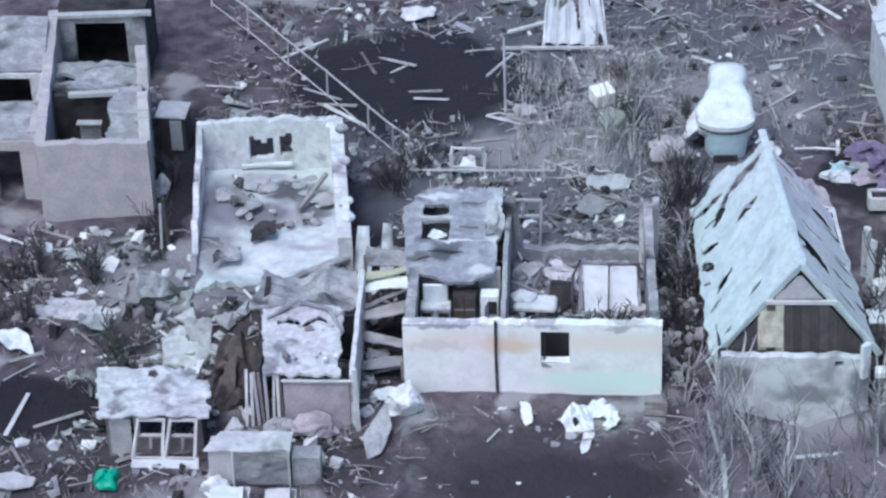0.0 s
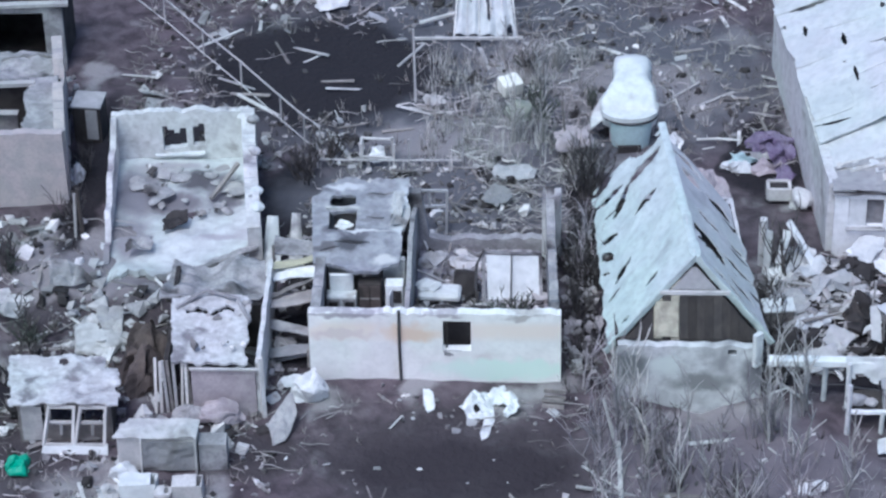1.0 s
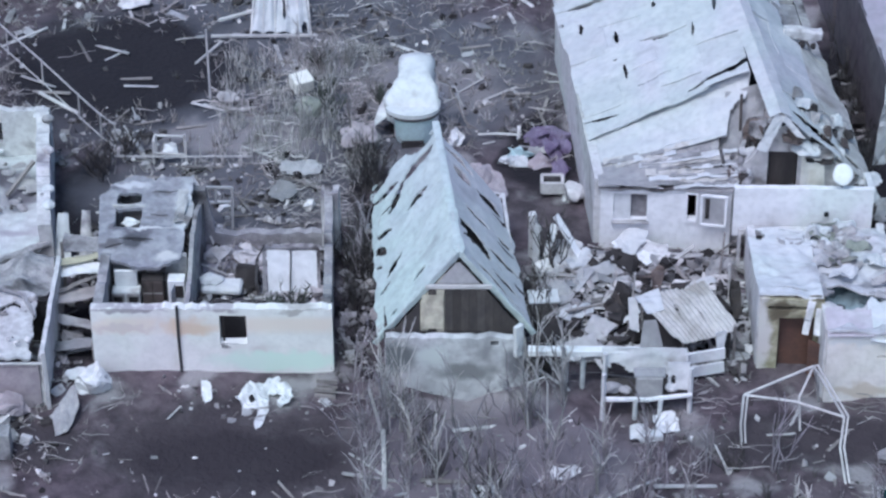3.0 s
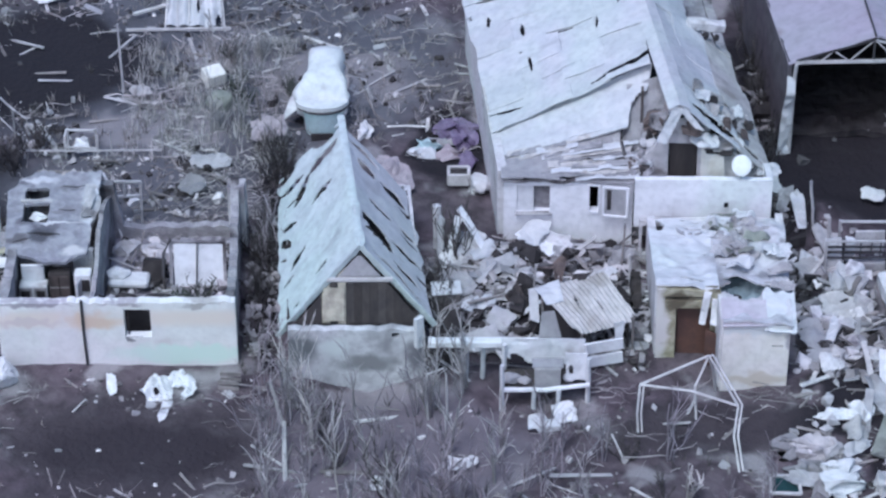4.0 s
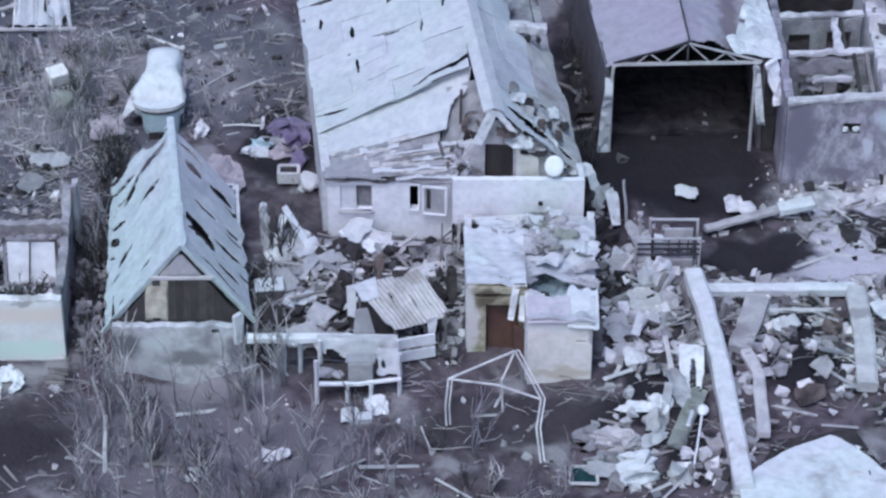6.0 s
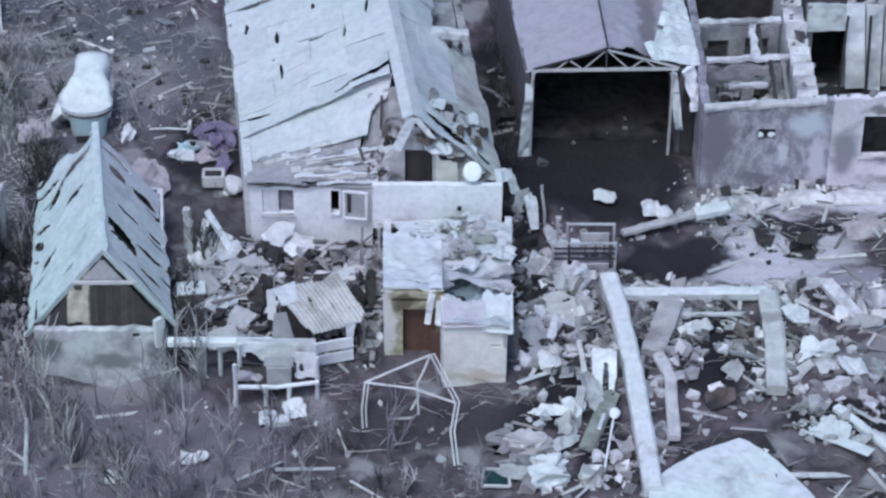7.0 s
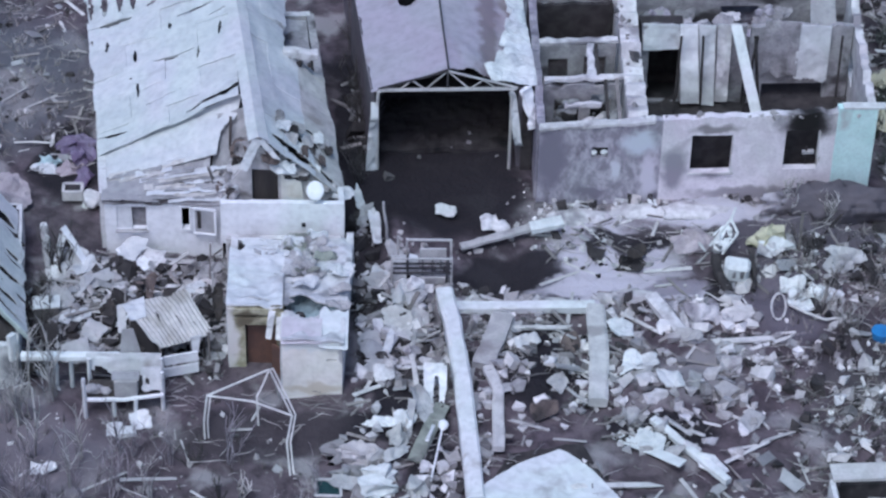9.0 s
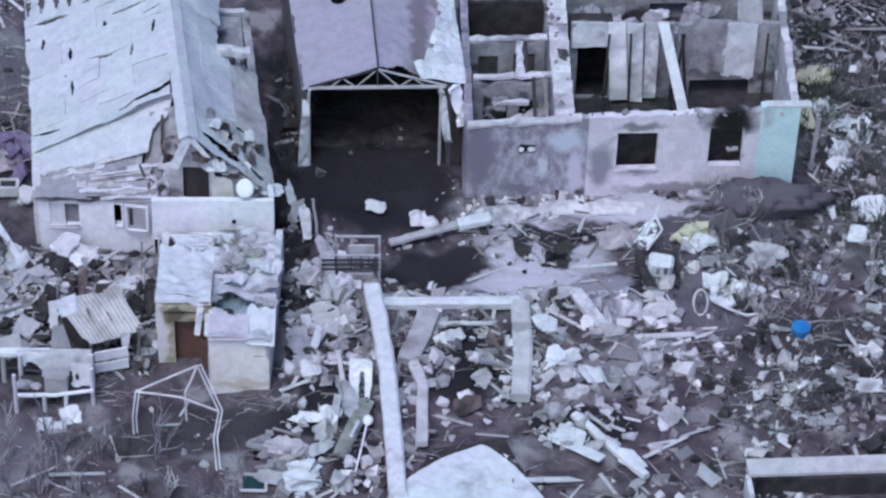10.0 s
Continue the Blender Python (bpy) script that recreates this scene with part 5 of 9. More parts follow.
        part("leaning_scrap", box(B(), (x, front(x) - 0.28 - rng.uniform(0, 0.25), gh(x, 10.3) + z_ / 2), (w_, 0.07, z_), rz=rng.uniform(-25, 25), rx=rng.uniform(-65, -10), jitter=0.09), (SOOTY, WHITEWASH, CHAR_SHADE, PALE_DUST, PINKISH)[k % 5], h)
    # pale cladding hanging over the inner wall
    for k, (xa, xb, xc, xd, zb, yb) in enumerate(((41.65, 43.4, 41.65, 43.2, 3.5, 17.3), (43.5, 44.35, 43.25, 44.05, 0.8, 16.9), (44.42, 45.0, 44.1, 44.85, 0.75, 16.85), (45.05, 45.6, 44.95, 45.6, 0.9, 16.9), (46.45, 46.95, 45.5, 46.0, 1.5, 14.2))):
        part("hanging_panel", sheet(B(), (xa, yb, zb), (xb, yb - 0.05, zb), (xd, 17.35, 4.8), (xc, 17.35, 4.85), 12, 24, 0.05, 0.12, 0.9, seed=80 + k), (WHITEWASH, WHITE_PAINT, WHITEWASH, PALE_DUST, WHITEWASH)[k], h)
    for k, (xa, xb, z0_, z1_) in enumerate(((47.1, 48.7, 1.9, 4.85), (48.6, 50.1, 1.7, 4.6))):
        part("hanging_panel", sheet(B(), (xa, 17.35, z0_), (xb, 17.35, z0_ - 0.15), (xb, 17.45, z1_), (xa, 17.45, z1_ + 0.1), 48, 64, 0.05, 0.08, 0.9, lambda u, v: v < 0.06 + 0.1 * noise.noise((u * 3, 1, k)) + 0.04 * noise.noise((u * 11, 1, k)), seed=90 + k), (SOOTY, WHITEWASH)[k], h)
    for x, lean in ((43.1, 0.2), (44.32, -0.05), (46.2, 0.5), (47.0, -0.4), (50.4, 0.1)):
        part("charred_post", beam(B(), (x, 16.3, 0.5), (x + lean, 16.9, 4.5), 0.1, 0.1), CHAR_SHADE, h)
    for a, b_, w_ in (((37.0, 14.15, 4.1), (40.5, 14.3, 4.2), 0.3), ((36.9, 17.05, 4.1), (40.5, 17.2, 4.15), 0.34), ((39.1, 14.3, 4.08), (39.2, 16.9, 4.08), 0.32), ((37.8, 12.6, 3.9), (39.4, 12.5, 3.95), 0.16)):
        part("ceiling_beam", rough_beam(B(), [a, b_], w_, 0.2, 8, 0.12), PALE_DUST, h)
    for a, b_ in (((39.6, 11.1, 4.0), (39.7, 14.2, 4.1)), ((40.1, 11.0, 4.0), (40.2, 14.2, 4.1)), ((37.4, 12.4, 2.8), (39.4, 12.2, 2.9)), ((38.4, 11.6, 2.4), (40.4, 11.7, 2.5)), ((39.4, 14.2, 4.1), (39.5, 17.0, 4.0))):
        part("timber", beam(B(), a, b_, 0.15, 0.14), rng.choice([GREY_WOOD, DARK_WOOD, PALE_CONCRETE]), h)
    for k in range(9):
        x, y_ = rng.uniform(37.2, 40.8), rng.uniform(11.6, 16.0)
        part("fallen_panel", sheet(B(), (x - 0.6, y_ - 0.3, 2.2), (x + 0.5, y_ - 0.35, 2.3), (x + 0.6, y_ + 0.35, 2.5), (x - 0.5, y_ + 0.3, 2.3), 10, 8, 0.04, 0.3, 1.5, ragged(k + 30), seed=k + 300), (OLD_SLATE, PALE_DUST, SOOTY)[k % 3], h)
    part("rear_roof", sheet(B(), (41.8, 21.6, 3.2), (51.5, 21.8, 3.2), (51.5, 27.5, 3.6), (41.8, 27.0, 3.6), 40, 30, 0.08, 0.5, 0.6, slots([(0.6, 0.3, 0.1, 0.12, 0), (0.2, 0.5, 0.12, 0.1, 0)]), seed=10), SOOTY, h)
    for k in range(16):
        x, y_ = rng.uniform(41.8, 50.6), rng.uniform(18.2, 20.8)
        part("fallen_panel", sheet(B(), (x - 0.6, y_ - 0.3, 3.0), (x + 0.5, y_ - 0.35, 3.1), (x + 0.6, y_ + 0.35, 3.4), (x - 0.5, y_ + 0.3, 3.2), 10, 8, 0.04, 0.3, 1.5, ragged(k + 40), seed=k + 330), (OLD_SLATE, SOOTY, MOTTLED, PALE_DUST)[k % 4], h)
    part("rear_panel", sheet(B(), (49.4, 18.6, 3.4), (50.6, 18.6, 3.4), (50.6, 20.0, 4.4), (49.5, 20.0, 4.4), 8, 8, 0.05, 0.15, 1.0, seed=91), OLD_SLATE, h, "grey panel lying on the rear wall")


long_house()


# ---- ruined houses further along ----
def box_ruin():
    h = thing("box_ruin", (-5.3, 9.5, 0), "roofless white-walled house heaped with plaster rubble", "house")
    back = part("wall", wall(B(), (-8.6, 12.9), (-3.2, 13.2), 2.6, 0.3, [(1.9, 2.1, 0.95, 2.0), (2.1, 2.35, 1.0, 1.85), (2.35, 2.55, 1.0, 1.7), (2.55, 2.8, 1.05, 1.9), (3.03, 3.25, 1.1, 1.95), (3.25, 3.5, 1.12, 2.08)], 0.05, lambda u: 2.52 + 0.15 * math.sin(3 * u) + 0.16 * noise.noise((u * 9, 3, 1)) + 0.08 * noise.noise((u * 31, 3, 1)), seed=61, step=0.12), PLASTER, h, "white back wall with a broken window")
    part("sill", rough_beam(B(), [(-7.0, 12.65, 0.85), (-5.1, 12.75, 0.9)], 0.18, 0.12, 6, 0.05, 2), WHITEWASH, back)
    part("wall", wall(B(), (-8.5, 12.8), (-8.0, 5.9), 2.5, 0.22, [], 0.06, lambda u: 2.4 - 1.9 * u + 0.4 * noise.noise((u * 8, 7, 1)), seed=62, step=0.12), PALE_DUST, h)
    part("wall", wall(B(), (-3.45, 13.1), (-2.55, 6.0), 2.5, 0.5, [(1.9, 2.3, 1.5, 2.1)], 0.06, lambda u: 2.6 - 0.5 * u * u + 0.25 * noise.noise((u * 8, 1, 4)) + 0.1 * noise.noise((u * 29, 1, 4)), seed=63, step=0.12), PALE_DUST, h, "thick whitewashed side wall with a crumbled top")
    for k in range(9):
        u = rng.random()
        part("loose_stone", lump(B(), (-3.4 + 0.9 * u + rng.uniform(-0.2, 0.2), 12.8 - 6.8 * u, 2.62 - 0.5 * u * u + rng.uniform(-0.1, 0.04)), rng.uniform(0.1, 0.26), 0.6, 2, 0.5, k), (PLASTER, WHITEWASH, PALE_DUST, SOOTY)[k % 4], h)
    part("rubble", sheet(B(), (-8.4, 4.4, 0.35), (-2.5, 5.7, 0.75), (-3.3, 13.0, 0.55), (-8.4, 12.7, 0.55), 70, 96, 0.3, 0.25, 0.5, lambda u, v: v < 0.05 + 0.07 * noise.noise((u * 6, 3, 3)) + 0.05 * noise.noise((u * 17, 3, 1)), seed=2), BLOTCHED_DUST, h, "pale plaster rubble over the floor")
    part("fallen_beam", rough_beam(B(), [(-5.4, 4.55, 0.75), (-4.0, 5.3, 0.95), (-2.5, 6.1, 1.2)], 0.3, 0.22, 8, 0.08, 5), SOOTY, h, "sooty fallen beam")
    part("fallen_beam", beam(B(), (-4.6, 9.9, 0.7), (-3.7, 11.4, 1.3), 0.14, 0.12), GREY_WOOD, h)
    part("fallen_panel", sheet(B(), (-6.25, 7.5, 0.85), (-5.2, 7.9, 0.95), (-5.2, 8.8, 1.05), (-6.15, 8.5, 0.95), 18, 14, 0.05, 0.3, 1.2, ragged(12, 0.88), seed=4), CHAR_SHADE, h)
    part("fallen_panel", sheet(B(), (-7.4, 6.2, 0.85), (-6.3, 6.4, 0.85), (-6.25, 7.15, 0.9), (-7.3, 7.0, 0.95), 14, 10, 0.05, 0.3, 1.2, ragged(14, 0.85), seed=41), SOOTY, h)
    for k in range(16):
        x, y = rng.uniform(-8.0, -3.4), rng.uniform(9.0, 12.2)
        part("rubble_piece", lump(B(), (x, y, 0.62 + rng.uniform(0, 0.2)), rng.uniform(0.15, 0.42), 0.3, 3, 0.9, k + 90), (SOOTY, CONCRETE)[k % 2], h)


box_ruin()


def pink_ruin():
    h = thing("pink_ruin", (-12.1, 14, 0), "roofless house with a dusty pink front wall", "house")
    part("wall", wall(B(), (-14.05, 10.3), (-10.05, 10.6), 3.2, 0.35, [], 0.1, lambda u: 3.25 - 0.05 * u, seed=71), PINKISH, h, "dusty pink front wall")
    part("wall", wall(B(), (-14.0, 10.5), (-15.2, 20.5), 3.1, 0.38, [], 0.15, seed=72), PINKISH, h)
    part("wall", wall(B(), (-10.2, 10.8), (-11.3, 17.5), 3.1, 0.4, [], 0.4, lambda u: 3.2 - 0.5 * (0.5 < u < 0.7), seed=73), PINKISH, h, "broken side wall")
    # inner wall painted black as the room's shade
    part("wall", wall(B(), (-14.2, 14.6), (-10.8, 14.9), 2.75, 0.25, [], 0.1, seed=74), CHAR_SHADE, h, "inner wall painted black for the dark room")
    part("lintel", beam(B(), (-13.6, 14.4, 2.85), (-11.7, 14.5, 2.9), 0.25, 0.16), PALE_CONCRETE, h)
    part("door", box(B(), (-12.75, 13.6, 1.15), (0.8, 0.08, 1.9), rx=-6, bevel=0.02), SOOTY, h, "grey door standing in the dark room")
    part("shelf", box(B(), (-12.75, 13.55, 2.15), (0.95, 0.35, 0.06), bevel=0.01), PALE_CONCRETE, h)
    part("wall", wall(B(), (-15.3, 20.2), (-11.6, 20.4), 3.0, 0.3, [(0.95, 2.95, 0.1, 2.7)], 0.06, seed=75), SOOTY, h, "grey wall with one wide dark opening")
    part("lintel", beam(B(), (-15.3, 20.1, 3.05), (-11.3, 20.3, 3.1), 0.3, 0.14), PALE_CONCRETE, h)
    # floor black as well, for the dark of the room
    part("floor", sheet(B(), (-13.9, 10.6, 0.3), (-10.5, 10.9, 0.3), (-11.8, 20.0, 0.3), (-15.0, 20.0, 0.3), 12, 20, 0.3, 0.2, 0.8, seed=5), CHAR_SHADE, h)
    part("ceiling_slab", sheet(B(), (-11.75, 10.85, 2.95), (-10.35, 10.9, 2.95), (-10.9, 15.0, 2.9), (-12.2, 14.9, 2.95), 18, 36, 0.15, 0.12, 0.9, lambda u, v: u < 0.12 + 0.2 * noise.noise((v * 4, 1, 1)), seed=15), SOOTY, h, "broken grey ceiling slab")
    part("ceiling_slab", sheet(B(), (-14.4, 15.0, 2.7), (-10.9, 15.0, 2.75), (-11.3, 17.6, 2.4), (-14.7, 17.6, 2.4), 40, 34, 0.15, 0.3, 0.9, slots([(0.15, 0.5, 0.1, 0.2, 20), (0.85, 0.8, 0.1, 0.08, 0), (0.55, 0.75, 0.2, 0.05, 5)]), seed=16), SOOTY, h, "broken grey ceiling slab")
    dark_room(h, -15.1, -11.7, 20.6, 23.0, 2.85)


pink_ruin()


def grey_annex():
    h = thing("grey_annex", (-17.5, 14, 0), "low grey outbuilding with dark openings", "outbuilding")
    part("wall", wall(B(), (-21, 11.6), (-14.4, 11.8), 2.5, 0.3, [(5.0, 5.95, -0.2, 2.1)], 0.05, seed=81), PINKISH, h)
    part("roof", sheet(B(), (-21, 11.5, 2.5), (-14.4, 11.7, 2.55), (-14.6, 14.2, 2.7), (-21, 14.0, 2.7), 14, 6, 0.15, 0.06, seed=6), SOOTY, h)
    part("wall", wall(B(), (-21, 16.1), (-14.9, 16.2), 2.8, 0.3, [(0.5, 5.6, 1.2, 2.6)], 0.05, seed=82), PLASTER, h)
    part("roof", sheet(B(), (-21, 16.0, 2.9), (-14.8, 16.1, 2.9), (-15.2, 19.5, 3.4), (-21, 19.5, 3.4), 14, 8, 0.12, 0.1, seed=7), SOOTY, h)
    part("wall", wall(B(), (-14.6, 12.0), (-15.0, 19.4), 2.7, 0.3, [], 0.05, seed=83), PINKISH, h)
    dark_room(h, -20.8, -15.2, 16.5, 19.2, 2.75)


grey_annex()


def lean_to():
    """The low shed in front of the box ruin, with a slatted front."""
    h = thing("slatted_shed", (-3.4, -0.6, 0), "low shed with a caved-in pale roof and slatted front", "shed")
    roof = part("roof", sheet(B(), (-4.55, -2.15, 2.05), (-2.0, -2.1, 2.05), (-2.15, 1.5, 2.4), (-5.0, 1.4, 2.35), 64, 76, 0.1, 0.1, 0.8, lambda u, v: min(u, 1 - u, v, 1 - v) < 0.02 + 0.05 * noise.noise((u * 7, v * 7, 2)) or (0.72 + 0.1 * noise.noise((u * 5, 1, 1)) < v < 0.78 + 0.1 * noise.noise((u * 5, 1, 1)) + 0.05 * noise.noise((u * 13, 1, 3)) and 0.2 < u < 0.8), seed=11), ROOF_DUST, h, "pale mottled slumped roof covered in plaster dust")
    part("rafter", rough_beam(B(), [(-4.7, 0.7, 2.32), (-3.7, 1.35, 2.62), (-2.6, 1.0, 2.5), (-2.1, 0.0, 2.3)], 0.12, 0.1, 6, 0.04, 1), SOOTY, roof, "curved sooty rafter")
    part("roof_edge", sheet(B(), (-5.4, 1.55, 2.0), (-1.8, 1.75, 2.1), (-2.0, 4.6, 1.5), (-5.2, 4.2, 1.8), 36, 26, 0.06, 0.45, 0.9, seed=12), SOOTY, h, "dark fallen slab behind the roof")
    part("wall", wall(B(), (-3.9, -2.1), (-1.75, -2.12), 1.85, 0.12, [], 0.06, seed=91), PINK_SHEET, h, "dusty pinkish front panel")
    part("wall", wall(B(), (-1.65, -2.1), (-1.75, 4.0), 2.1, 0.16, [], 0.08, seed=92), PLASTER, h)
    part("wall", wall(B(), (-4.75, -1.9), (-5.0, 3.8), 1.9, 0.16, [], 0.1, seed=93), CHAR_SHADE, h)
    part("wall", wall(B(), (-4.9, 1.5), (-1.8, 1.6), 1.9, 0.16, [], 0.1, seed=98), CHAR_SHADE, h)
    for k in range(8):
        x = -5.15 + 0.165 * k
        part("slat", beam(B(), (x + rng.uniform(-0.05, 0.05), -2.05 - rng.uniform(0, 0.15), 0.0), (x + rng.uniform(-0.12, 0.12), -1.9, 2.05 + rng.uniform(-0.1, 0.15)), 0.1, 0.03, rng.uniform(-15, 15)), GREY_WOOD if k % 4 == 3 else WHITE_WOOD, h)
    part("top_rail", beam(B(), (-3.95, -2.2, 1.9), (-1.6, -2.22, 1.92), 0.08, 0.07), WHITE_WOOD, h)
    part("post", beam(B(), (-1.5, -2.3, -0.1), (-1.55, -2.2, 2.4), 0.14, 0.14), WHITE_WOOD, h)


lean_to()
solo("torn_lining", crumple(B(), (-2.9, -2.65, 0.22), (0.95, 0.35, 0.75), seed=161), PINK_SHEET, "dusty pink torn lining heaped before the shed", "scrap")
solo("torn_lining", crumple(B(), (-3.9, -2.6, 0.15), (0.6, 0.35, 0.4), seed=162), SOOTY, "grey torn lining heaped before the slats", "scrap")
for k, (x, y, rx, ry, rz) in enumerate(((-5.75, -0.6, 0.7, 0.9, 1.1), (-5.9, 1.0, 0.8, 1.0, 1.3), (-6.6, -0.3, 0.5, 0.7, 0.7))):
    solo("burnt_mound", crumple(B(), (x, y, 0.1), (rx, ry, rz), seed=170 + k), BROWN_SCRAP, "dark brown burnt mound beside the slatted shed", "mound", "burnt mounds")


def alley_rack():
    h = thing("timber_rack", (-0.95, 2.5, 0), "rack of weathered boards stacked between two houses", "rack")
    for k, (y, z, d, lean, m_) in enumerate(((0.5, 0.45, 0.45, 0.1, OLD_SLATE), (1.5, 0.8, 0.35, -0.25, CONCRETE), (2.3, 1.25, 0.7, 0.2, PINKISH), (3.5, 1.6, 0.6, 0.1, WHITE_PAINT), (3.9, 1.85, 0.35, 0.25, YELLOW_BAG), (4.6, 1.9, 0.8, -0.1, SOOTY), (2.9, 1.5, 0.2, 0.5, GREY_WOOD))):
        part("board", sheet(B(), (-1.78, y - lean, z), (-0.18, y + lean, z + 0.03 + 0.3 * lean), (-0.25, y + lean + d, z + 0.1), (-1.75, y - lean + d * 1.2, z + 0.06), 14, 6, 0.05, 0.12, 1.3, seed=k), m_, h)
    for x in (-1.72, -0.22):
        for y in (0.5, 2.6, 4.6):
            part("post", beam(B(), (x, y, -0.15), (x, y, 0.6 + 0.36 * y), 0.1, 0.1), GREY_WOOD, h)


alley_rack()


def table_shed():
    h = thing("garden_shed", (-8.1, -2.8, 0), "small shed with a flat pale roof and white window frames", "shed")
    part("roof", sheet(B(), (-9.75, -4.05, 1.75), (-6.05, -4.0, 1.78), (-6.3, -1.4, 1.85), (-10.2, -1.4, 1.82), 70, 50, 0.07, 0.12, 0.9, lambda u, v: min(u, 1 - u, v, 1 - v) < 0.015 + 0.05 * noise.noise((u * 8, v * 8, 6)) or math.hypot((u - 0.5) * 1.6, v - 0.86) < 0.07 + 0.05 * noise.noise((u * 9, v * 9, 2)) or (u > 0.86 and v > 0.75 + 0.2 * noise.noise((u * 9, 2, 2))), seed=14), ROOF_DUST, h, "flat dusty roof sheet with broken edges")
    front = part("wall", wall(B(), (-9.5, -3.8), (-6.4, -3.75), 1.7, 0.1, [(0.1, 0.9, 0.3, 1.6), (1.1, 1.95, 0.75, 1.55), (2.1, 2.9, 0.75, 1.55)], 0.0, seed=94), GREY_WOOD, h)
    part("wall", wall(B(), (-6.45, -3.7), (-6.6, -1.5), 1.7, 0.1, [], 0.0, seed=95), DARK_WOOD, h)
    part("wall", wall(B(), (-9.45, -3.7), (-9.8, -1.5), 1.7, 0.1, [], 0.0, seed=96), DARK_WOOD, h)
    for x0 in (-8.55, -7.5):
        w = part("window_frame", B(), WHITE_WOOD, front)
        bm = B()
        for s, e in (((x0 - 0.1, -4.35, 0.3), (x0 + 0.15, -3.95, 1.65)), ((x0 + 0.88, -4.35, 0.3), (x0 + 0.98, -3.95, 1.65)), ((x0 - 0.1, -4.35, 0.35), (x0 + 0.9, -4.35, 0.35)), ((x0 + 0.12, -3.95, 1.6), (x0 + 0.98, -3.95, 1.6)), ((x0 + 0.05, -3.98, 1.0), (x0 + 0.95, -3.98, 1.0)), ((x0 + 0.45, -4.0, 0.5), (x0 + 0.5, -3.98, 1.0))):
            beam(bm, s, e, 0.1, 0.08)
        bm.to_mesh(w.data)
        bm.free()
    part("lower_panel", sheet(B(), (-8.75, -4.6, -0.05), (-6.5, -4.6, -0.05), (-6.5, -4.38, 0.4), (-8.65, -4.38, 0.4), 8, 3, 0.04, 0.03, seed=15), WHITEWASH, h)
    part("door", box(B(), (-9.05, -3.85, 0.85), (0.7, 0.05, 1.4)), CONCRETE, h)


table_shed()


def bucket(at, mat, label, r=0.2, tall=0.35):
    b = thing("bucket", at, label, "bucket")
    bm = B()
    bmesh.ops.create_cone(bm, cap_ends=True, segments=16, radius1=r * 0.8, radius2=r, depth=tall, matrix=Matrix.Translation((at[0], at[1], at[2] + tall / 2)))
    part("body", bm, mat, b, smooth=False)
    part("rim", tube(B(), [(at[0] + r * math.cos(k * math.pi / 8), at[1] + r * math.sin(k * math.pi / 8), at[2] + tall) for k in range(17)], 0.018, 6), mat, b)


solo("plastic_bag", crumple(B(), (-9.35, -5.35, gh(-9.35, -5.35) + 0.1), (0.42, 0.35, 0.5), seed=77), GREEN_PLASTIC, "crumpled green plastic bag beside the small shed", "bag")


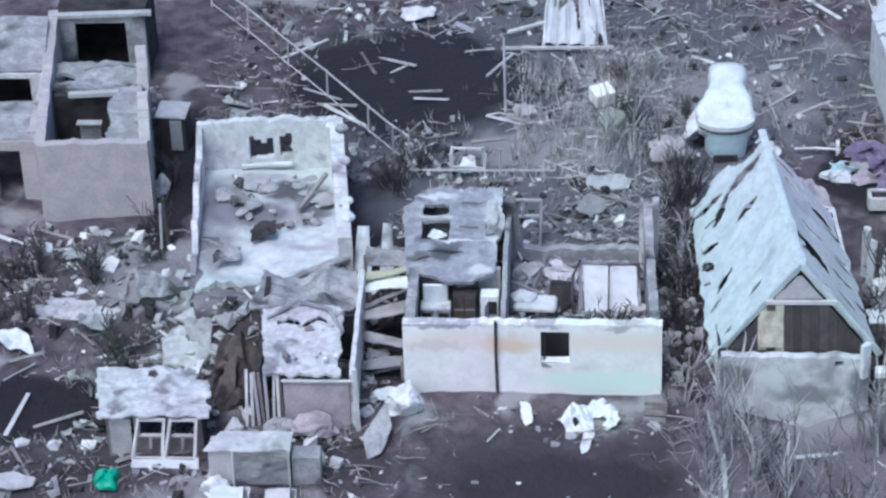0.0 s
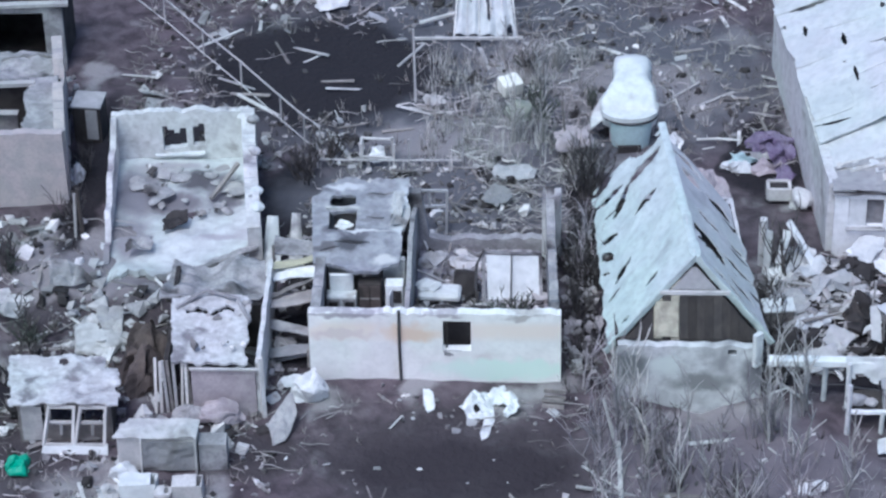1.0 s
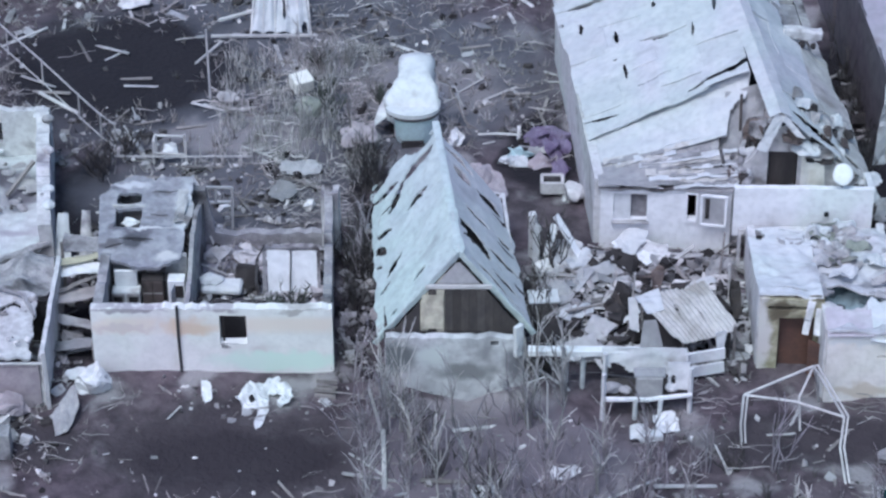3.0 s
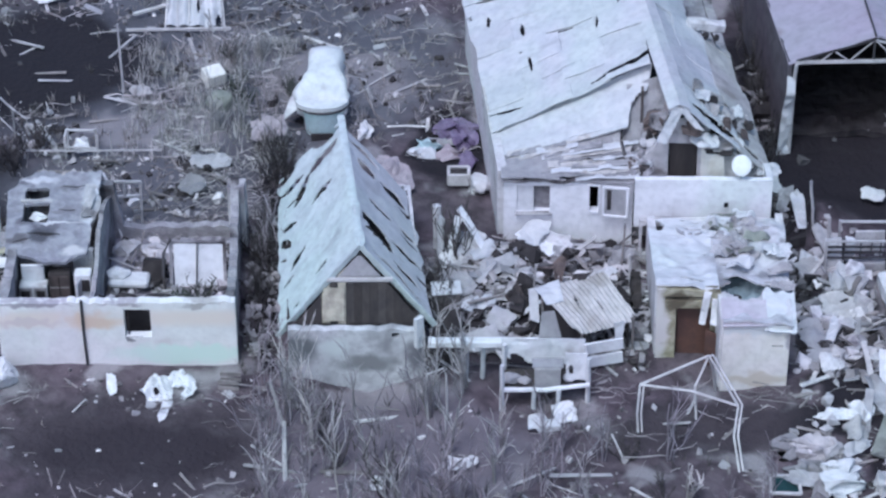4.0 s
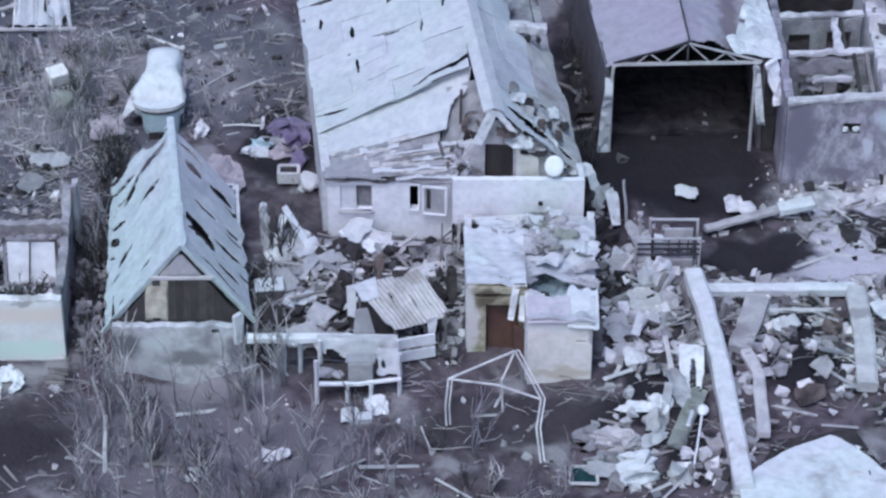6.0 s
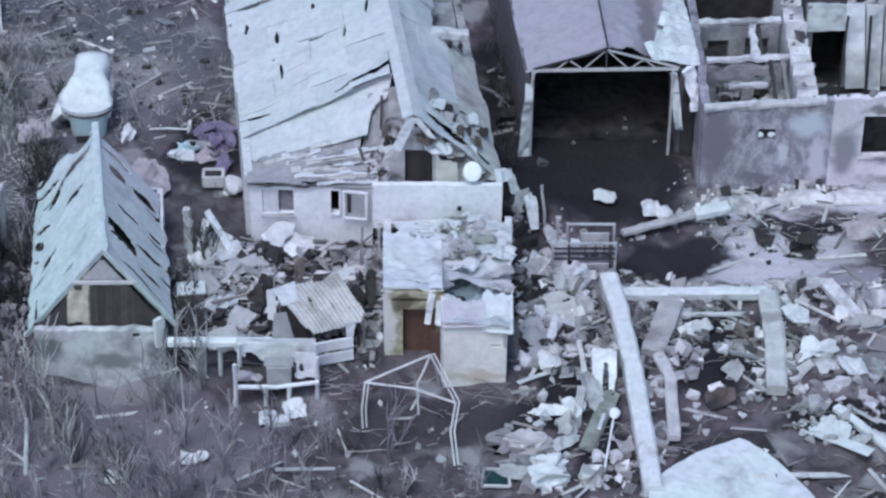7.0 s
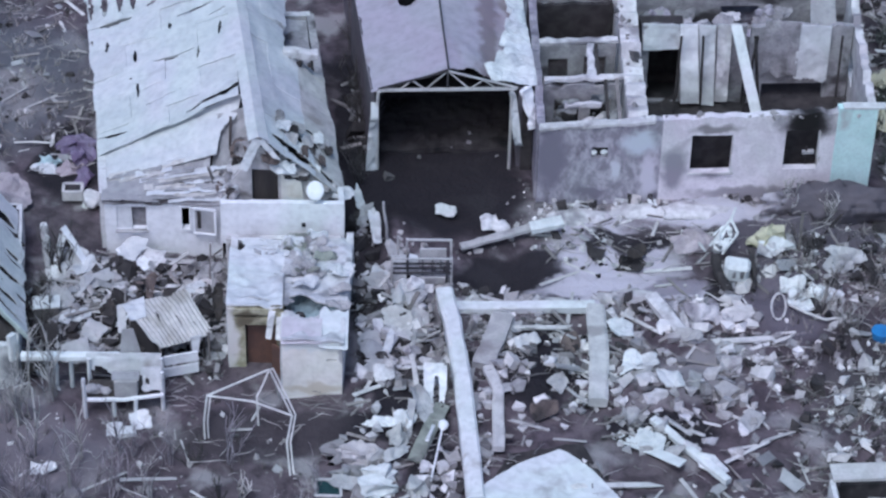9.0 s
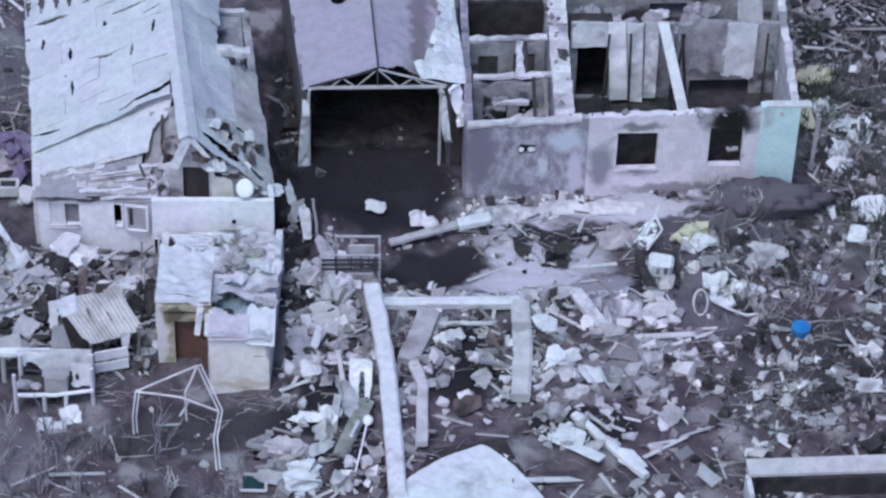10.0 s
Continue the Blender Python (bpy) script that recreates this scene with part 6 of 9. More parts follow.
def white_tank():
    h = thing("freezer", (-4.7, -5.2, 0), "dusty white chest freezer standing in the yard", "freezer")
    body = part("body", box(B(), (-4.72, -4.85, 0.68), (2.6, 0.8, 1.4), bevel=0.04, jitter=0.015), PALE_CONCRETE, h, "dusty dented body")
    part("lid", sheet(B(), (-6.15, -5.32, 1.42), (-3.38, -5.3, 1.46), (-3.36, -4.4, 1.55), (-5.7, -4.35, 1.5), 20, 8, 0.06, 0.12, 1.0, seed=206), DUST, h, "warped pale lid")
    part("front_panel", sheet(B(), (-5.2, -5.3, 0.15), (-3.5, -5.3, 0.12), (-3.5, -5.32, 1.3), (-5.15, -5.32, 1.32), 16, 12, 0.03, 0.1, 1.4, seed=205), OLD_SLATE, body, "grey front sheet")
    part("side_rail", beam(B(), (-3.45, -5.34, -0.05), (-3.43, -5.34, 1.45), 0.1, 0.07), PALE_METAL, body)
    part("side_rail", beam(B(), (-5.25, -5.36, 0.0), (-5.22, -5.36, 1.4), 0.08, 0.06), WHITE_WOOD, body)
    solo("metal_box", box(B(), (-2.92, -4.85, 0.5), (0.92, 0.65, 1.15), rz=2, bevel=0.02, jitter=0.02), SOOTY, "dull sooty metal box standing beside the freezer", "box")
    for k, (x, y, w_, d_, z_, m_) in enumerate(((-5.2, -6.45, 1.15, 0.6, 0.62, WHITEWASH), (-3.6, -6.5, 0.95, 0.55, 0.6, PALE_CONCRETE), (-4.4, -6.75, 0.5, 0.4, 0.4, DUST))):
        c = thing("crate", (x, y, 0), ("white", "pale grey", "dusty")[k] + " broken crate standing on soil by the freezer", "crate", "crates")
        part("side", box(B(), (x, y - d_ / 2, z_ / 2), (w_, 0.05, z_), rz=rng.uniform(-4, 4), jitter=0.03), m_, c)
        part("side", box(B(), (x, y + d_ / 2, z_ / 2), (w_, 0.05, z_), rz=rng.uniform(-4, 4), jitter=0.03), m_, c)
        part("end", box(B(), (x - w_ / 2, y, z_ / 2), (0.05, d_, z_ * 0.95), jitter=0.03), m_, c)
        part("end", box(B(), (x + w_ / 2, y, z_ / 2), (0.05, d_, z_ * 0.9), jitter=0.03), m_, c)
        part("top", sheet(B(), (x - w_ / 2, y - d_ / 2, z_), (x + w_ / 2 - 0.15, y - d_ / 2, z_ + 0.03), (x + w_ / 2 - 0.2, y + d_ / 2, z_ + 0.08), (x - w_ / 2, y + d_ / 2, z_ + 0.02), 10, 6, 0.03, 0.06, 1.5, seed=k), m_, c)
    solo("white_bag", crumple(B(), (-5.75, -5.75, 0.15), (0.5, 0.4, 0.6), seed=180), WHITE_CLOTH, "white crumpled bag lying against the freezer", "bag")
    solo("white_bag", crumple(B(), (-6.2, -6.6, 0.1), (0.4, 0.35, 0.35), seed=181), DUST, "dusty crumpled bag lying in the yard", "bag")


white_tank()


# ---- scrap leaning between the ruins ----
def side_scrap():
    for x, y, w_, m_, l_ in ((-2.0, 6.0, 0.75, WHITEWASH, "white bent sheet leaning between two ruins"), (-1.15, 6.2, 0.6, PALE_DUST, "pale arched sheet leaning between two ruins")):
        solo("leaning_sheet", sheet(B(), (x - w_ / 2, y - 0.2, gh(x, y) - 0.1), (x + w_ / 2, y - 0.25, gh(x, y) - 0.1), (x + 0.3 * w_, y + 1.0, 1.9), (x - 0.25 * w_, y + 1.0, 1.9), 14, 18, 0.05, 0.18, 1.0, None, 0.5, 0.12, seed=int(9 * x)), m_, l_, "sheet")
    ct = thing("wooden_crate", (-9.9, 15.5, 0), "tall dark crate with a pale front standing on soil", "crate")
    part("body", box(B(), (-9.9, 15.4, 0.75), (1.1, 1.0, 1.6), rz=-6, bevel=0.03), DARK_WOOD, ct)
    part("front", box(B(), (-9.75, 14.85, 0.8), (0.45, 0.06, 1.3), rz=-4, bevel=0.01), PALE_CONCRETE, ct)
    part("lid", box(B(), (-9.9, 15.4, 1.6), (1.2, 1.1, 0.08), rz=-6, rx=4, bevel=0.01), OLD_SLATE, ct)
    solo("plaster_bag", crumple(B(), (-10.0, 12.3, gh(-10, 12.3) + 0.1), (0.35, 0.6, 0.6), seed=51), WHITE_CLOTH, "white sack slumped beside a pink wall", "sack")
    solo("gate_post", tube(B(), [(-9.15, 8.05, -0.2), (-9.2, 8.1, 2.3)], 0.09, 8), DARK_WOOD, "dark wooden gate post beside a ruin", "post")
    solo("gate_post", tube(B(), [(-9.45, 8.1, -0.2), (-9.35, 8.2, 2.0)], 0.06, 8), PALE_METAL, "pale steel gate post beside a ruin", "post")


side_scrap()


# ---- fences and poles behind the houses ----
def steel_fence():
    h = thing("steel_fence", (-4.5, 19, 0), "bent thin steel railing with two rails", "fence")
    pts = [(-9.9, 26.5), (-8.1, 24.1), (-6.2, 21.5), (-4.4, 19.0), (-2.6, 16.5), (-1.55, 15.0), (-0.9, 14.3)]
    for z, r in ((1.25, 0.042), (0.15, 0.03)):
        part("rail", tube(B(), [(x, y, z + gh(x, y)) for x, y in pts], r, 5), PALE_METAL, h)
    for x, y in pts:
        part("post", tube(B(), [(x, y, gh(x, y) - 0.2), (x + 0.03, y, gh(x, y) + 1.28)], 0.038, 5), PALE_METAL, h)
    part("rail", tube(B(), [(-0.9, 13.2, 0.35), (1.0, 13.1, 0.38), (3.0, 13.15, 0.36), (4.65, 13.1, 0.4)], 0.045, 5), PALE_METAL, h)
    for x in (-0.9, 2.6, 4.65):
        part("post", tube(B(), [(x, 13.15, -0.2), (x + 0.02, 13.15, 1.3)], 0.035, 5), PALE_METAL, h)


steel_fence()
cr = thing("white_stand", (1.4, 13.4, 0), "white wooden stand with a broken panel inside", "stand")
for x, y in ((0.75, 13.2), (2.0, 13.2), (0.78, 13.7), (1.98, 13.7)):
    part("leg", beam(B(), (x, y, -0.1), (x + rng.uniform(-0.08, 0.08), y, 1.05), 0.08, 0.08), WHITE_WOOD, cr)
for s_, e_ in (((0.72, 13.18, 0.5), (2.05, 13.2, 0.42)), ((0.75, 13.7, 1.0), (2.0, 13.7, 0.95)), ((0.75, 13.2, 0.95), (0.78, 13.7, 1.0))):
    part("rail", beam(B(), s_, e_, 0.08, 0.07), WHITE_WOOD, cr)
part("panel", sheet(B(), (1.05, 13.3, 0.15), (1.75, 13.32, 0.15), (1.7, 13.5, 0.85), (1.1, 13.55, 0.8), 12, 12, 0.03, 0.2, 1.6, ragged(52, 0.9), seed=52), WHITE_PAINT, cr, "torn white panel")


def pole(at, top, r, mat, label):
    h = tube(B(), [(at[0], at[1], gh(*at) - 0.2), ((at[0] + top[0]) / 2, (at[1] + top[1]) / 2, top[2] / 2), top], r, 7, 0.8)
    return solo("pole", h, mat, label, "pole")


pole((2.62, 17.9), (2.6, 18.0, 3.3), 0.05, PALE_METAL, "thin pale steel pole standing in debris")
pole((7.6, 17.0), (7.7, 17.2, 2.4), 0.045, GREY_WOOD, "thin grey wooden pole standing in scrub")
pole((8.6, 14.5), (8.4, 14.7, 2.1), 0.045, GREY_WOOD, "leaning grey wooden pole beside scrub")
pole((10.4, -4.3), (9.85, -3.6, 1.9), 0.07, PALE_CONCRETE, "leaning pale fence post among dry stems")
pole((10.45, -6.9), (10.35, -4.6, 0.9), 0.1, PALE_CONCRETE, "pale fallen post propped among dry stems")
pole((15.7, 7.0), (15.65, 7.0, 1.9), 0.2, PLASTER, "short white stub of a plastered pillar")


def white_stack():
    """The white enamelled stove block with its teal body behind the steep house."""
    h = thing("outdoor_oven", (10.95, 15.2, 0), "white outdoor oven with a teal body and broken white hood", "oven")
    bm = B()
    bmesh.ops.create_cone(bm, cap_ends=True, segments=24, radius1=0.72, radius2=0.88, depth=1.3, matrix=Matrix.Translation((11.05, 14.95, 0.68)) @ Matrix.Diagonal((1, 0.65, 1, 1)))
    body = part("body", bm, TEAL, h, "pale teal body")
    part("mouth", box(B(), (11.0, 14.36, 0.1), (0.9, 0.1, 0.4), rz=3, bevel=0.02), CHAR_SHADE, body)
    bm = B()
    bmesh.ops.create_cone(bm, cap_ends=True, segments=24, radius1=1.08, radius2=1.1, depth=0.2, matrix=Matrix.Translation((11.0, 15.15, 1.38)) @ Matrix.Diagonal((1, 0.72, 1, 1)))
    part("rim", bm, WHITEWASH, h)
    bm = B()
    rings = []
    for yy, zz, w_, d_ in ((14.95, 1.42, 1.06, 0.2), (15.25, 1.6, 1.1, 0.3), (15.6, 1.68, 1.02, 0.42), (15.8, 1.74, 0.9, 0.5), (15.95, 1.78, 0.78, 0.5), (16.5, 1.88, 0.72, 0.48), (17.1, 1.95, 0.72, 0.5), (17.45, 1.98, 0.74, 0.42), (17.6, 1.9, 0.7, 0.2)):
        rings.append([bm.verts.new((10.99 + 0.06 * (yy - 15) + w_ * math.copysign(abs(math.cos(k * math.pi / 10)) ** 0.6, math.cos(k * math.pi / 10)) + 0.22 * noise.noise((yy * 1.5, k * 0.6, 0)), yy + 0.25 * math.sin(k * math.pi / 10), max(0.0, zz + d_ * math.sin(k * math.pi / 10) - 0.4 * (k > 10)))) for k in range(20)])
    for a_, b_ in zip(rings, rings[1:]):
        for k in range(20):
            bm.faces.new((a_[k], a_[(k + 1) % 20], b_[(k + 1) % 20], b_[k]))
    bm.faces.new(rings[0]), bm.faces.new(rings[-1])
    part("hood", bm, WHITEWASH, h, "white tapering hood", smooth=True)
    part("base", box(B(), (11.0, 16.2, 0.6), (1.5, 2.2, 1.3), bevel=0.06), PLASTER, h)
    part("flap", sheet(B(), (9.3, 14.6, 0.7), (10.2, 15.2, 1.2), (10.0, 16.2, 1.5), (9.6, 15.8, 0.9), 6, 6, 0.05, 0.15, 1.5, seed=18), PLASTER, h)
    part("dark_band", tube(B(), [(11.02 + 1.0 * math.cos(k * math.pi / 12), 15.1 + 0.7 * math.sin(k * math.pi / 12), 1.24) for k in range(25)], 0.07, 6), DARK_METAL, h, "dark band under the rim")
    part("torn_hood", sheet(B(), (11.55, 16.2, 1.3), (12.1, 16.0, 1.1), (12.0, 17.3, 1.6), (11.6, 17.6, 1.9), 12, 12, 0.04, 0.3, 1.6, ragged(29, 0.95), seed=19), PINKISH, h, "torn grey sheet beside the hood")
    for k, pts in enumerate(([(11.8, 17.3, 1.9), (12.5, 16.7, 1.4), (12.9, 15.8, 0.8), (13.3, 15.2, 0.3)], [(12.0, 17.0, 1.4), (12.7, 17.1, 1.1), (13.0, 16.5, 0.6)], [(12.2, 16.1, 1.0), (12.8, 16.3, 1.2), (13.1, 15.5, 0.5)])):
        part("bent_tube", tube(B(), pts, 0.035, 6), PALE_METAL if k else GREY_WOOD, h)


white_stack()
solo("fallen_rail", tube(B(), [(13.6, 15.0, 0.2), (14.4, 15.02, 0.22), (15.3, 14.95, 0.2)], 0.05, 6), PALE_METAL, "pale steel rail lying on soil", "rail")


# ---- yard between the houses ----
def barrow_sheet(name, corners, mat, label, category, nu=8, nv=8, th=0.04, amp=0.1, seed=0, waves=0, hole=None, freq=1.3):
    bm = sheet(B(), *corners, nu, nv, th, amp, freq, hole, waves, 0.03, seed)
    bmesh.ops.delete(bm, geom=[v for v in bm.verts if not v.link_faces], context="VERTS")
    return solo(name, bm, mat, label, category)


def flat(x, y, w, d, rz, z, tilt=0.0):
    """Corners of a sheet lying at x, y."""
    c, s = math.cos(radians(rz)), math.sin(radians(rz))
    out = []
    for u, v in ((-w, -d), (w, -d), (w, d), (-w, d)):
        px_, py_ = x + (u * c - v * s) / 2, y + (u * s + v * c) / 2
        out.append((px_, py_, gh(px_, py_) + z + tilt * (v / d * 0.5 + 0.5)))
    return out


def gazebo():
    h = thing("garden_pergola", (19.5, -1.8, 0), "white timber pergola frame with a rail and trough", "pergola")
    part("beam", rough_beam(B(), [(15.35, -1.05, 1.6), (17.4, -1.1, 1.63), (19.4, -1.1, 1.58)], 0.34, 0.3, jitter=0.03), WHITE_PAINT, h)
    for x, y, z in ((17.95, -2.85, 1.95), (21.0, -2.5, 1.95), (19.08, -2.8, 0.85), (19.95, -2.85, 0.85), (16.7, -1.05, 1.5), (17.3, -1.05, 1.5), (18.05, -1.45, 1.8), (20.95, -1.5, 1.8)):
        part("post", rough_beam(B(), [(x, y, gh(x, y) - 0.1), (x + 0.02, y + 0.02, z)], 0.14, 0.14, jitter=0.02), WHITEWASH, h)
    part("rail", rough_beam(B(), [(17.9, -2.8, 0.82), (19.5, -2.75, 0.78), (21.05, -2.6, 0.88)], 0.14, 0.13, jitter=0.03), WHITE_PAINT, h)
    part("shelf", sheet(B(), (18.0, -2.65, 0.7), (20.95, -2.5, 0.74), (20.9, -1.5, 0.72), (18.05, -1.5, 0.7), 8, 5, 0.05, 0.05, seed=20), DARK_WOOD, h, "dark plank shelf")
    part("back_panel", sheet(B(), (18.0, -1.4, 1.0), (20.95, -1.45, 0.8), (20.95, -1.3, 1.9), (17.95, -1.25, 1.9), 30, 14, 0.05, 0.08, 1.2, slots([(0.2, 0.0, 0.1, 0.35, 10), (0.05, 0.0, 0.06, 0.2, 0), (0.42, 0.02, 0.06, 0.15, 0)]), seed=25), WHITEWASH, h, "battered white back panel")
    part("side_panel", sheet(B(), (20.25, -2.3, 0.9), (20.95, -2.4, 0.9), (20.98, -2.2, 1.95), (20.2, -2.15, 1.95), 14, 16, 0.05, 0.08, 1.2, slots([(0.25, 0.35, 0.12, 0.22, 0)]), seed=21), WHITEWASH, h, "white panel with a dark slot")
    trough = part("trough", box(B(), (19.58, -2.35, 1.15), (0.92, 0.5, 0.85), bevel=0.03), CONCRETE, h, "grey trough set in the frame")
    part("trough_lid", box(B(), (19.58, -2.3, 1.62), (1.1, 0.5, 0.06), rx=4, bevel=0.02), OLD_SLATE, trough)
    part("panel", sheet(B(), (19.2, -1.25, 0.9), (20.35, -1.3, 0.85), (19.85, -0.75, 2.75), (19.4, -0.75, 2.7), 10, 14, 0.04, 0.12, seed=22), OLD_SLATE, h, "tapering grey sheet")
    for k, (x, y, z, s) in enumerate(((18.35, -2.2, 0.9, 0.3), (18.75, -2.3, 0.85, 0.22), (20.4, -2.2, 0.85, 0.2))):
        part("rag", lump(B(), (x, y, z), (s, 0.8 * s, 0.7 * s), n=3, rough=0.6, seed=k + 60), (OLD_SLATE, CONCRETE, WHITE_CLOTH)[k], h)


gazebo()


def kiosk():
    h = thing("kiosk", (21.3, 0.6, 0), "small lean-to with a tilted corrugated white roof", "shelter")
    part("roof", sheet(B(), (20.75, -0.6, 1.55), (22.95, 0.35, 1.55), (21.75, 2.55, 2.0), (19.3, 1.6, 2.0), 60, 30, 0.04, 0.14, 0.8, slots([(0.82, 0.3, 0.02, 0.03, 0), (1.0, 0.05, 0.12, 0.06, 20), (0.0, 0.0, 0.05, 0.12, 0), (0.62, 0.45, 0.012, 0.12, 4), (0.35, 0.6, 0.01, 0.1, -3), (0.2, 0.95, 0.1, 0.06, 0), (0.7, 1.0, 0.08, 0.05, 0)]), 14, 0.024, seed=23), DULL_SLATE, h, "tilted corrugated whitish roof")
    part("roof_flap", sheet(B(), (19.62, 0.72, 1.92), (20.25, 0.9, 2.0), (20.1, 2.05, 2.12), (19.2, 1.7, 2.0), 12, 12, 0.03, 0.2, 1.1, None, seed=61), SLATE, h, "bent flap of roof sheet")
    part("hanging_strip", sheet(B(), (22.1, -0.1, 0.95), (22.35, -0.05, 0.9), (22.45, 0.12, 1.6), (22.05, 0.0, 1.6), 6, 8, 0.03, 0.1, seed=62), SLATE, h)
    # wall and floor painted black as shade under the roof
    part("wall", wall(B(), (20.8, -0.3), (19.6, 1.5), 1.6, 0.08, [], 0.0, seed=97), CHAR_SHADE, h)
    part("wall", wall(B(), (20.9, -0.35), (22.6, 0.35), 1.45, 0.08, [(0.1, 1.75, 0.1, 1.4)], 0.0, seed=98), DARK_WOOD, h)
    for z in (0.4, 1.02):
        part("board", beam(B(), (21.0, -0.75, z), (22.35, -0.5, z + 0.08), 0.08, 0.46), WHITE_PAINT, h, "broad white board")
    for x, y in ((20.85, -0.6), (22.75, 0.3), (19.5, 1.6), (21.7, 2.4)):
        part("post", beam(B(), (x, y, -0.1), (x, y, 1.6), 0.09, 0.09), GREY_WOOD, h)
    part("floor", sheet(B(), (20.7, -0.4, 0.1), (22.6, 0.3, 0.1), (21.6, 2.3, 0.1), (19.5, 1.5, 0.1), 3, 3, 0.08, 0.02), CHAR_SHADE, h)
    part("side_sheet", sheet(B(), (19.05, 1.15, 0.9), (19.4, 1.1, 0.8), (19.35, 1.8, 1.9), (19.0, 1.75, 1.85), 8, 8, 0.05, 0.12, seed=24), SLATE, h)


kiosk()


solo("bent_tube", tube(B(), [(15.35, -3.4, -0.1), (15.3, -3.38, 1.2), (15.34, -3.35, 2.0), (15.9, -3.3, 2.2), (16.0, -3.3, 1.9), (16.02, -3.3, -0.1)], 0.035, 7), PALE_METAL, "thin pale steel tube bent into an arch", "tube")
barrow_sheet("white_rag", flat(20.15, -3.35, 0.9, 0.9, 20, 0.12, 0.35), WHITE_CLOTH, "crumpled white rag lying beside pergola", "rag", 14, 14, 0.04, 0.4, 64, 0, ragged(23, 0.9))
solo("white_block", box(B(), (19.6, -3.9, gh(19.6, -3.9) + 0.12), (0.75, 0.45, 0.3), rz=8, jitter=0.04, bevel=0.04), WHITEWASH, "small white plaster block on bare soil", "block")


def tent_frame():
    h = thing("tent_frame", (24.6, -4, 0), "collapsed frame of thin white steel tubes", "tent frame")
    apex, jl, jr, jm = (25.25, -2.35, 1.95), (22.8, -3.2, 1.35), (26.15, -4.35, 1.3), (24.75, -3.0, 1.1)
    for k, pts in enumerate(([jl, apex], [apex, jr], [apex, (25.0, -2.6, 1.4), jm], [(22.72, -4.3, -0.1), (22.68, -3.9, 0.6), jl], [jr, (25.95, -5.3, 0.7), (26.1, -6.5, -0.1)],
                             [jl, (24.6, -3.4, 1.2), jr], [jm, (24.8, -3.5, 0.0)], [apex, (25.5, -2.0, 0.8), (25.6, -1.9, 0.0)])):
        part("tube", tube(B(), pts, 0.045, 7), PALE_METAL, h)
        if k in (0, 1, 3, 4):
            part("tube", tube(B(), [(p[0] + 0.14, p[1] + 0.05, p[2]) for p in pts], 0.035, 7), PALE_METAL, h)


tent_frame()


def debris(name, pts, w, th, mat, label, category):
    bm = rough_beam(B(), pts, w, th, seed=len(label))
    return solo(name, bm, mat, label, category)


# concrete members lying in the rubble
debris("concrete_beam", [(32.35, 3.6, 0.85), (32.65, 1.6, 0.8), (32.95, -2.0, 0.65), (33.2, -8.5, 0.5)], 0.72, 0.7, WHITEWASH, "long pale concrete beam lying on rubble", "beam")
debris("concrete_beam", [(32.8, 3.1, 0.45), (38.6, 3.05, 0.5)], 0.5, 0.45, WHITEWASH, "pale concrete beam lying across rubble", "beam")
debris("concrete_beam", [(38.6, 3.0, 0.5), (38.55, 0.0, 0.5), (38.3, -2.8, 0.45)], 0.78, 0.5, PALE_CONCRETE, "pale concrete beam ending at a corner", "beam")
debris("concrete_beam", [(34.75, 2.3, 0.7), (34.2, 0.6, 0.55), (33.75, -0.6, 0.5)], 0.9, 0.3, PALE_CONCRETE, "broken pale concrete plank on rubble", "beam")
debris("concrete_beam", [(34.0, -0.7, 0.5), (34.35, -1.9, 0.45), (34.2, -5.4, 0.4)], 0.48, 0.25, PALE_CONCRETE, "narrow pale concrete plank on rubble", "beam")
debris("concrete_beam", [(41.0, 3.7, 0.5), (42.2, 1.2, 0.35)], 0.6, 0.4, PLASTER, "short white concrete post lying on rubble", "beam")
debris("concrete_beam", [(40.4, -3.9, 0.5), (43.0, -7.4, 0.45)], 0.34, 0.3, WHITEWASH, "narrow white beam lying across rubble", "beam")
debris("timber", [(36.8, 2.6, 0.7), (38.0, 0.8, 0.4)], 0.12, 0.12, GREY_WOOD, "grey timber leaning on a concrete beam", "timber")
debris("timber", [(33.2, 7.3, 0.3), (35.2, 7.9, 0.5), (36.4, 8.3, 0.6)], 0.4, 0.2, PALE_CONCRETE, "pale plank lying towards the barn", "timber")
debris("timber", [(36.2, 8.2, 0.6), (37.6, 8.5, 0.7)], 0.6, 0.35, WHITEWASH, "thick white block at the end of a plank", "block")
barrow_sheet("roof_panel", [(33.0, -11.2, 0.55), (39.4, -11.2, 0.5), (39.4, -5.5, 0.7), (33.0, -5.5, 0.6)], PALE_PANEL, "smooth pale panel with a curved edge lying over rubble", "panel", 160, 140, 0.1, 0.06, 25, 0,
             lambda u, v: 5.7 * v > 5.45 - (1.85 * ((36.5 - (33 + 6.4 * u)) / 3.0) ** 1.5 if u < 0.547 else 1.95 * ((6.4 * u - 3.5) / 1.8) ** 1.5) + 0.12 * noise.noise((u * 6, 0, 2)))
# black sheet stands for the soft shadow along the panel's edge
barrow_sheet("charred_sheet", [(33.7, -7.4, 0.3), (38.2, -7.0, 0.35), (37.5, -5.1, 0.4), (34.6, -5.6, 0.35)], CHAR_SHADE, "black sheet put in as the shadow along the pale panel", "sheet", 16, 6, 0.05, 0.1, 27)
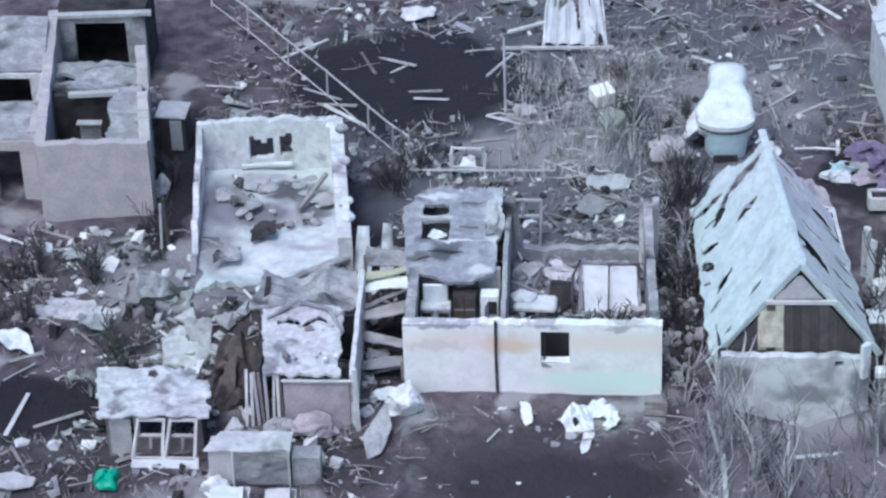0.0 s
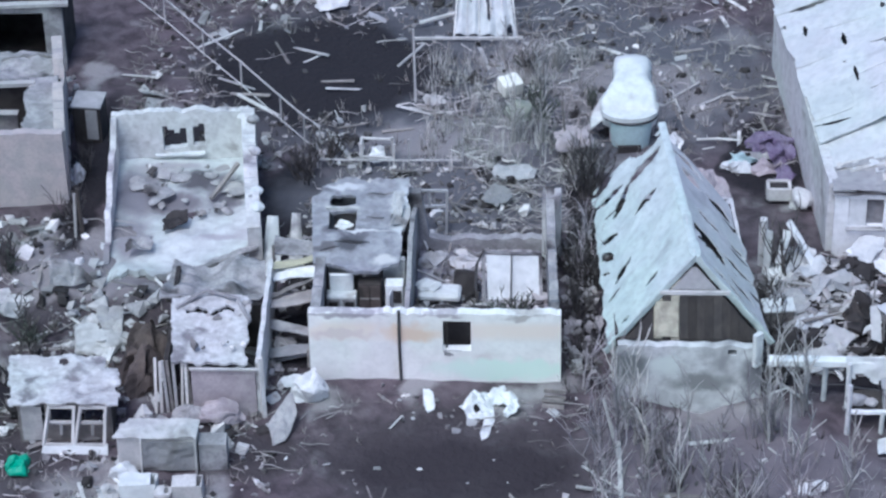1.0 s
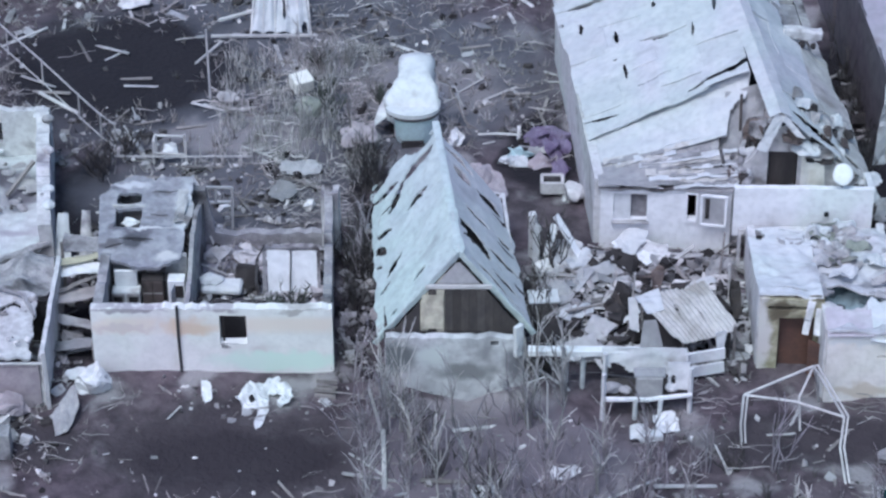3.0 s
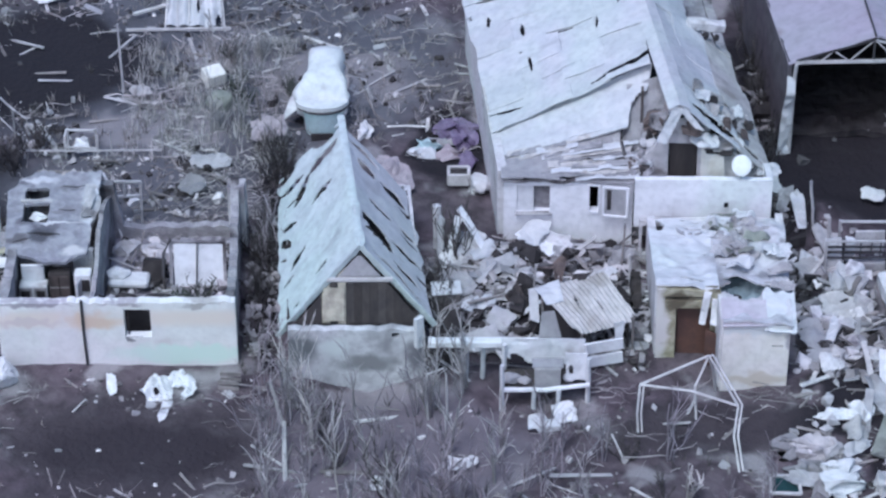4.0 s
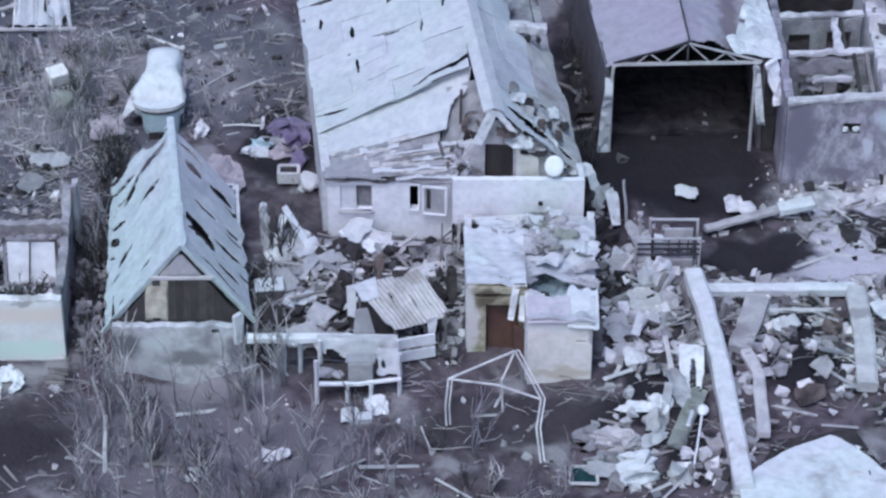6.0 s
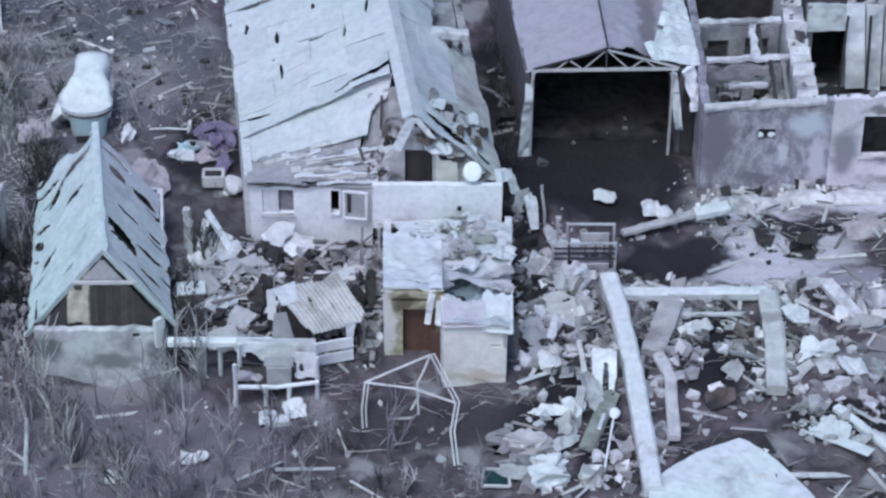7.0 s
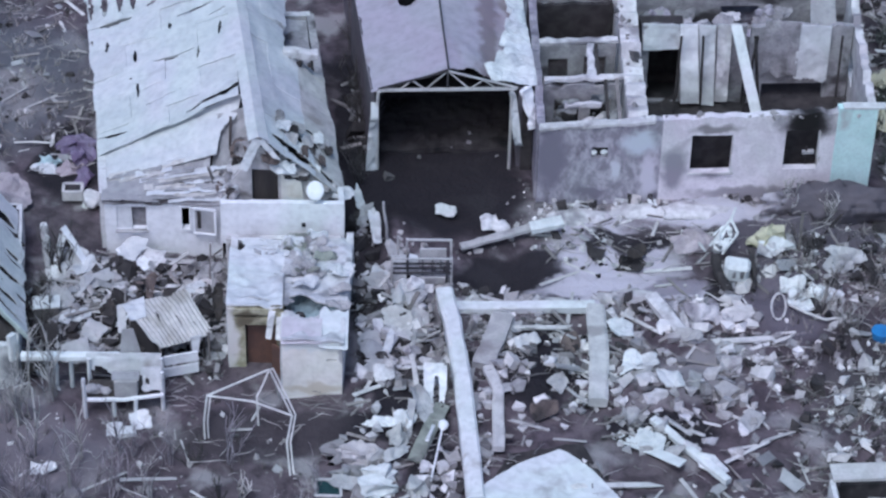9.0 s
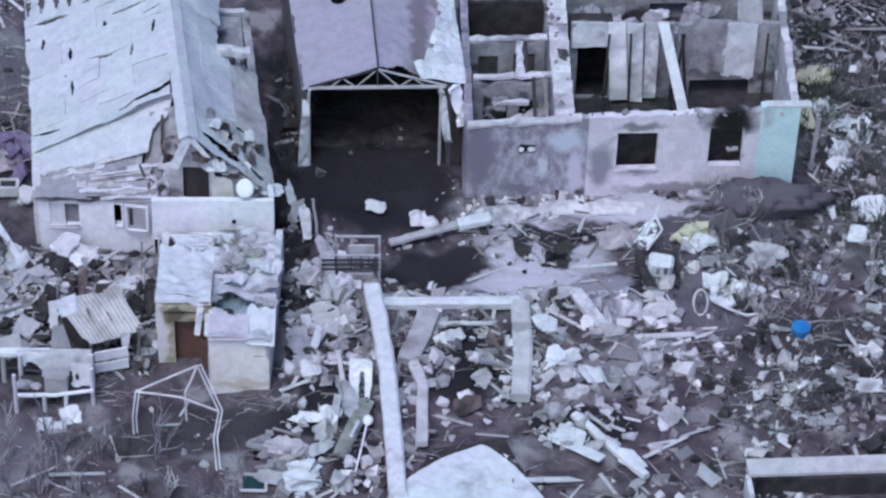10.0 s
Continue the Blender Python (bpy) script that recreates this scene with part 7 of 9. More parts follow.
# cloth, a window and boards heaped beside the long beam
barrow_sheet("torn_cloth", [(31.35, -2.9, 0.15), (32.25, -2.9, 0.15), (32.3, -1.6, 1.55), (31.35, -1.6, 1.6)], WHITE_CLOTH, "white torn cloth hanging in strips over a rail", "cloth", 40, 30, 0.03, 0.18, 65, 0, lambda u, v: v < 0.72 and noise.noise((u * 4.5, v * 1.2, 6)) > 0.05 + 0.4 * v, 1.2)
solo("cloth_rail", tube(B(), [(31.3, -1.6, 1.55), (32.35, -1.6, 1.5), (32.4, -1.55, -0.1)], 0.05, 6), GREY_WOOD, "grey timber rail under a hanging cloth", "rail")
debris("board", [(30.9, -6.0, 0.35), (31.5, -4.4, 0.5), (32.1, -2.95, 0.55)], 0.62, 0.06, MOSSY, "olive-grey board lying on rubble", "board")
rd = thing("white_rod", (31.8, -5.5, 0), "thin white rod with a knob lying on rubble", "rod")
part("rod", tube(B(), [(32.12, -3.9, 0.6), (31.8, -5.6, 0.45), (31.5, -7.1, 0.35)], 0.045, 6), WHITE_PAINT, rd)
part("knob", lump(B(), (32.08, -4.2, 0.58), (0.2, 0.24, 0.16), n=2, rough=0.4, seed=8), WHITE_PAINT, rd)
for k, (x, y, rx, ry, rz, m_) in enumerate(((27.9, -5.3, 0.75, 0.5, 0.5, OLD_SLATE), (28.8, -5.6, 0.9, 0.45, 0.55, PALE_CONCRETE), (28.4, -6.4, 0.8, 0.4, 0.45, OLD_SLATE), (29.5, -6.7, 0.7, 0.5, 0.5, WHITEWASH), (29.4, -7.6, 0.8, 0.5, 0.4, WHITEWASH), (30.3, -4.6, 0.4, 0.6, 0.4, PALE_CONCRETE), (30.6, -3.6, 0.4, 0.45, 0.4, WHITE_CLOTH), (30.9, -7.4, 0.5, 0.6, 0.4, PALE_CONCRETE), (29.8, -3.9, 0.7, 0.25, 0.3, WHITE_CLOTH), (30.0, -0.8, 0.5, 0.5, 0.5, PALE_CONCRETE))):
    solo("crumpled_cloth", crumple(B(), (x, y, gh(x, y) + 0.1), (rx, ry, rz * 1.1), seed=k + 20, depth=0.5), m_, ("white" if m_ in (WHITE_CLOTH, WHITEWASH) else "grey dusty") + " crumpled cloth heaped on rubble", "cloth", "crumpled cloths")
wf = thing("broken_window", (27.6, -7.4, 0), "pale broken window with dark green glass lying on soil", "window")
for s_, e_ in (((27.05, -7.75, 0.25), (28.05, -7.8, 0.25)), ((27.1, -6.95, 0.35), (28.0, -7.0, 0.35)), ((27.05, -7.75, 0.25), (27.1, -6.95, 0.35)), ((28.05, -7.8, 0.25), (28.0, -7.0, 0.35))):
    part("bar", beam(B(), s_, e_, 0.1, 0.08), WHITE_WOOD, wf)
part("pane", sheet(B(), (27.08, -7.73, 0.22), (28.03, -7.78, 0.22), (27.98, -7.02, 0.31), (27.12, -6.98, 0.31), 2, 2, 0.02, 0.0), GREEN_GLASS, wf, "dark green glass")
w = thing("low_roof", (50, -8.5, 0), "low outbuilding with a pale wooden eave over a dark opening", "outbuilding")
part("eave", beam(B(), (46.9, -7.6, 1.05), (55.5, -7.4, 1.15), 0.9, 0.14), WHITE_WOOD, w)
# black wall painted in for the dark below the eave
part("front", wall(B(), (47.2, -8.1), (55.5, -7.9), 1.0, 0.2, [], 0.02, seed=99), CHAR_SHADE, w)
part("side", wall(B(), (46.9, -9.5), (46.9, -7.9), 1.0, 0.2, [], 0.02, seed=100), PLASTER, w)

# the burnt machine beside the crater
eng = thing("metal_cage", (31.8, 5.2, 0), "burnt metal cage with thin bars standing by the crater", "cage")
part("panel", sheet(B(), (30.15, 4.8, 0.1), (30.85, 4.8, 0.1), (30.8, 5.0, 1.7), (30.2, 5.1, 1.6), 6, 10, 0.05, 0.2, 1.5, seed=201), WHITEWASH, eng, "white bent panel")
for x, y_, m_ in ((30.2, 4.75, PALE_METAL), (30.85, 4.9, DARK_METAL), (32.7, 4.8, PALE_METAL), (30.9, 6.1, PALE_METAL), (32.75, 6.0, PALE_METAL), (32.5, 4.8, DARK_METAL)):
    part("upright", beam(B(), (x, y_, -0.15), (x + rng.uniform(-0.06, 0.06), y_, 1.75), 0.1, 0.1), m_, eng)
for z in (0.95, 1.2, 1.45, 1.7):
    part("bar", beam(B(), (30.2, 4.8, z), (32.7, 4.74, z + 0.03), 0.07, 0.07), DARK_METAL if z < 1.6 else PALE_METAL, eng)
for x in (31.5, 31.9, 32.25):
    part("bar", beam(B(), (x, 4.82, 0.85), (x, 4.8, 1.72), 0.05, 0.05), DARK_METAL, eng)
part("tray", box(B(), (31.95, 4.95, 0.35), (1.3, 0.4, 0.75), bevel=0.03), CONCRETE, eng)
part("panel", box(B(), (31.95, 5.6, 1.15), (1.1, 0.08, 0.9)), PALE_METAL, eng)
part("panel", box(B(), (32.2, 4.92, 1.2), (0.3, 0.06, 0.4), jitter=0.03), WHITEWASH, eng)
part("panel", box(B(), (31.12, 5.1, 1.15), (0.4, 0.3, 0.9), jitter=0.05), WHITEWASH, eng)
part("top_rail", beam(B(), (30.85, 6.05, 1.72), (32.75, 5.98, 1.74), 0.08, 0.08), PALE_METAL, eng)

# broken chair, bags, tubs
st = thing("broken_chair", (44.4, 6.0, 0), "white chair frame tangled with cloth on a pale block", "chair")
for s_, e_ in (((43.8, 7.0, 0.5), (44.7, 7.6, 1.5)), ((44.7, 7.6, 1.5), (44.95, 7.0, 1.2)), ((44.95, 7.0, 1.2), (44.3, 6.6, 0.4)), ((44.65, 7.5, 1.4), (44.9, 7.9, 1.9)), ((43.6, 6.8, 0.4), (43.3, 6.9, 0.8))):
    part("rail", tube(B(), [s_, e_], 0.06, 7), WHITEWASH, st)
part("cover", sheet(B(), (43.75, 6.75, 0.5), (44.7, 6.6, 0.45), (44.85, 7.6, 1.35), (43.9, 7.4, 1.2), 40, 34, 0.04, 0.3, 1.8, lambda u, v: noise.noise((u * 4.2, v * 4.2, 3.1)) > 0.14 or math.hypot(u - 0.5, v - 0.5) > 0.46 + 0.12 * noise.noise((u * 4, v * 4, 2)), seed=28), WHITE_CLOTH, st, "torn white cover")
block = part("block", box(B(), (44.75, 5.35, 0.6), (1.05, 0.8, 0.95), rz=-8, rx=12, bevel=0.14, jitter=0.07), WHITEWASH, st, "pale upholstered block")
for x in (44.6, 44.95):
    part("slot", box(B(), (x, 4.93, 0.62), (0.14, 0.08, 0.42), rz=-8, rx=12, jitter=0.03), SOOTY, block)
part("leg", rough_beam(B(), [(43.85, 5.9, 0.9), (44.0, 5.2, 0.5), (44.35, 4.3, 0.2)], 0.4, 0.35, 6, 0.1), CHAR_SHADE, st, "charred leg")
part("leg", rough_beam(B(), [(45.45, 6.3, 0.9), (45.5, 5.2, 0.4), (45.4, 4.4, 0.2)], 0.22, 0.25, 6, 0.08), CHAR_SHADE, st, "charred leg")
solo("sack", crumple(B(), (46.35, 7.3, gh(46.35, 7.3) + 0.1), (0.75, 0.55, 0.7), seed=11), YELLOW_BAG, "pale yellow plastic sack on rubble", "sack")
solo("soil_mound", lump(B(), (49.2, 9.2, gh(49.2, 9.2)), (2.9, 0.9, 0.9), n=4, rough=0.5, seed=3), SOIL, "low mound of dark soil before the long house", "mound", smooth=True)
solo("dusty_rag", crumple(B(), (43.2, 7.6, gh(43.2, 7.6) + 0.05), (0.95, 0.6, 0.7), seed=191), PINK_SHEET, "mauve dusty rag crumpled on rubble", "rag")
solo("burnt_scrap", crumple(B(), (40.35, 6.2, gh(40.35, 6.2) + 0.05), (0.75, 0.35, 0.45), seed=192, depth=0.6), CHAR_SHADE, "black burnt scrap lying on pale dust", "scrap")
solo("metal_hoop", tube(B(), [(46.2 + 0.3 * math.sin(k * math.pi / 9), 2.75 + 0.25 * math.cos(k * math.pi / 9), gh(46.2, 2.8) + 0.5 + 0.5 * math.cos(k * math.pi / 9)) for k in range(19)], 0.05, 6), PALE_METAL, "pale bent hoop standing in debris", "hoop")
bucket((50.3, 1.4, gh(50.3, 1.4)), BLUE_PLASTIC, "blue plastic tub standing on soil", 0.4, 0.5)
solo("sack", lump(B(), (6.75, 16.6, 0.4), (0.6, 0.5, 0.45), seed=23, n=3), MOSSY, "olive-grey sack lying on scrub", "sack", smooth=True)
solo("crate", box(B(), (6.35, 18.5, 0.4 + gh(6.3, 18.5)), (0.85, 0.75, 0.6), rz=28, rx=10, bevel=0.04), CREAM_PLAIN, "yellowish white plastic crate tipped on scrub", "crate")
for k, (x, y, rx, ry, rz, m_, n_, l_) in enumerate(((16.25, 14.9, 0.75, 0.5, 0.4, PURPLE_CLOTH, "tarpaulin", "crumpled purple tarpaulin beside the wall"), (16.75, 14.0, 0.4, 0.55, 0.5, PURPLE_CLOTH, "tarpaulin", "crumpled purple cloth lying on soil"), (16.45, 13.2, 0.5, 0.35, 0.35, PINK_SHEET, "tarpaulin", "small lilac rag lying on soil"), (16.85, 12.7, 0.3, 0.5, 0.3, PURPLE_CLOTH, "tarpaulin", "small purple rag lying on soil"),
                                                    (15.25, 13.75, 0.5, 0.32, 0.35, TEAL, "plastic_bag", "pale teal plastic bag lying on soil"), (15.0, 13.3, 0.4, 0.25, 0.25, PALE_PANEL, "plastic_bag", "white plastic bag lying on soil"), (12.7, 14.7, 0.26, 0.45, 0.4, WHITE_CLOTH, "plastic_bag", "white plastic bag beside the oven"), (17.3, 10.9, 0.35, 0.5, 0.4, PLASTER, "plastic_bag", "white bag beside the wooden crate"))):
    solo(n_, crumple(B(), (x, y, gh(x, y) + 0.05), (rx * 1.25, ry * 1.25, rz * 1.2), seed=k + 3, depth=0.55), m_, l_, "bag" if "bag" in n_ else n_)
bn = thing("wooden_crate", (16.5, 11.1, 0), "open white wooden crate with a dark inside", "crate")
for s, e in (((16.1, 10.8, 0.45), (16.9, 10.8, 0.45)), ((16.1, 11.4, 0.45), (16.9, 11.4, 0.45)), ((16.1, 10.8, 0.45), (16.1, 11.4, 0.45)), ((16.9, 10.8, 0.45), (16.9, 11.4, 0.45))):
    part("side", beam(B(), s, e, 0.12, 0.5), WHITE_WOOD, bn)
# added black block paints the shade inside the crate
part("lining", box(B(), (16.5, 11.1, 0.38), (0.72, 0.52, 0.5)), CHAR_SHADE, bn, "black block painted in for the dark inside")
solo("bag", lump(B(), (17.35, 10.7, 0.4), (0.4, 0.5, 0.35), rough=0.4, seed=17, n=3), PLASTER, "white bag beside the wooden crate", "bag")
barrow_sheet("pink_sheet", flat(8.9, 14.2, 2.0, 1.5, 10, 0.5, 0.4), PINK_SHEET, "torn dusty pink sheet draped over debris", "sheet", 24, 20, 0.04, 0.45, 31, 0, ragged(31, 0.75))
barrow_sheet("pink_sheet", flat(13.9, 11.0, 1.7, 2.4, 25, 0.25, 0.6), PINK_SHEET, "dusty pink sheet hanging beside the roof", "sheet", 24, 20, 0.04, 0.4, 32, 0, ragged(32, 0.8))


# ---- things inside the roofless rooms ----
def mattress(at, size, rz, mat, label):
    bm = box(B(), (at[0], at[1], at[2] + size[2] / 2), size, rz=rz, bevel=min(size) * 0.3)
    solo("mattress", bm, mat, label, "mattress")


mattress((4.15, 4.15, 0.45), (1.5, 0.8, 0.3), -3, WHITE_CLOTH, "white sagging mattress among rubble")
solo("white_rag", crumple(B(), (3.75, 4.25, 0.8), (0.42, 0.32, 0.22), seed=151, n=3), WHITE_CLOTH, "white rag crumpled on the mattress", "rag")
solo("burnt_board", box(B(), (5.05, 4.7, 0.62), (0.8, 0.5, 0.9), rz=-8, rx=-25, bevel=0.03, jitter=0.05), CHAR_SHADE, "black board leaning beside the mattress", "board")
bed = thing("window_leaf", (6.7, 4.6, 0), "large white window leaf with dark bars leaning in rubble", "window")
part("panel", sheet(B(), (5.85, 4.15, 0.3), (7.68, 4.17, 0.3), (7.62, 5.0, 1.62), (5.78, 5.05, 1.6), 16, 16, 0.05, 0.08, 1.2, seed=41), PALE_PANEL, bed, "dusty white panel")
for s_, e_, w_ in (((5.7, 4.12, 0.25), (7.74, 4.14, 0.25), 0.09), ((5.72, 4.12, 0.2), (5.68, 5.04, 1.68), 0.12), ((7.74, 4.14, 0.2), (7.7, 5.0, 1.68), 0.1), ((5.6, 5.06, 1.7), (7.74, 5.02, 1.66), 0.08)):
    part("frame_bar", beam(B(), s_, e_, w_, 0.09), SOOTY, bed, "sooty frame bar")
part("mullion", beam(B(), (6.66, 4.12, 0.4), (6.68, 4.98, 1.66), 0.04, 0.09), DARK_METAL, bed)
# made-up tube in place of a curved shadow beside the leaf
solo("bent_pipe", tube(B(), [(5.5, 4.0, 0.2), (5.42, 4.2, 0.8), (5.45, 4.6, 1.5), (5.7, 5.0, 1.85)], 0.06, 7), DARK_METAL, "dark tube put in as the curved shadow beside the leaf", "pipe")
wd = thing("dresser", (0.8, 2.8, 0), "pale dusty dresser with an arched top", "dresser")
part("body", box(B(), (0.8, 2.8, 0.75), (1.05, 0.5, 1.5), bevel=0.04), WHITEWASH, wd)
part("mirror_frame", box(B(), (0.8, 2.95, 1.85), (0.85, 0.1, 0.75), bevel=0.04), WHITE_PAINT, wd)
for x in (0.52, 1.08):
    leaf = part("door", box(B(), (x, 2.53, 1.0), (0.48, 0.04, 0.85), bevel=0.01), CONCRETE, wd)
    # black plate paints the dark inside the door frame
    part("inset", box(B(), (x, 2.5, 1.05), (0.32, 0.03, 0.55)), CHAR_SHADE, leaf)
cb = thing("cupboard", (1.8, 2.8, 0), "dark wooden cupboard with two doors", "cupboard")
part("body", box(B(), (1.8, 2.85, 1.0), (0.8, 0.5, 2.0), bevel=0.02), DARK_WOOD, cb)
for x in (1.61, 1.99):
    leaf = part("door", box(B(), (x, 2.57, 1.05), (0.35, 0.04, 1.8), bevel=0.008), BROWN_SCRAP, cb)
    part("rail", box(B(), (x, 2.54, 1.45), (0.33, 0.02, 0.06)), GREY_WOOD, leaf)
cb = thing("cabinet", (2.65, 2.8, 0), "white kitchen cabinet standing open", "cabinet")
part("body", box(B(), (2.65, 2.85, 0.98), (0.62, 0.5, 1.95), bevel=0.02), WHITE_PAINT, cb)
leaf = part("door", box(B(), (2.55, 2.4, 1.1), (0.04, 0.45, 1.5), rz=-15, bevel=0.008), WHITEWASH, cb)
# black plate in place of the cabinet's shaded inside
part("opening", box(B(), (2.75, 2.58, 1.5), (0.3, 0.03, 0.5)), CHAR_SHADE, cb)
fr = thing("steel_rack", (3.6, 8.7, 0), "white steel frame standing behind the roofless room", "rack")
for s, e_ in (((2.98, 8.7, 0), (3.0, 8.7, 1.95)), ((4.2, 8.7, 0), (4.25, 8.7, 1.9)), ((2.98, 8.7, 1.92), (4.25, 8.7, 1.9)), ((2.98, 8.7, 1.2), (4.22, 8.7, 1.25)), ((3.0, 8.7, 1.9), (2.7, 9.6, 1.7)), ((2.7, 9.6, 0), (2.7, 9.6, 1.7)), ((3.6, 8.7, 1.25), (3.62, 8.7, 1.9))):
    part("bar", beam(B(), s, e_, 0.09, 0.09), PALE_METAL, fr)
barrow_sheet("tarpaulin", flat(6.0, 10.6, 1.3, 1.2, -40, 0.2, 0.3), OLD_SLATE, "white torn tarpaulin lying behind the wall", "tarpaulin", 24, 24, 0.03, 0.25, 42, 0, ragged(42, 0.8))
for k, (x, y, rx, ry, rz, m_) in enumerate(((53.6, 16.9, 0.45, 0.5, 0.5, WHITE_CLOTH), (54.2, 15.4, 0.6, 0.35, 0.4, WHITE_CLOTH), (55.0, 15.5, 0.5, 0.35, 0.4, WHITE_CLOTH), (53.7, 13.7, 0.5, 0.5, 0.5, PALE_PANEL), (53.4, 19.2, 0.8, 0.5, 0.5, YELLOW_BAG), (55.4, 9.4, 1.3, 0.6, 0.5, WHITE_CLOTH), (46.6, 7.0, 0.6, 0.35, 0.4, WHITEWASH), (48.2, 4.1, 0.7, 0.4, 0.45, WHITE_CLOTH))):
    solo("plastic_bag", crumple(B(), (x, y, gh(x, y) + 0.08), (rx * 1.25, ry * 1.25, rz * 1.25), seed=k + 60), m_, ("pale yellow" if m_ is YELLOW_BAG else "white") + " crumpled plastic bag lying in scrub", "bag", "plastic bags")
solo("car_tyre", tube(B(), [(50.6 + 0.3 * math.cos(k * math.pi / 8), 6.8 + 0.3 * math.sin(k * math.pi / 8), gh(50.6, 6.8) + 0.12) for k in range(17)], 0.09, 8), CHAR_SHADE, "black tyre lying on debris", "tyre")
solo("curved_rail", tube(B(), [(46.7, 3.0, gh(46.7, 3.0) + 0.35), (47.3, 2.65, gh(47.3, 2.65) + 0.3), (48.1, 2.35, gh(48.1, 2.35) + 0.3), (49.0, 2.25, gh(49, 2.25) + 0.35)], 0.06, 7), PALE_METAL, "pale bent rail lying on soil", "rail")
# white cloth on the soil before the cream wall
barrow_sheet("white_cloth", flat(6.2, -1.8, 2.4, 1.6, 8, 0.1, 0.25), WHITE_CLOTH, "torn white cloth lying in strips on the soil", "cloth", 70, 50, 0.03, 0.35, 43, 0, lambda u, v: noise.noise((u * 4.5, v * 3.5, 8.2)) > 0.24 or math.hypot(u - 0.5, v - 0.5) > 0.42 + 0.16 * noise.noise((u * 5, v * 5, 1)), 1.8)
barrow_sheet("white_cloth", flat(6.0, -2.9, 0.35, 1.3, -12, 0.1), WHITE_CLOTH, "twisted end of white cloth on the soil", "cloth", 10, 20, 0.03, 0.25, 44, 0, ragged(44, 0.85))
solo("white_sack", crumple(B(), (0.0, -1.05, gh(0, -1.05) + 0.12), (0.62, 0.62, 0.85), seed=45), WHITE_CLOTH, "bulging white sack by the cream house", "sack")
barrow_sheet("white_cloth", flat(-0.7, -0.75, 0.9, 0.5, 10, 0.15, 0.3), WHITE_CLOTH, "white cloth spilling beside the sack", "cloth", 16, 12, 0.05, 0.3, 46, 0, ragged(46, 0.8))
barrow_sheet("white_cloth", flat(4.0, -1.6, 0.4, 0.9, 8, 0.1, 0.3), WHITE_CLOTH, "narrow white cloth lying on the soil", "cloth", 10, 16, 0.03, 0.2, 47, 0, ragged(47, 0.9))
bk = thing("wooden_crate", (8.2, -1.5, 0), "small weathered wooden crate by the wall", "crate")
for z in (0.12, 0.38):
    part("slat", box(B(), (8.2, -1.75, z), (0.75, 0.06, 0.16), rz=-6), GREY_WOOD, bk)
    part("slat", box(B(), (8.25, -1.25, z), (0.75, 0.06, 0.16), rz=-6), GREY_WOOD, bk)
part("bottom", box(B(), (8.22, -1.5, 0.08), (0.7, 0.5, 0.05), rz=-6), DARK_WOOD, bk)

# big pale panels and boards heaped between the houses
for k, (x, y, w_, d_, rz, z, t_, m_) in enumerate(((16.9, 6.3, 1.5, 0.7, -35, 0.5, 0.6, PLASTER), (16.4, 5.7, 1.6, 0.8, 5, 0.35, 0.4, PLASTER), (17.5, 5.6, 1.3, 0.9, 20, 0.3, 0.3, SLATE), (19.3, 6.5, 1.3, 1.5, -25, 0.5, 0.7, SLATE), (20.0, 6.2, 1.8, 1.0, -15, 0.4, 0.5, PLASTER),
                                                  (20.6, 5.6, 1.2, 0.8, 10, 0.3, 0.2, OLD_SLATE), (18.1, 4.6, 1.5, 0.6, 30, 0.4, 0.3, OLD_SLATE), (16.0, 4.2, 1.0, 0.9, 5, 0.7, 0.2, OLD_SLATE), (17.2, 2.6, 1.6, 0.5, 25, 0.3, 0.3, SLATE), (18.0, 1.8, 1.1, 0.8, -30, 0.25, 0.4, OLD_SLATE),
                                                  (22.0, 4.6, 1.2, 0.5, 35, 0.3, 0.3, SLATE), (16.2, 1.6, 0.9, 0.9, 0, 0.3, 0.5, CHAR_SHADE), (17.6, 0.6, 1.3, 0.9, 12, 0.3, 0.2, OLD_SLATE), (21.5, 3.4, 1.1, 0.5, -40, 0.2, 0.4, SLATE))):
    barrow_sheet("scrap_sheet", flat(x, y, w_, d_, rz, z * 0.35, t_), m_, "broken pale sheet heaped on debris between houses", "scrap", 14, 12, 0.05, 0.22, 60 + k, 0, ragged(k))["group"] = "scrap sheets"
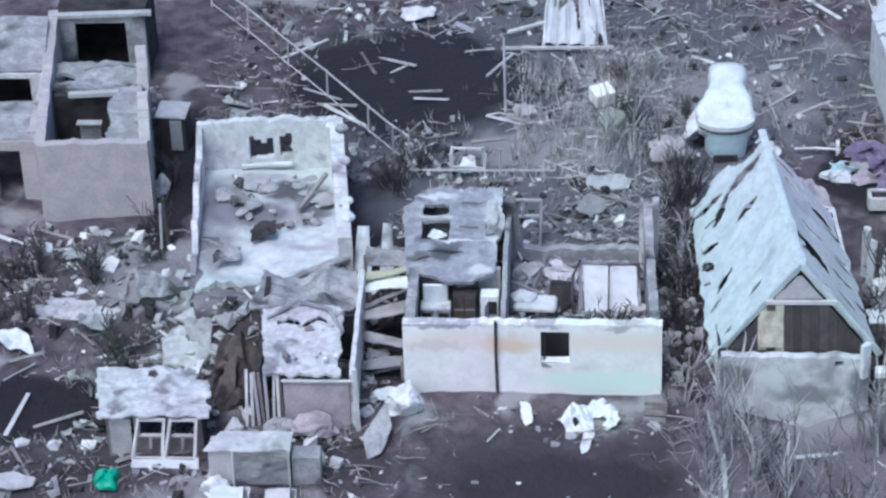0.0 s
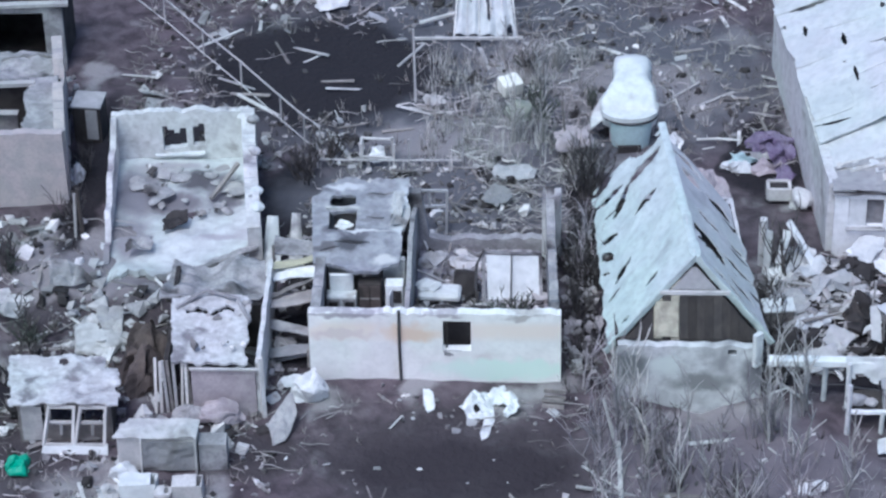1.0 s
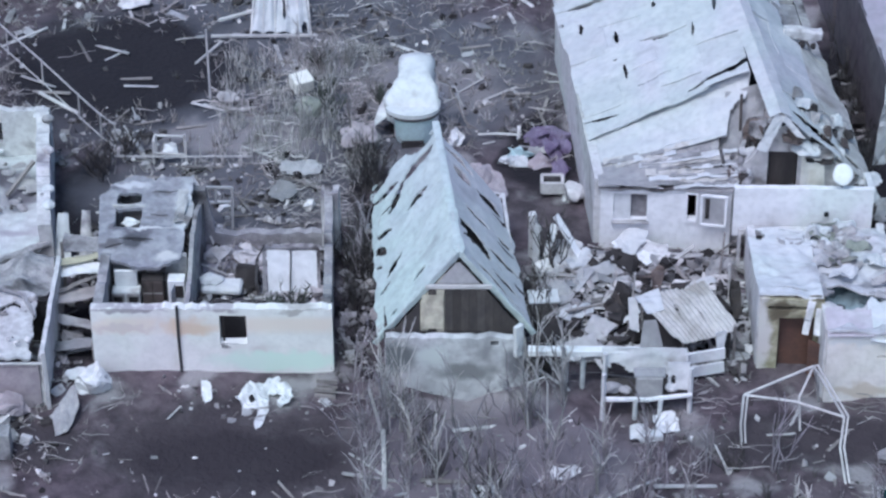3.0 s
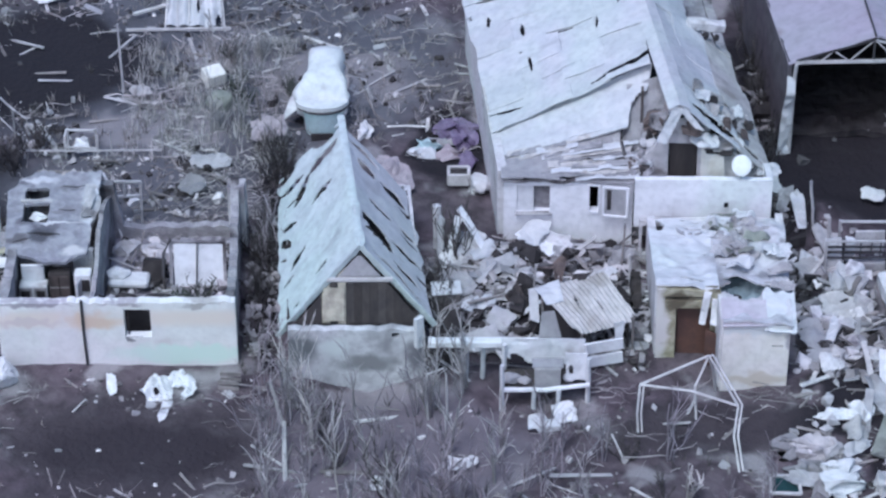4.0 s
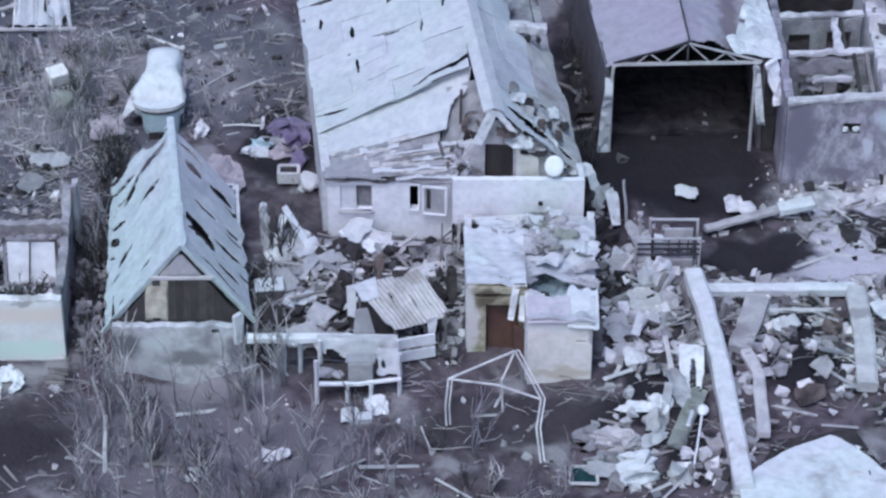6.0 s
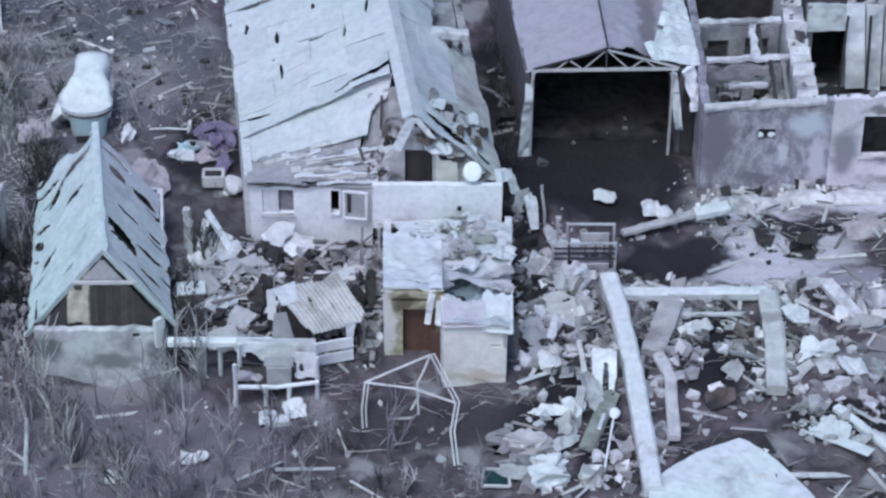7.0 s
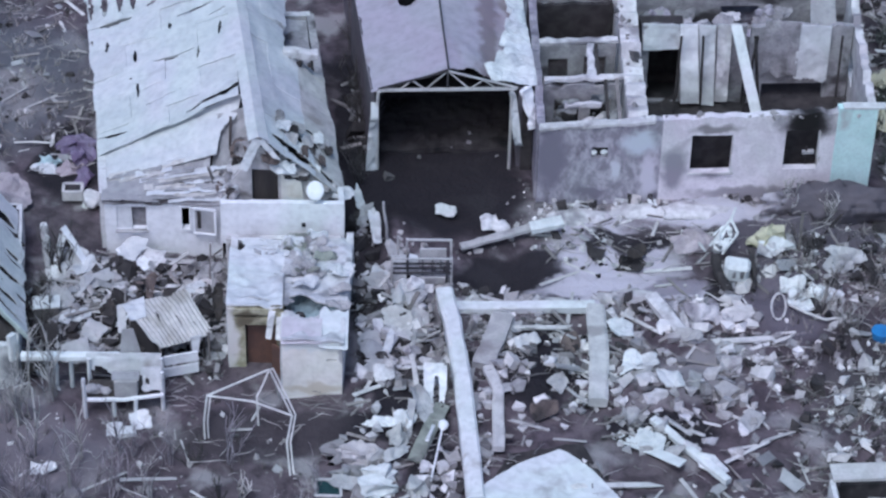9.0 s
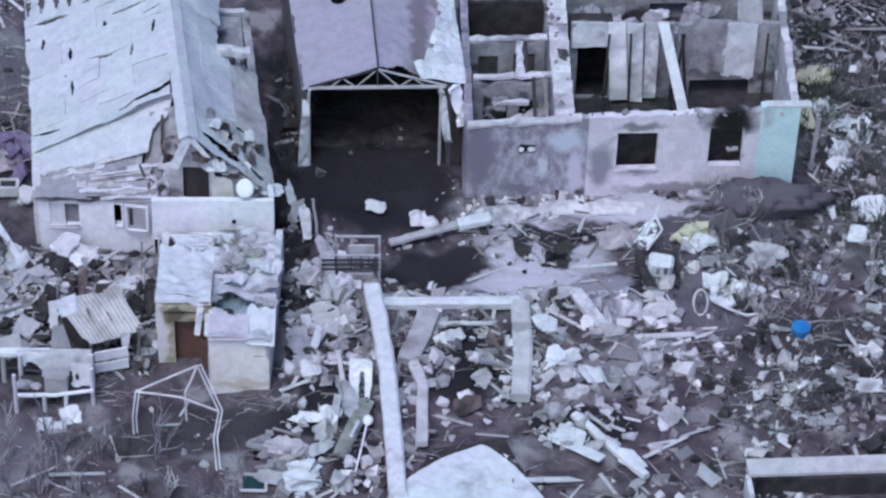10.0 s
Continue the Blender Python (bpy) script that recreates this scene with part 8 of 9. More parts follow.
for k, (x, y, w_, d_, rz, m_) in enumerate(((3.4, 17.6, 1.0, 0.4, 0, PALE_CONCRETE), (-1.2, 25.2, 1.6, 0.6, 15, PLASTER), (6.6, 12.4, 1.8, 0.8, 10, OLD_SLATE),
                                            (29.6, 5.0, 1.2, 0.8, 35, PALE_CONCRETE), (30.4, 2.2, 1.5, 0.8, -20, PALE_CONCRETE), (29.3, 0.6, 1.1, 1.6, 15, OLD_SLATE), (31.3, -3.0, 0.8, 2.0, 15, OLD_SLATE), (29.8, -1.2, 1.0, 0.9, 5, PLASTER), (30.2, -5.6, 1.4, 0.5, 30, OLD_SLATE), (28.3, -7.2, 1.6, 0.6, -10, OLD_SLATE),
                                            (32.65, 9.7, 1.1, 0.6, -20, PLASTER), (34.5, 8.8, 0.9, 0.9, 10, PLASTER), (35.0, 8.5, 0.8, 0.6, 30, PLASTER), (40.4, -0.5, 1.4, 0.7, 25, PLASTER), (42.3, 1.0, 1.2, 0.6, -15, PALE_CONCRETE), (44.5, 2.6, 1.5, 0.6, 12, PALE_CONCRETE), (47.0, 4.4, 1.2, 0.8, 0, PLASTER), (49.5, 6.2, 1.8, 0.5, -12, OLD_SLATE), (54.5, 9.0, 1.6, 0.9, 10, PLASTER), (53.6, 12.6, 1.3, 0.7, 20, PLASTER), (55.2, 5.0, 2.2, 1.2, -15, PLASTER), (52.8, -2.2, 1.8, 0.7, 5, PLASTER))):
    barrow_sheet("scrap_sheet", flat(x, y, w_, d_, rz, 0.2, 0.3), m_, "broken pale sheet lying on rubble", "scrap", 14, 12, 0.06, 0.22, 90 + k, 0, ragged(k + 20))["group"] = "scrap sheets"


def torn(seed):
    """A hole test that leaves a sheet with mostly straight edges, a snapped corner and one notch."""
    q = random.Random(seed)
    cuts = [(q.uniform(0, 6.28), q.uniform(0.45, 0.95)) for _ in range(5)]
    nx, ny, nr = q.uniform(0.1, 0.9), q.choice((0.0, 1.0)), q.uniform(0.1, 0.25)

    def test(u, v):
        x, y = 2 * u - 1, 2 * v - 1
        return any(x * math.cos(a) + y * math.sin(a) > k for a, k in cuts) or math.hypot(u - nx, v - ny) < nr
    TORN.append(test)
    return test


# crumpled sheets, torn linings and slabs heaped up in the rubble
CRUMPLED = [(28.9, 10.5, 0.6, 1.2, 20, 0.6, SLATE), (29.3, 9.3, 0.7, 1.3, -15, 0.8, OLD_SLATE), (29.6, 8.0, 0.6, 1.2, 5, 0.9, SLATE), (30.3, 6.8, 0.7, 1.1, 20, 0.6, OLD_SLATE), (29.7, 5.4, 1.0, 0.8, 10, 0.4, SLATE), (30.6, 3.4, 1.2, 1.0, 30, 0.5, OLD_SLATE), (31.2, 2.2, 0.9, 0.9, 0, 0.5, CONCRETE),
            (30.0, 0.6, 0.35, 1.2, -25, 0.7, SLATE), 
            (35.8, 0.6, 1.2, 1.0, 15, 0.5, PALE_DUST), (36.8, -1.6, 0.9, 1.2, -20, 0.4, CONCRETE), (37.4, 0.8, 0.7, 1.0, 10, 0.5, BROWN_SCRAP), (36.0, -3.4, 1.2, 0.8, 0, 0.4, BROWN_SCRAP), (39.7, 1.6, 1.0, 1.0, 25, 0.5, SLATE), (39.9, -0.6, 0.9, 1.4, -15, 0.5, WHITEWASH), (41.4, -1.8, 1.2, 0.8, 10, 0.4, SLATE), (43.0, 2.6, 1.2, 0.8, 15, 0.5, PALE_DUST), (40.2, -5.4, 1.8, 0.8, -30, 0.5, SLATE), (42.4, -6.4, 1.4, 0.9, -20, 0.5, WHITEWASH), (44.2, -4.0, 1.2, 0.8, 10, 0.4, OLD_SLATE), (40.8, 6.8, 1.0, 0.7, 0, 0.4, DARK_WOOD), (46.4, 6.6, 1.3, 0.7, 12, 0.5, PALE_DUST), (47.3, 3.1, 1.2, 0.8, -10, 0.5, WHITEWASH), (49.0, 5.6, 1.4, 0.6, 10, 0.4, OLD_SLATE), (51.4, 4.6, 1.2, 0.7, 20, 0.4, SLATE),
            (52.6, 9.4, 0.6, 1.4, 10, 0.7, SLATE), (53.6, 7.4, 1.4, 0.7, -15, 0.4, WHITEWASH), (52.4, 15.6, 0.7, 1.5, 10, 0.9, YELLOW_BAG), (53.4, 12.2, 1.3, 0.8, 10, 0.6, WHITEWASH), (54.6, 14.6, 1.2, 0.9, -20, 0.5, SLATE), (-4.4, 14.4, 0.9, 0.6, 0, 0.3, OLD_SLATE), (-9.0, 4.6, 1.4, 0.9, 10, 0.4, SOOTY), (-7.4, 2.4, 1.0, 1.4, 10, 0.5, CONCRETE), (-13.6, 2.0, 1.2, 0.8, 0, 0.4, WHITEWASH), (-11.0, 3.0, 1.3, 0.8, 20, 0.4, OLD_SLATE), (-12.4, -5.6, 1.4, 0.8, 0, 0.3, OLD_SLATE), (-0.8, -3.0, 0.9, 1.4, 15, 0.6, CONCRETE),
            (16.6, -6.2, 1.0, 0.6, 0, 0.3, WHITEWASH), (13.7, -7.1, 1.0, 0.6, 5, 0.35, WHITEWASH), (19.3, -3.9, 0.8, 0.6, 0, 0.4, WHITEWASH), (22.0, 0.0, 0.6, 0.8, 20, 0.4, OLD_SLATE), (23.0, 3.0, 0.6, 1.4, 10, 0.9, DARK_WOOD), (22.6, 5.6, 1.4, 0.5, 30, 0.8, OLD_SLATE), (19.0, 3.4, 1.2, 0.8, 0, 0.6, CHAR_SHADE), (18.6, 2.6, 0.8, 1.0, 30, 0.5, BROWN_SCRAP), (20.2, 4.2, 0.5, 1.6, -10, 0.9, BROWN_SCRAP), (16.8, 3.4, 1.0, 0.8, -10, 0.5, OLD_SLATE)]
for k, (x, y, w_, d_, rz, up, m_) in enumerate(CRUMPLED):
    tone = "white" if m_ in (SLATE, WHITEWASH, PALE_DUST) else "brown" if m_ in (BROWN_SCRAP, DARK_WOOD) else "black burnt" if m_ is CHAR_SHADE else "pale yellow" if m_ is YELLOW_BAG else "grey"
    barrow_sheet("crumpled_sheet", flat(x, y, w_ * 1.1, d_ * 1.1, rz, 0.12, up), m_, tone + " crumpled sheet heaped on debris", "scrap", 14, 14, 0.05, 0.2, 400 + k, 0, torn(k + 70), 2.0)["group"] = "crumpled sheets"


# planks and posts leaning out of the debris
for k, (x, y, z0_, dx, dy, dz, w_, m_) in enumerate(((15.75, 6.2, 0.2, 0.1, 0.1, 1.7, 0.3, WHITEWASH), (15.95, 5.5, 0.2, 0.55, 1.0, 1.5, 0.3, WHITE_PAINT), (17.7, 5.6, 0.2, -1.2, 0.95, 1.45, 0.32, WHITE_PAINT), (18.9, 6.9, 0.9, 1.3, -1.2, -0.45, 0.85, WHITE_PAINT), (20.9, 6.3, 0.4, 1.0, -0.8, 0.3, 0.3, WHITE_WOOD), (22.6, 5.2, 0.2, 0.1, 0.0, 1.9, 0.14, GREY_WOOD), (22.9, 3.8, 0.2, -0.1, 0.1, 1.6, 0.12, WHITE_WOOD), (22.2, 6.1, 0.4, 0.9, -0.4, 0.9, 0.1, GREY_WOOD), (19.2, 3.0, 0.3, 0.1, 0.0, 1.5, 0.1, WHITE_WOOD), (17.9, 3.2, 0.3, 0.9, 0.3, 0.2, 0.22, WHITE_WOOD), (18.4, 2.0, 0.3, 1.1, 0.4, 0.3, 0.2, WHITEWASH), (16.2, 2.6, 0.4, 0.8, 0.1, 0.2, 0.4, OLD_SLATE), (19.5, 5.0, 0.3, 0.4, -1.3, 0.6, 0.24, BROWN_SCRAP), (20.4, 3.2, 0.3, 1.2, 0.9, 0.4, 0.16, WHITE_WOOD), (21.8, 4.2, 0.3, -0.9, 0.8, 0.5, 0.14, GREY_WOOD),
                                                     (30.1, 7.6, 0.2, -0.2, 0.2, 1.8, 0.12, PALE_METAL), (30.5, 6.2, 0.1, 0.0, 0.1, 1.6, 0.1, PALE_METAL), (29.4, 4.2, 0.3, 1.2, 1.0, 0.7, 0.16, WHITE_WOOD), (30.4, 2.0, 0.3, 0.9, 1.2, 0.6, 0.2, GREY_WOOD), (31.2, -2.6, 0.3, -0.3, 1.6, 0.9, 0.2, WHITE_WOOD), (31.9, -3.2, 0.2, -0.5, -2.4, 0.6, 0.14, WHITEWASH), (30.6, -4.6, 0.2, 0.3, 1.4, 0.8, 0.3, OLD_SLATE), (36.6, 2.2, 0.4, 1.0, -1.6, 0.3, 0.12, WHITE_WOOD), (36.9, -1.2, 0.2, 0.9, -1.9, 0.3, 0.14, WHITE_WOOD), (40.4, 3.4, 0.3, 0.3, -1.0, 0.3, 0.2, WHITE_WOOD), (38.9, -4.4, 0.3, 2.4, -2.2, 0.2, 0.5, WHITEWASH), (40.9, -3.6, 0.3, 0.8, -1.8, 0.4, 0.16, WHITE_WOOD), (47.6, 6.8, 0.3, 0.1, 0.6, 1.3, 0.12, GREY_WOOD), (48.8, 7.6, 0.3, 0.5, -0.6, 1.2, 0.1, DARK_WOOD), (49.6, 6.4, 0.2, -0.8, 0.6, 0.9, 0.1, GREY_WOOD), (52.3, 12.6, 0.2, 0.1, 0.2, 2.6, 0.2, WHITE_WOOD), (52.6, 10.4, 0.2, 0.3, -0.4, 1.8, 0.14, GREY_WOOD), (53.8, 6.0, 0.3, 1.6, -0.5, 0.3, 0.24, WHITEWASH))):
    g = gh(x, y)
    solo("leaning_plank", rough_beam(B(), [(x, y, g + z0_ - 0.3), (x + dx, y + dy, g + z0_ + dz)], w_, 0.07, 5, 0.03, k), m_, ("white" if m_ in (WHITEWASH, WHITE_WOOD, WHITE_PAINT) else "pale steel" if m_ is PALE_METAL else "dark" if m_ in (DARK_WOOD, BROWN_SCRAP) else "grey") + " plank sticking out of the debris", "plank", "leaning planks")


bx = thing("wooden_box", (16.0, 3.1, 0), "weathered pale box with a lid beside the roof", "box")
part("body", box(B(), (16.0, 3.1, 0.45), (1.0, 0.7, 0.8), rz=4, bevel=0.02), GREY_WOOD, bx)
part("lid", box(B(), (16.0, 3.12, 0.89), (1.12, 0.8, 0.07), rz=5, bevel=0.01), WHITEWASH, bx)


gr = thing("greenhouse_frame", (5.2, 23.6, 0), "collapsed white greenhouse frame with torn film", "greenhouse")
part("film", sheet(B(), (4.0, 22.9, 0.25), (6.5, 22.8, 0.25), (6.1, 25.2, 1.7), (4.2, 25.2, 1.7), 50, 30, 0.03, 0.2, 0.9, lambda u, v: noise.noise((u * 6, v * 2, 1)) > 0.28, 4, 0.08, seed=60), SLATE, gr)
for k in range(6):
    part("hoop", tube(B(), [(3.95 + 0.52 * k, 22.7, 0.0), (4.05 + 0.46 * k, 24.0, 1.2 + 0.1 * (k % 2)), (4.2 + 0.4 * k, 25.4, 1.8)], 0.045, 5), PALE_METAL, gr)
part("rail", beam(B(), (2.3, 22.6, 0.2), (6.8, 22.5, 0.3), 0.12, 0.1), WHITE_WOOD, gr)
part("rail", beam(B(), (2.5, 23.9, 0.2), (4.2, 24.3, 0.5), 0.14, 0.1), WHITE_WOOD, gr)


for x, y, rx, ry, rz_ in ((43.3, 9.75, 1.7, 0.6, 0.35), (41.0, 9.9, 1.2, 0.5, 0.4), (38.4, 9.7, 1.3, 0.55, 0.35), (36.0, 3.9, 1.6, 0.35, 0.2), (40.0, 4.2, 1.5, 0.4, 0.25), (-11.8, 4.2, 1.6, 0.7, 0.4), (-7.6, 2.2, 1.0, 1.3, 0.4), (-6.2, 0.2, 0.8, 1.0, 0.35)):
    solo("dust_mound", lump(B(), (x, y, gh(x, y)), (rx, ry, rz_ * 0.6), n=4, rough=0.35, seed=int(x * 3)), PALE_DUST if y > 9 else DUST, "low mound of pale plaster dust", "mound", smooth=True)


# ---- dry shrubs ----
def shrub_mesh(name, mat, stems, tall, spread, seed):
    """Bare branching stems."""
    r = random.Random(seed)
    bm = B()
    for _ in range(stems):
        a, d = r.uniform(0, 6.28), r.uniform(0.1, spread)
        x, y, h = 0.3 * d * math.cos(a), 0.3 * d * math.sin(a), tall * r.uniform(0.5, 1.0)
        line = [Vector((x, y, -0.15))]
        for k in range(1, 5):
            f = k / 4
            line.append(Vector((x + d * f * math.cos(a) + r.uniform(-0.09, 0.09), y + d * f * math.sin(a) + r.uniform(-0.09, 0.09), h * f)))
        thick = r.uniform(0.024, 0.045) * (1.25 if mat is PALE_STEM else 1)
        tube(bm, line, thick, 3, 0.35)
        for _ in range(r.randint(3, 6)):
            k = r.randint(1, 3)
            s = line[k].lerp(line[k + 1], r.random())
            b_ = r.uniform(0, 6.28)
            l = r.uniform(0.25, 0.6) * tall * 0.5
            e1 = s + Vector((0.4 * l * math.cos(b_), 0.4 * l * math.sin(b_), 0.7 * l))
            tube(bm, [s, e1, e1 + Vector((0.3 * l * math.cos(b_ + 0.5), 0.3 * l * math.sin(b_ + 0.5), 0.4 * l))], thick * 0.6, 3, 0.4)
    me = bpy.data.meshes.new(name)
    bm.to_mesh(me)
    bm.free()
    me.materials.append(mat)
    return me


SHRUBS = [shrub_mesh("shrub", m, n, h, s, k) for k, (m, n, h, s) in enumerate(((STRAW, 9, 1.7, 0.7), (STRAW, 7, 2.3, 0.8), (DARK_STEM, 14, 1.5, 0.8), (DARK_STEM, 12, 2.2, 0.8), (MOSS, 18, 1.0, 0.7), (PALE_STEM, 4, 2.8, 0.3), (PALE_STEM, 6, 1.6, 0.55), (PALE_STEM, 2, 3.4, 0.2), (MAUVE_STEM, 4, 3.4, 0.7), (MAUVE_STEM, 3, 4.2, 0.5), (PALE_STEM, 3, 3.8, 0.6)))]
r = random.Random(21)
for count, x0, x1, y0, y1, kinds in ((84, 9.6, 20.5, -11.5, -2.2, (8, 9, 8, 9, 10, 3, 7, 8)), (16, 20.5, 29.0, -12.0, -5.5, (8, 6, 2)), (12, 48.0, 60.0, -6.0, 8.0, (5, 6, 6)), (8, 5.5, 9.5, 12.5, 21.0, (5, 6)), (9, 14.8, 17.6, -3.4, -1.6, (9, 10, 7)), (6, 9.8, 11.2, -4.5, -1.6, (7, 5)), (9, 8.7, 9.6, -1.0, 12.5, (2, 3, 8)), (8, 15.2, 16.4, -0.5, 8.0, (2, 3)), (9, 6.5, 9.6, 12.5, 22.0, (0, 4, 6)), (26, 51.8, 59.0, 2.0, 24.0, (4, 4, 0)), (22, 52.0, 56.0, 8.0, 18.0, (4, 4, 4)), (3, -1.9, -0.3, 10.5, 14.0, (3, 3, 2)), (2, -9.9, -9.1, 8.0, 18.0, (2, 3)),
                                     (4, 5.6, 7.7, 2.6, 3.4, (4,)), (9, 46.5, 52.0, 2.0, 8.4, (2, 0, 6)), (3, 46.8, 49.0, 7.6, 9.2, (6, 6, 0)), (14, -16.5, -9.0, -3.0, 8.0, (2, 4)), (10, 28.7, 29.4, 8.0, 24.0, (3, 2))):
    for _ in range(count):
        x, y = r.uniform(x0, x1), r.uniform(y0, y1)
        k = r.choice(kinds)
        if 17.0 < x < 28.0 and y > -5.0 and y < -2.0:
            continue
        ob = new("dry_shrub", SHRUBS[k])
        ob.location, ob.rotation_euler, ob.scale = (x, y, gh(x, y)), (r.uniform(-0.15, 0.15), r.uniform(-0.15, 0.15), r.uniform(0, 6.3)), (r.uniform(0.6, 1.15),) * 3
        tagged(ob, ("dry straw-coloured leafless shrub on bare soil", "tall dry leafless shrub with pale stems", "dark leafless shrub on bare soil", "tall dark leafless shrub with thin stems", "low grey-green scrub on bare soil", "tall bleached leafless shrub on bare soil", "low bleached shrub with spreading twigs", "single bleached weed stalks standing in soil", "upright leafless sapling with mauve-grey branches", "tall thin leafless sapling with mauve-grey branches", "tall pale leafless sapling with forking branches")[k], "shrub", "dry shrubs")


# ---- scattered debris ----
gen = np.random.default_rng(5)
SHRINK = 0.85
BARE = ((-4.6, 5.2, 3.0, 1.6), (40.6, 5.0, 3.2, 1.2), (44.0, 9.6, 3.0, 0.8), (-1.8, 20.2, 4.0, 3.3), (35.2, 6.0, 2.5, 1.6), (33.0, 11.0, 3.0, 3.2), (5.0, -5.0, 3.4, 2.0), (-12.6, -1.2, 2.2, 1.4))


def bare(x, y):
    """Whether the ground was swept clean here, but for a rare scrap."""
    return any(((x - cx) / rx) ** 2 + ((y - cy) / ry) ** 2 < 1 for cx, cy, rx, ry in BARE) and gen.uniform() < 0.93


def scatter(name, mat, label, zones, kind):
    """Broken pieces strewn over zones (count, x0, x1, y0, y1, size, base or None for the ground), as one mesh."""
    cube = np.array([(x, y, z) for x in (-0.5, 0.5) for y in (-0.5, 0.5) for z in (-0.5, 0.5)])
    quads = np.array([(0, 1, 3, 2), (4, 6, 7, 5), (0, 4, 5, 1), (2, 3, 7, 6), (0, 2, 6, 4), (1, 5, 7, 3)])
    verts, faces = [], []
    for count, x0, x1, y0, y1, size, base in zones:
        for _ in range(int(count * 1.15)):
            x, y = gen.uniform(x0, x1), gen.uniform(y0, y1)
            thick = noise.noise((x * 0.32, y * 0.32, 7.7)) + 0.5 * noise.noise((x * 0.9, y * 0.9, 1.2))
            if thick < gen.uniform(-0.35, 0.4) or base is None and bare(x, y):
                continue
            s = min(2.2, gen.lognormal(-0.2, 0.55)) * size * SHRINK
            if kind == "chunk":
                dims = s * gen.uniform(0.5, 1.2, 3) * (1, 1, 0.7)
                tilt = gen.uniform(-0.6, 0.6, 2)
            elif kind == "plank":
                dims = np.array((s * gen.uniform(3, 9), s * gen.uniform(0.3, 0.65), s * 0.22))
                tilt = gen.uniform(-0.22, 0.22, 2)
            else:
                dims = np.array((s * gen.uniform(0.7, 1.8), s * gen.uniform(0.5, 1.1), 0.035))
                tilt = gen.uniform(-0.5, 0.5, 2)
            yaw = gen.uniform(0, 6.283) if kind == "chunk" else gen.normal(0, 0.9)
            turn = np.array(Euler((tilt[0], tilt[1], yaw)).to_matrix())
            p = (cube + gen.uniform(-0.28, 0.28, (8, 3)) * (1 if kind == "chunk" else 0.4)) * dims @ turn.T
            floor = gh(x, y) if base is None else base
            p += (x, y, floor - p[:, 2].min() * 0.55)
            verts.append(p)
            faces.append(quads + 8 * len(faces))
    me = bpy.data.meshes.new(name)
    me.from_pydata(np.concatenate(verts).tolist(), [], np.concatenate(faces).tolist())
    me.materials.append(mat)
    return tagged(new(name, me), label, "debris", kind="stuff")


YARDS = dict(behind=(-0.2, 8.6, 8.1, 14.0), foot=(36.9, 50.5, 9.8, 10.5), back=(-9, 17.5, 14.0, 30.0), far_left=(-18, -9, -8, 9.5), left=(-9.0, -1.0, -9.0, 6.0), yard=(-1.0, 10.0, -10.0, -0.5), middle=(15.2, 23.4, -0.8, 7.2), stems=(9.5, 27.0, -11.5, -2.5),
             right=(28.6, 46.0, -12.0, 5.0), before=(36.8, 52.0, 4.0, 11.0), far_right=(46.0, 60.0, -9.0, 11.0), top_right=(52.0, 62.0, 10.0, 30.0), alley=(28.6, 29.5, 3.0, 22.0), crater=(29.5, 37.0, 4.5, 12.5), alley_c=(8.6, 9.8, 0.0, 13.0), rack=(-1.8, -0.3, 0.2, 9.0), side=(-3.2, -0.2, 5.0, 14.0))
ROOMS = dict(cream=(3.5, 7.9, 2.2, 7.3), cream_front=(0.3, 3.0, 0.3, 1.8), long_a=(37.1, 40.9, 11.1, 18.4), long_b=(41.9, 46.4, 11.9, 14.8), long_c=(46.9, 50.8, 12.0, 15.0), box=(-8.2, -2.8, 6.3, 12.6), pink=(-13.8, -10.8, 10.9, 19.5))
z = YARDS
scatter("rubble", RUBBLE, "grey broken masonry strewn over soil", [(220, *z["behind"], 0.17, None), (110, *z["foot"], 0.16, None), (900, *z["back"], 0.16, None), (480, *z["far_left"], 0.2, None), (400, *z["left"], 0.2, None), (260, *z["yard"], 0.13, None), (700, *z["middle"], 0.25, None), (500, *z["stems"], 0.15, None), (1500, *z["right"], 0.26, None), (240, *z["before"], 0.17, None), (1100, *z["far_right"], 0.24, None), (600, *z["top_right"], 0.26, None), (220, *z["alley"], 0.26, None), (350, *z["crater"], 0.18, None), (300, *z["alley_c"], 0.2, None), (16, 30.2, 35.4, 13.5, 16.0, 0.15, 0.32), (160, *z["rack"], 0.2, None), (260, *z["side"], 0.2, None),
        (200, *ROOMS["cream"], 0.17, 0.18), (30, *ROOMS["cream_front"], 0.14, 0.18), (300, *ROOMS["long_a"], 0.24, 0.7), (50, -4.4, -2.2, -1.8, 1.1, 0.16, 2.28), (150, -8.0, -3.4, 8.6, 12.4, 0.2, 0.62), (300, *ROOMS["pink"], 0.22, 0.65),  (60, 40.6, 41.3, 11.2, 20.5, 0.26, 4.3), (30, 41.9, 51.0, 10.7, 10.95, 0.16, 4.55)], "chunk")
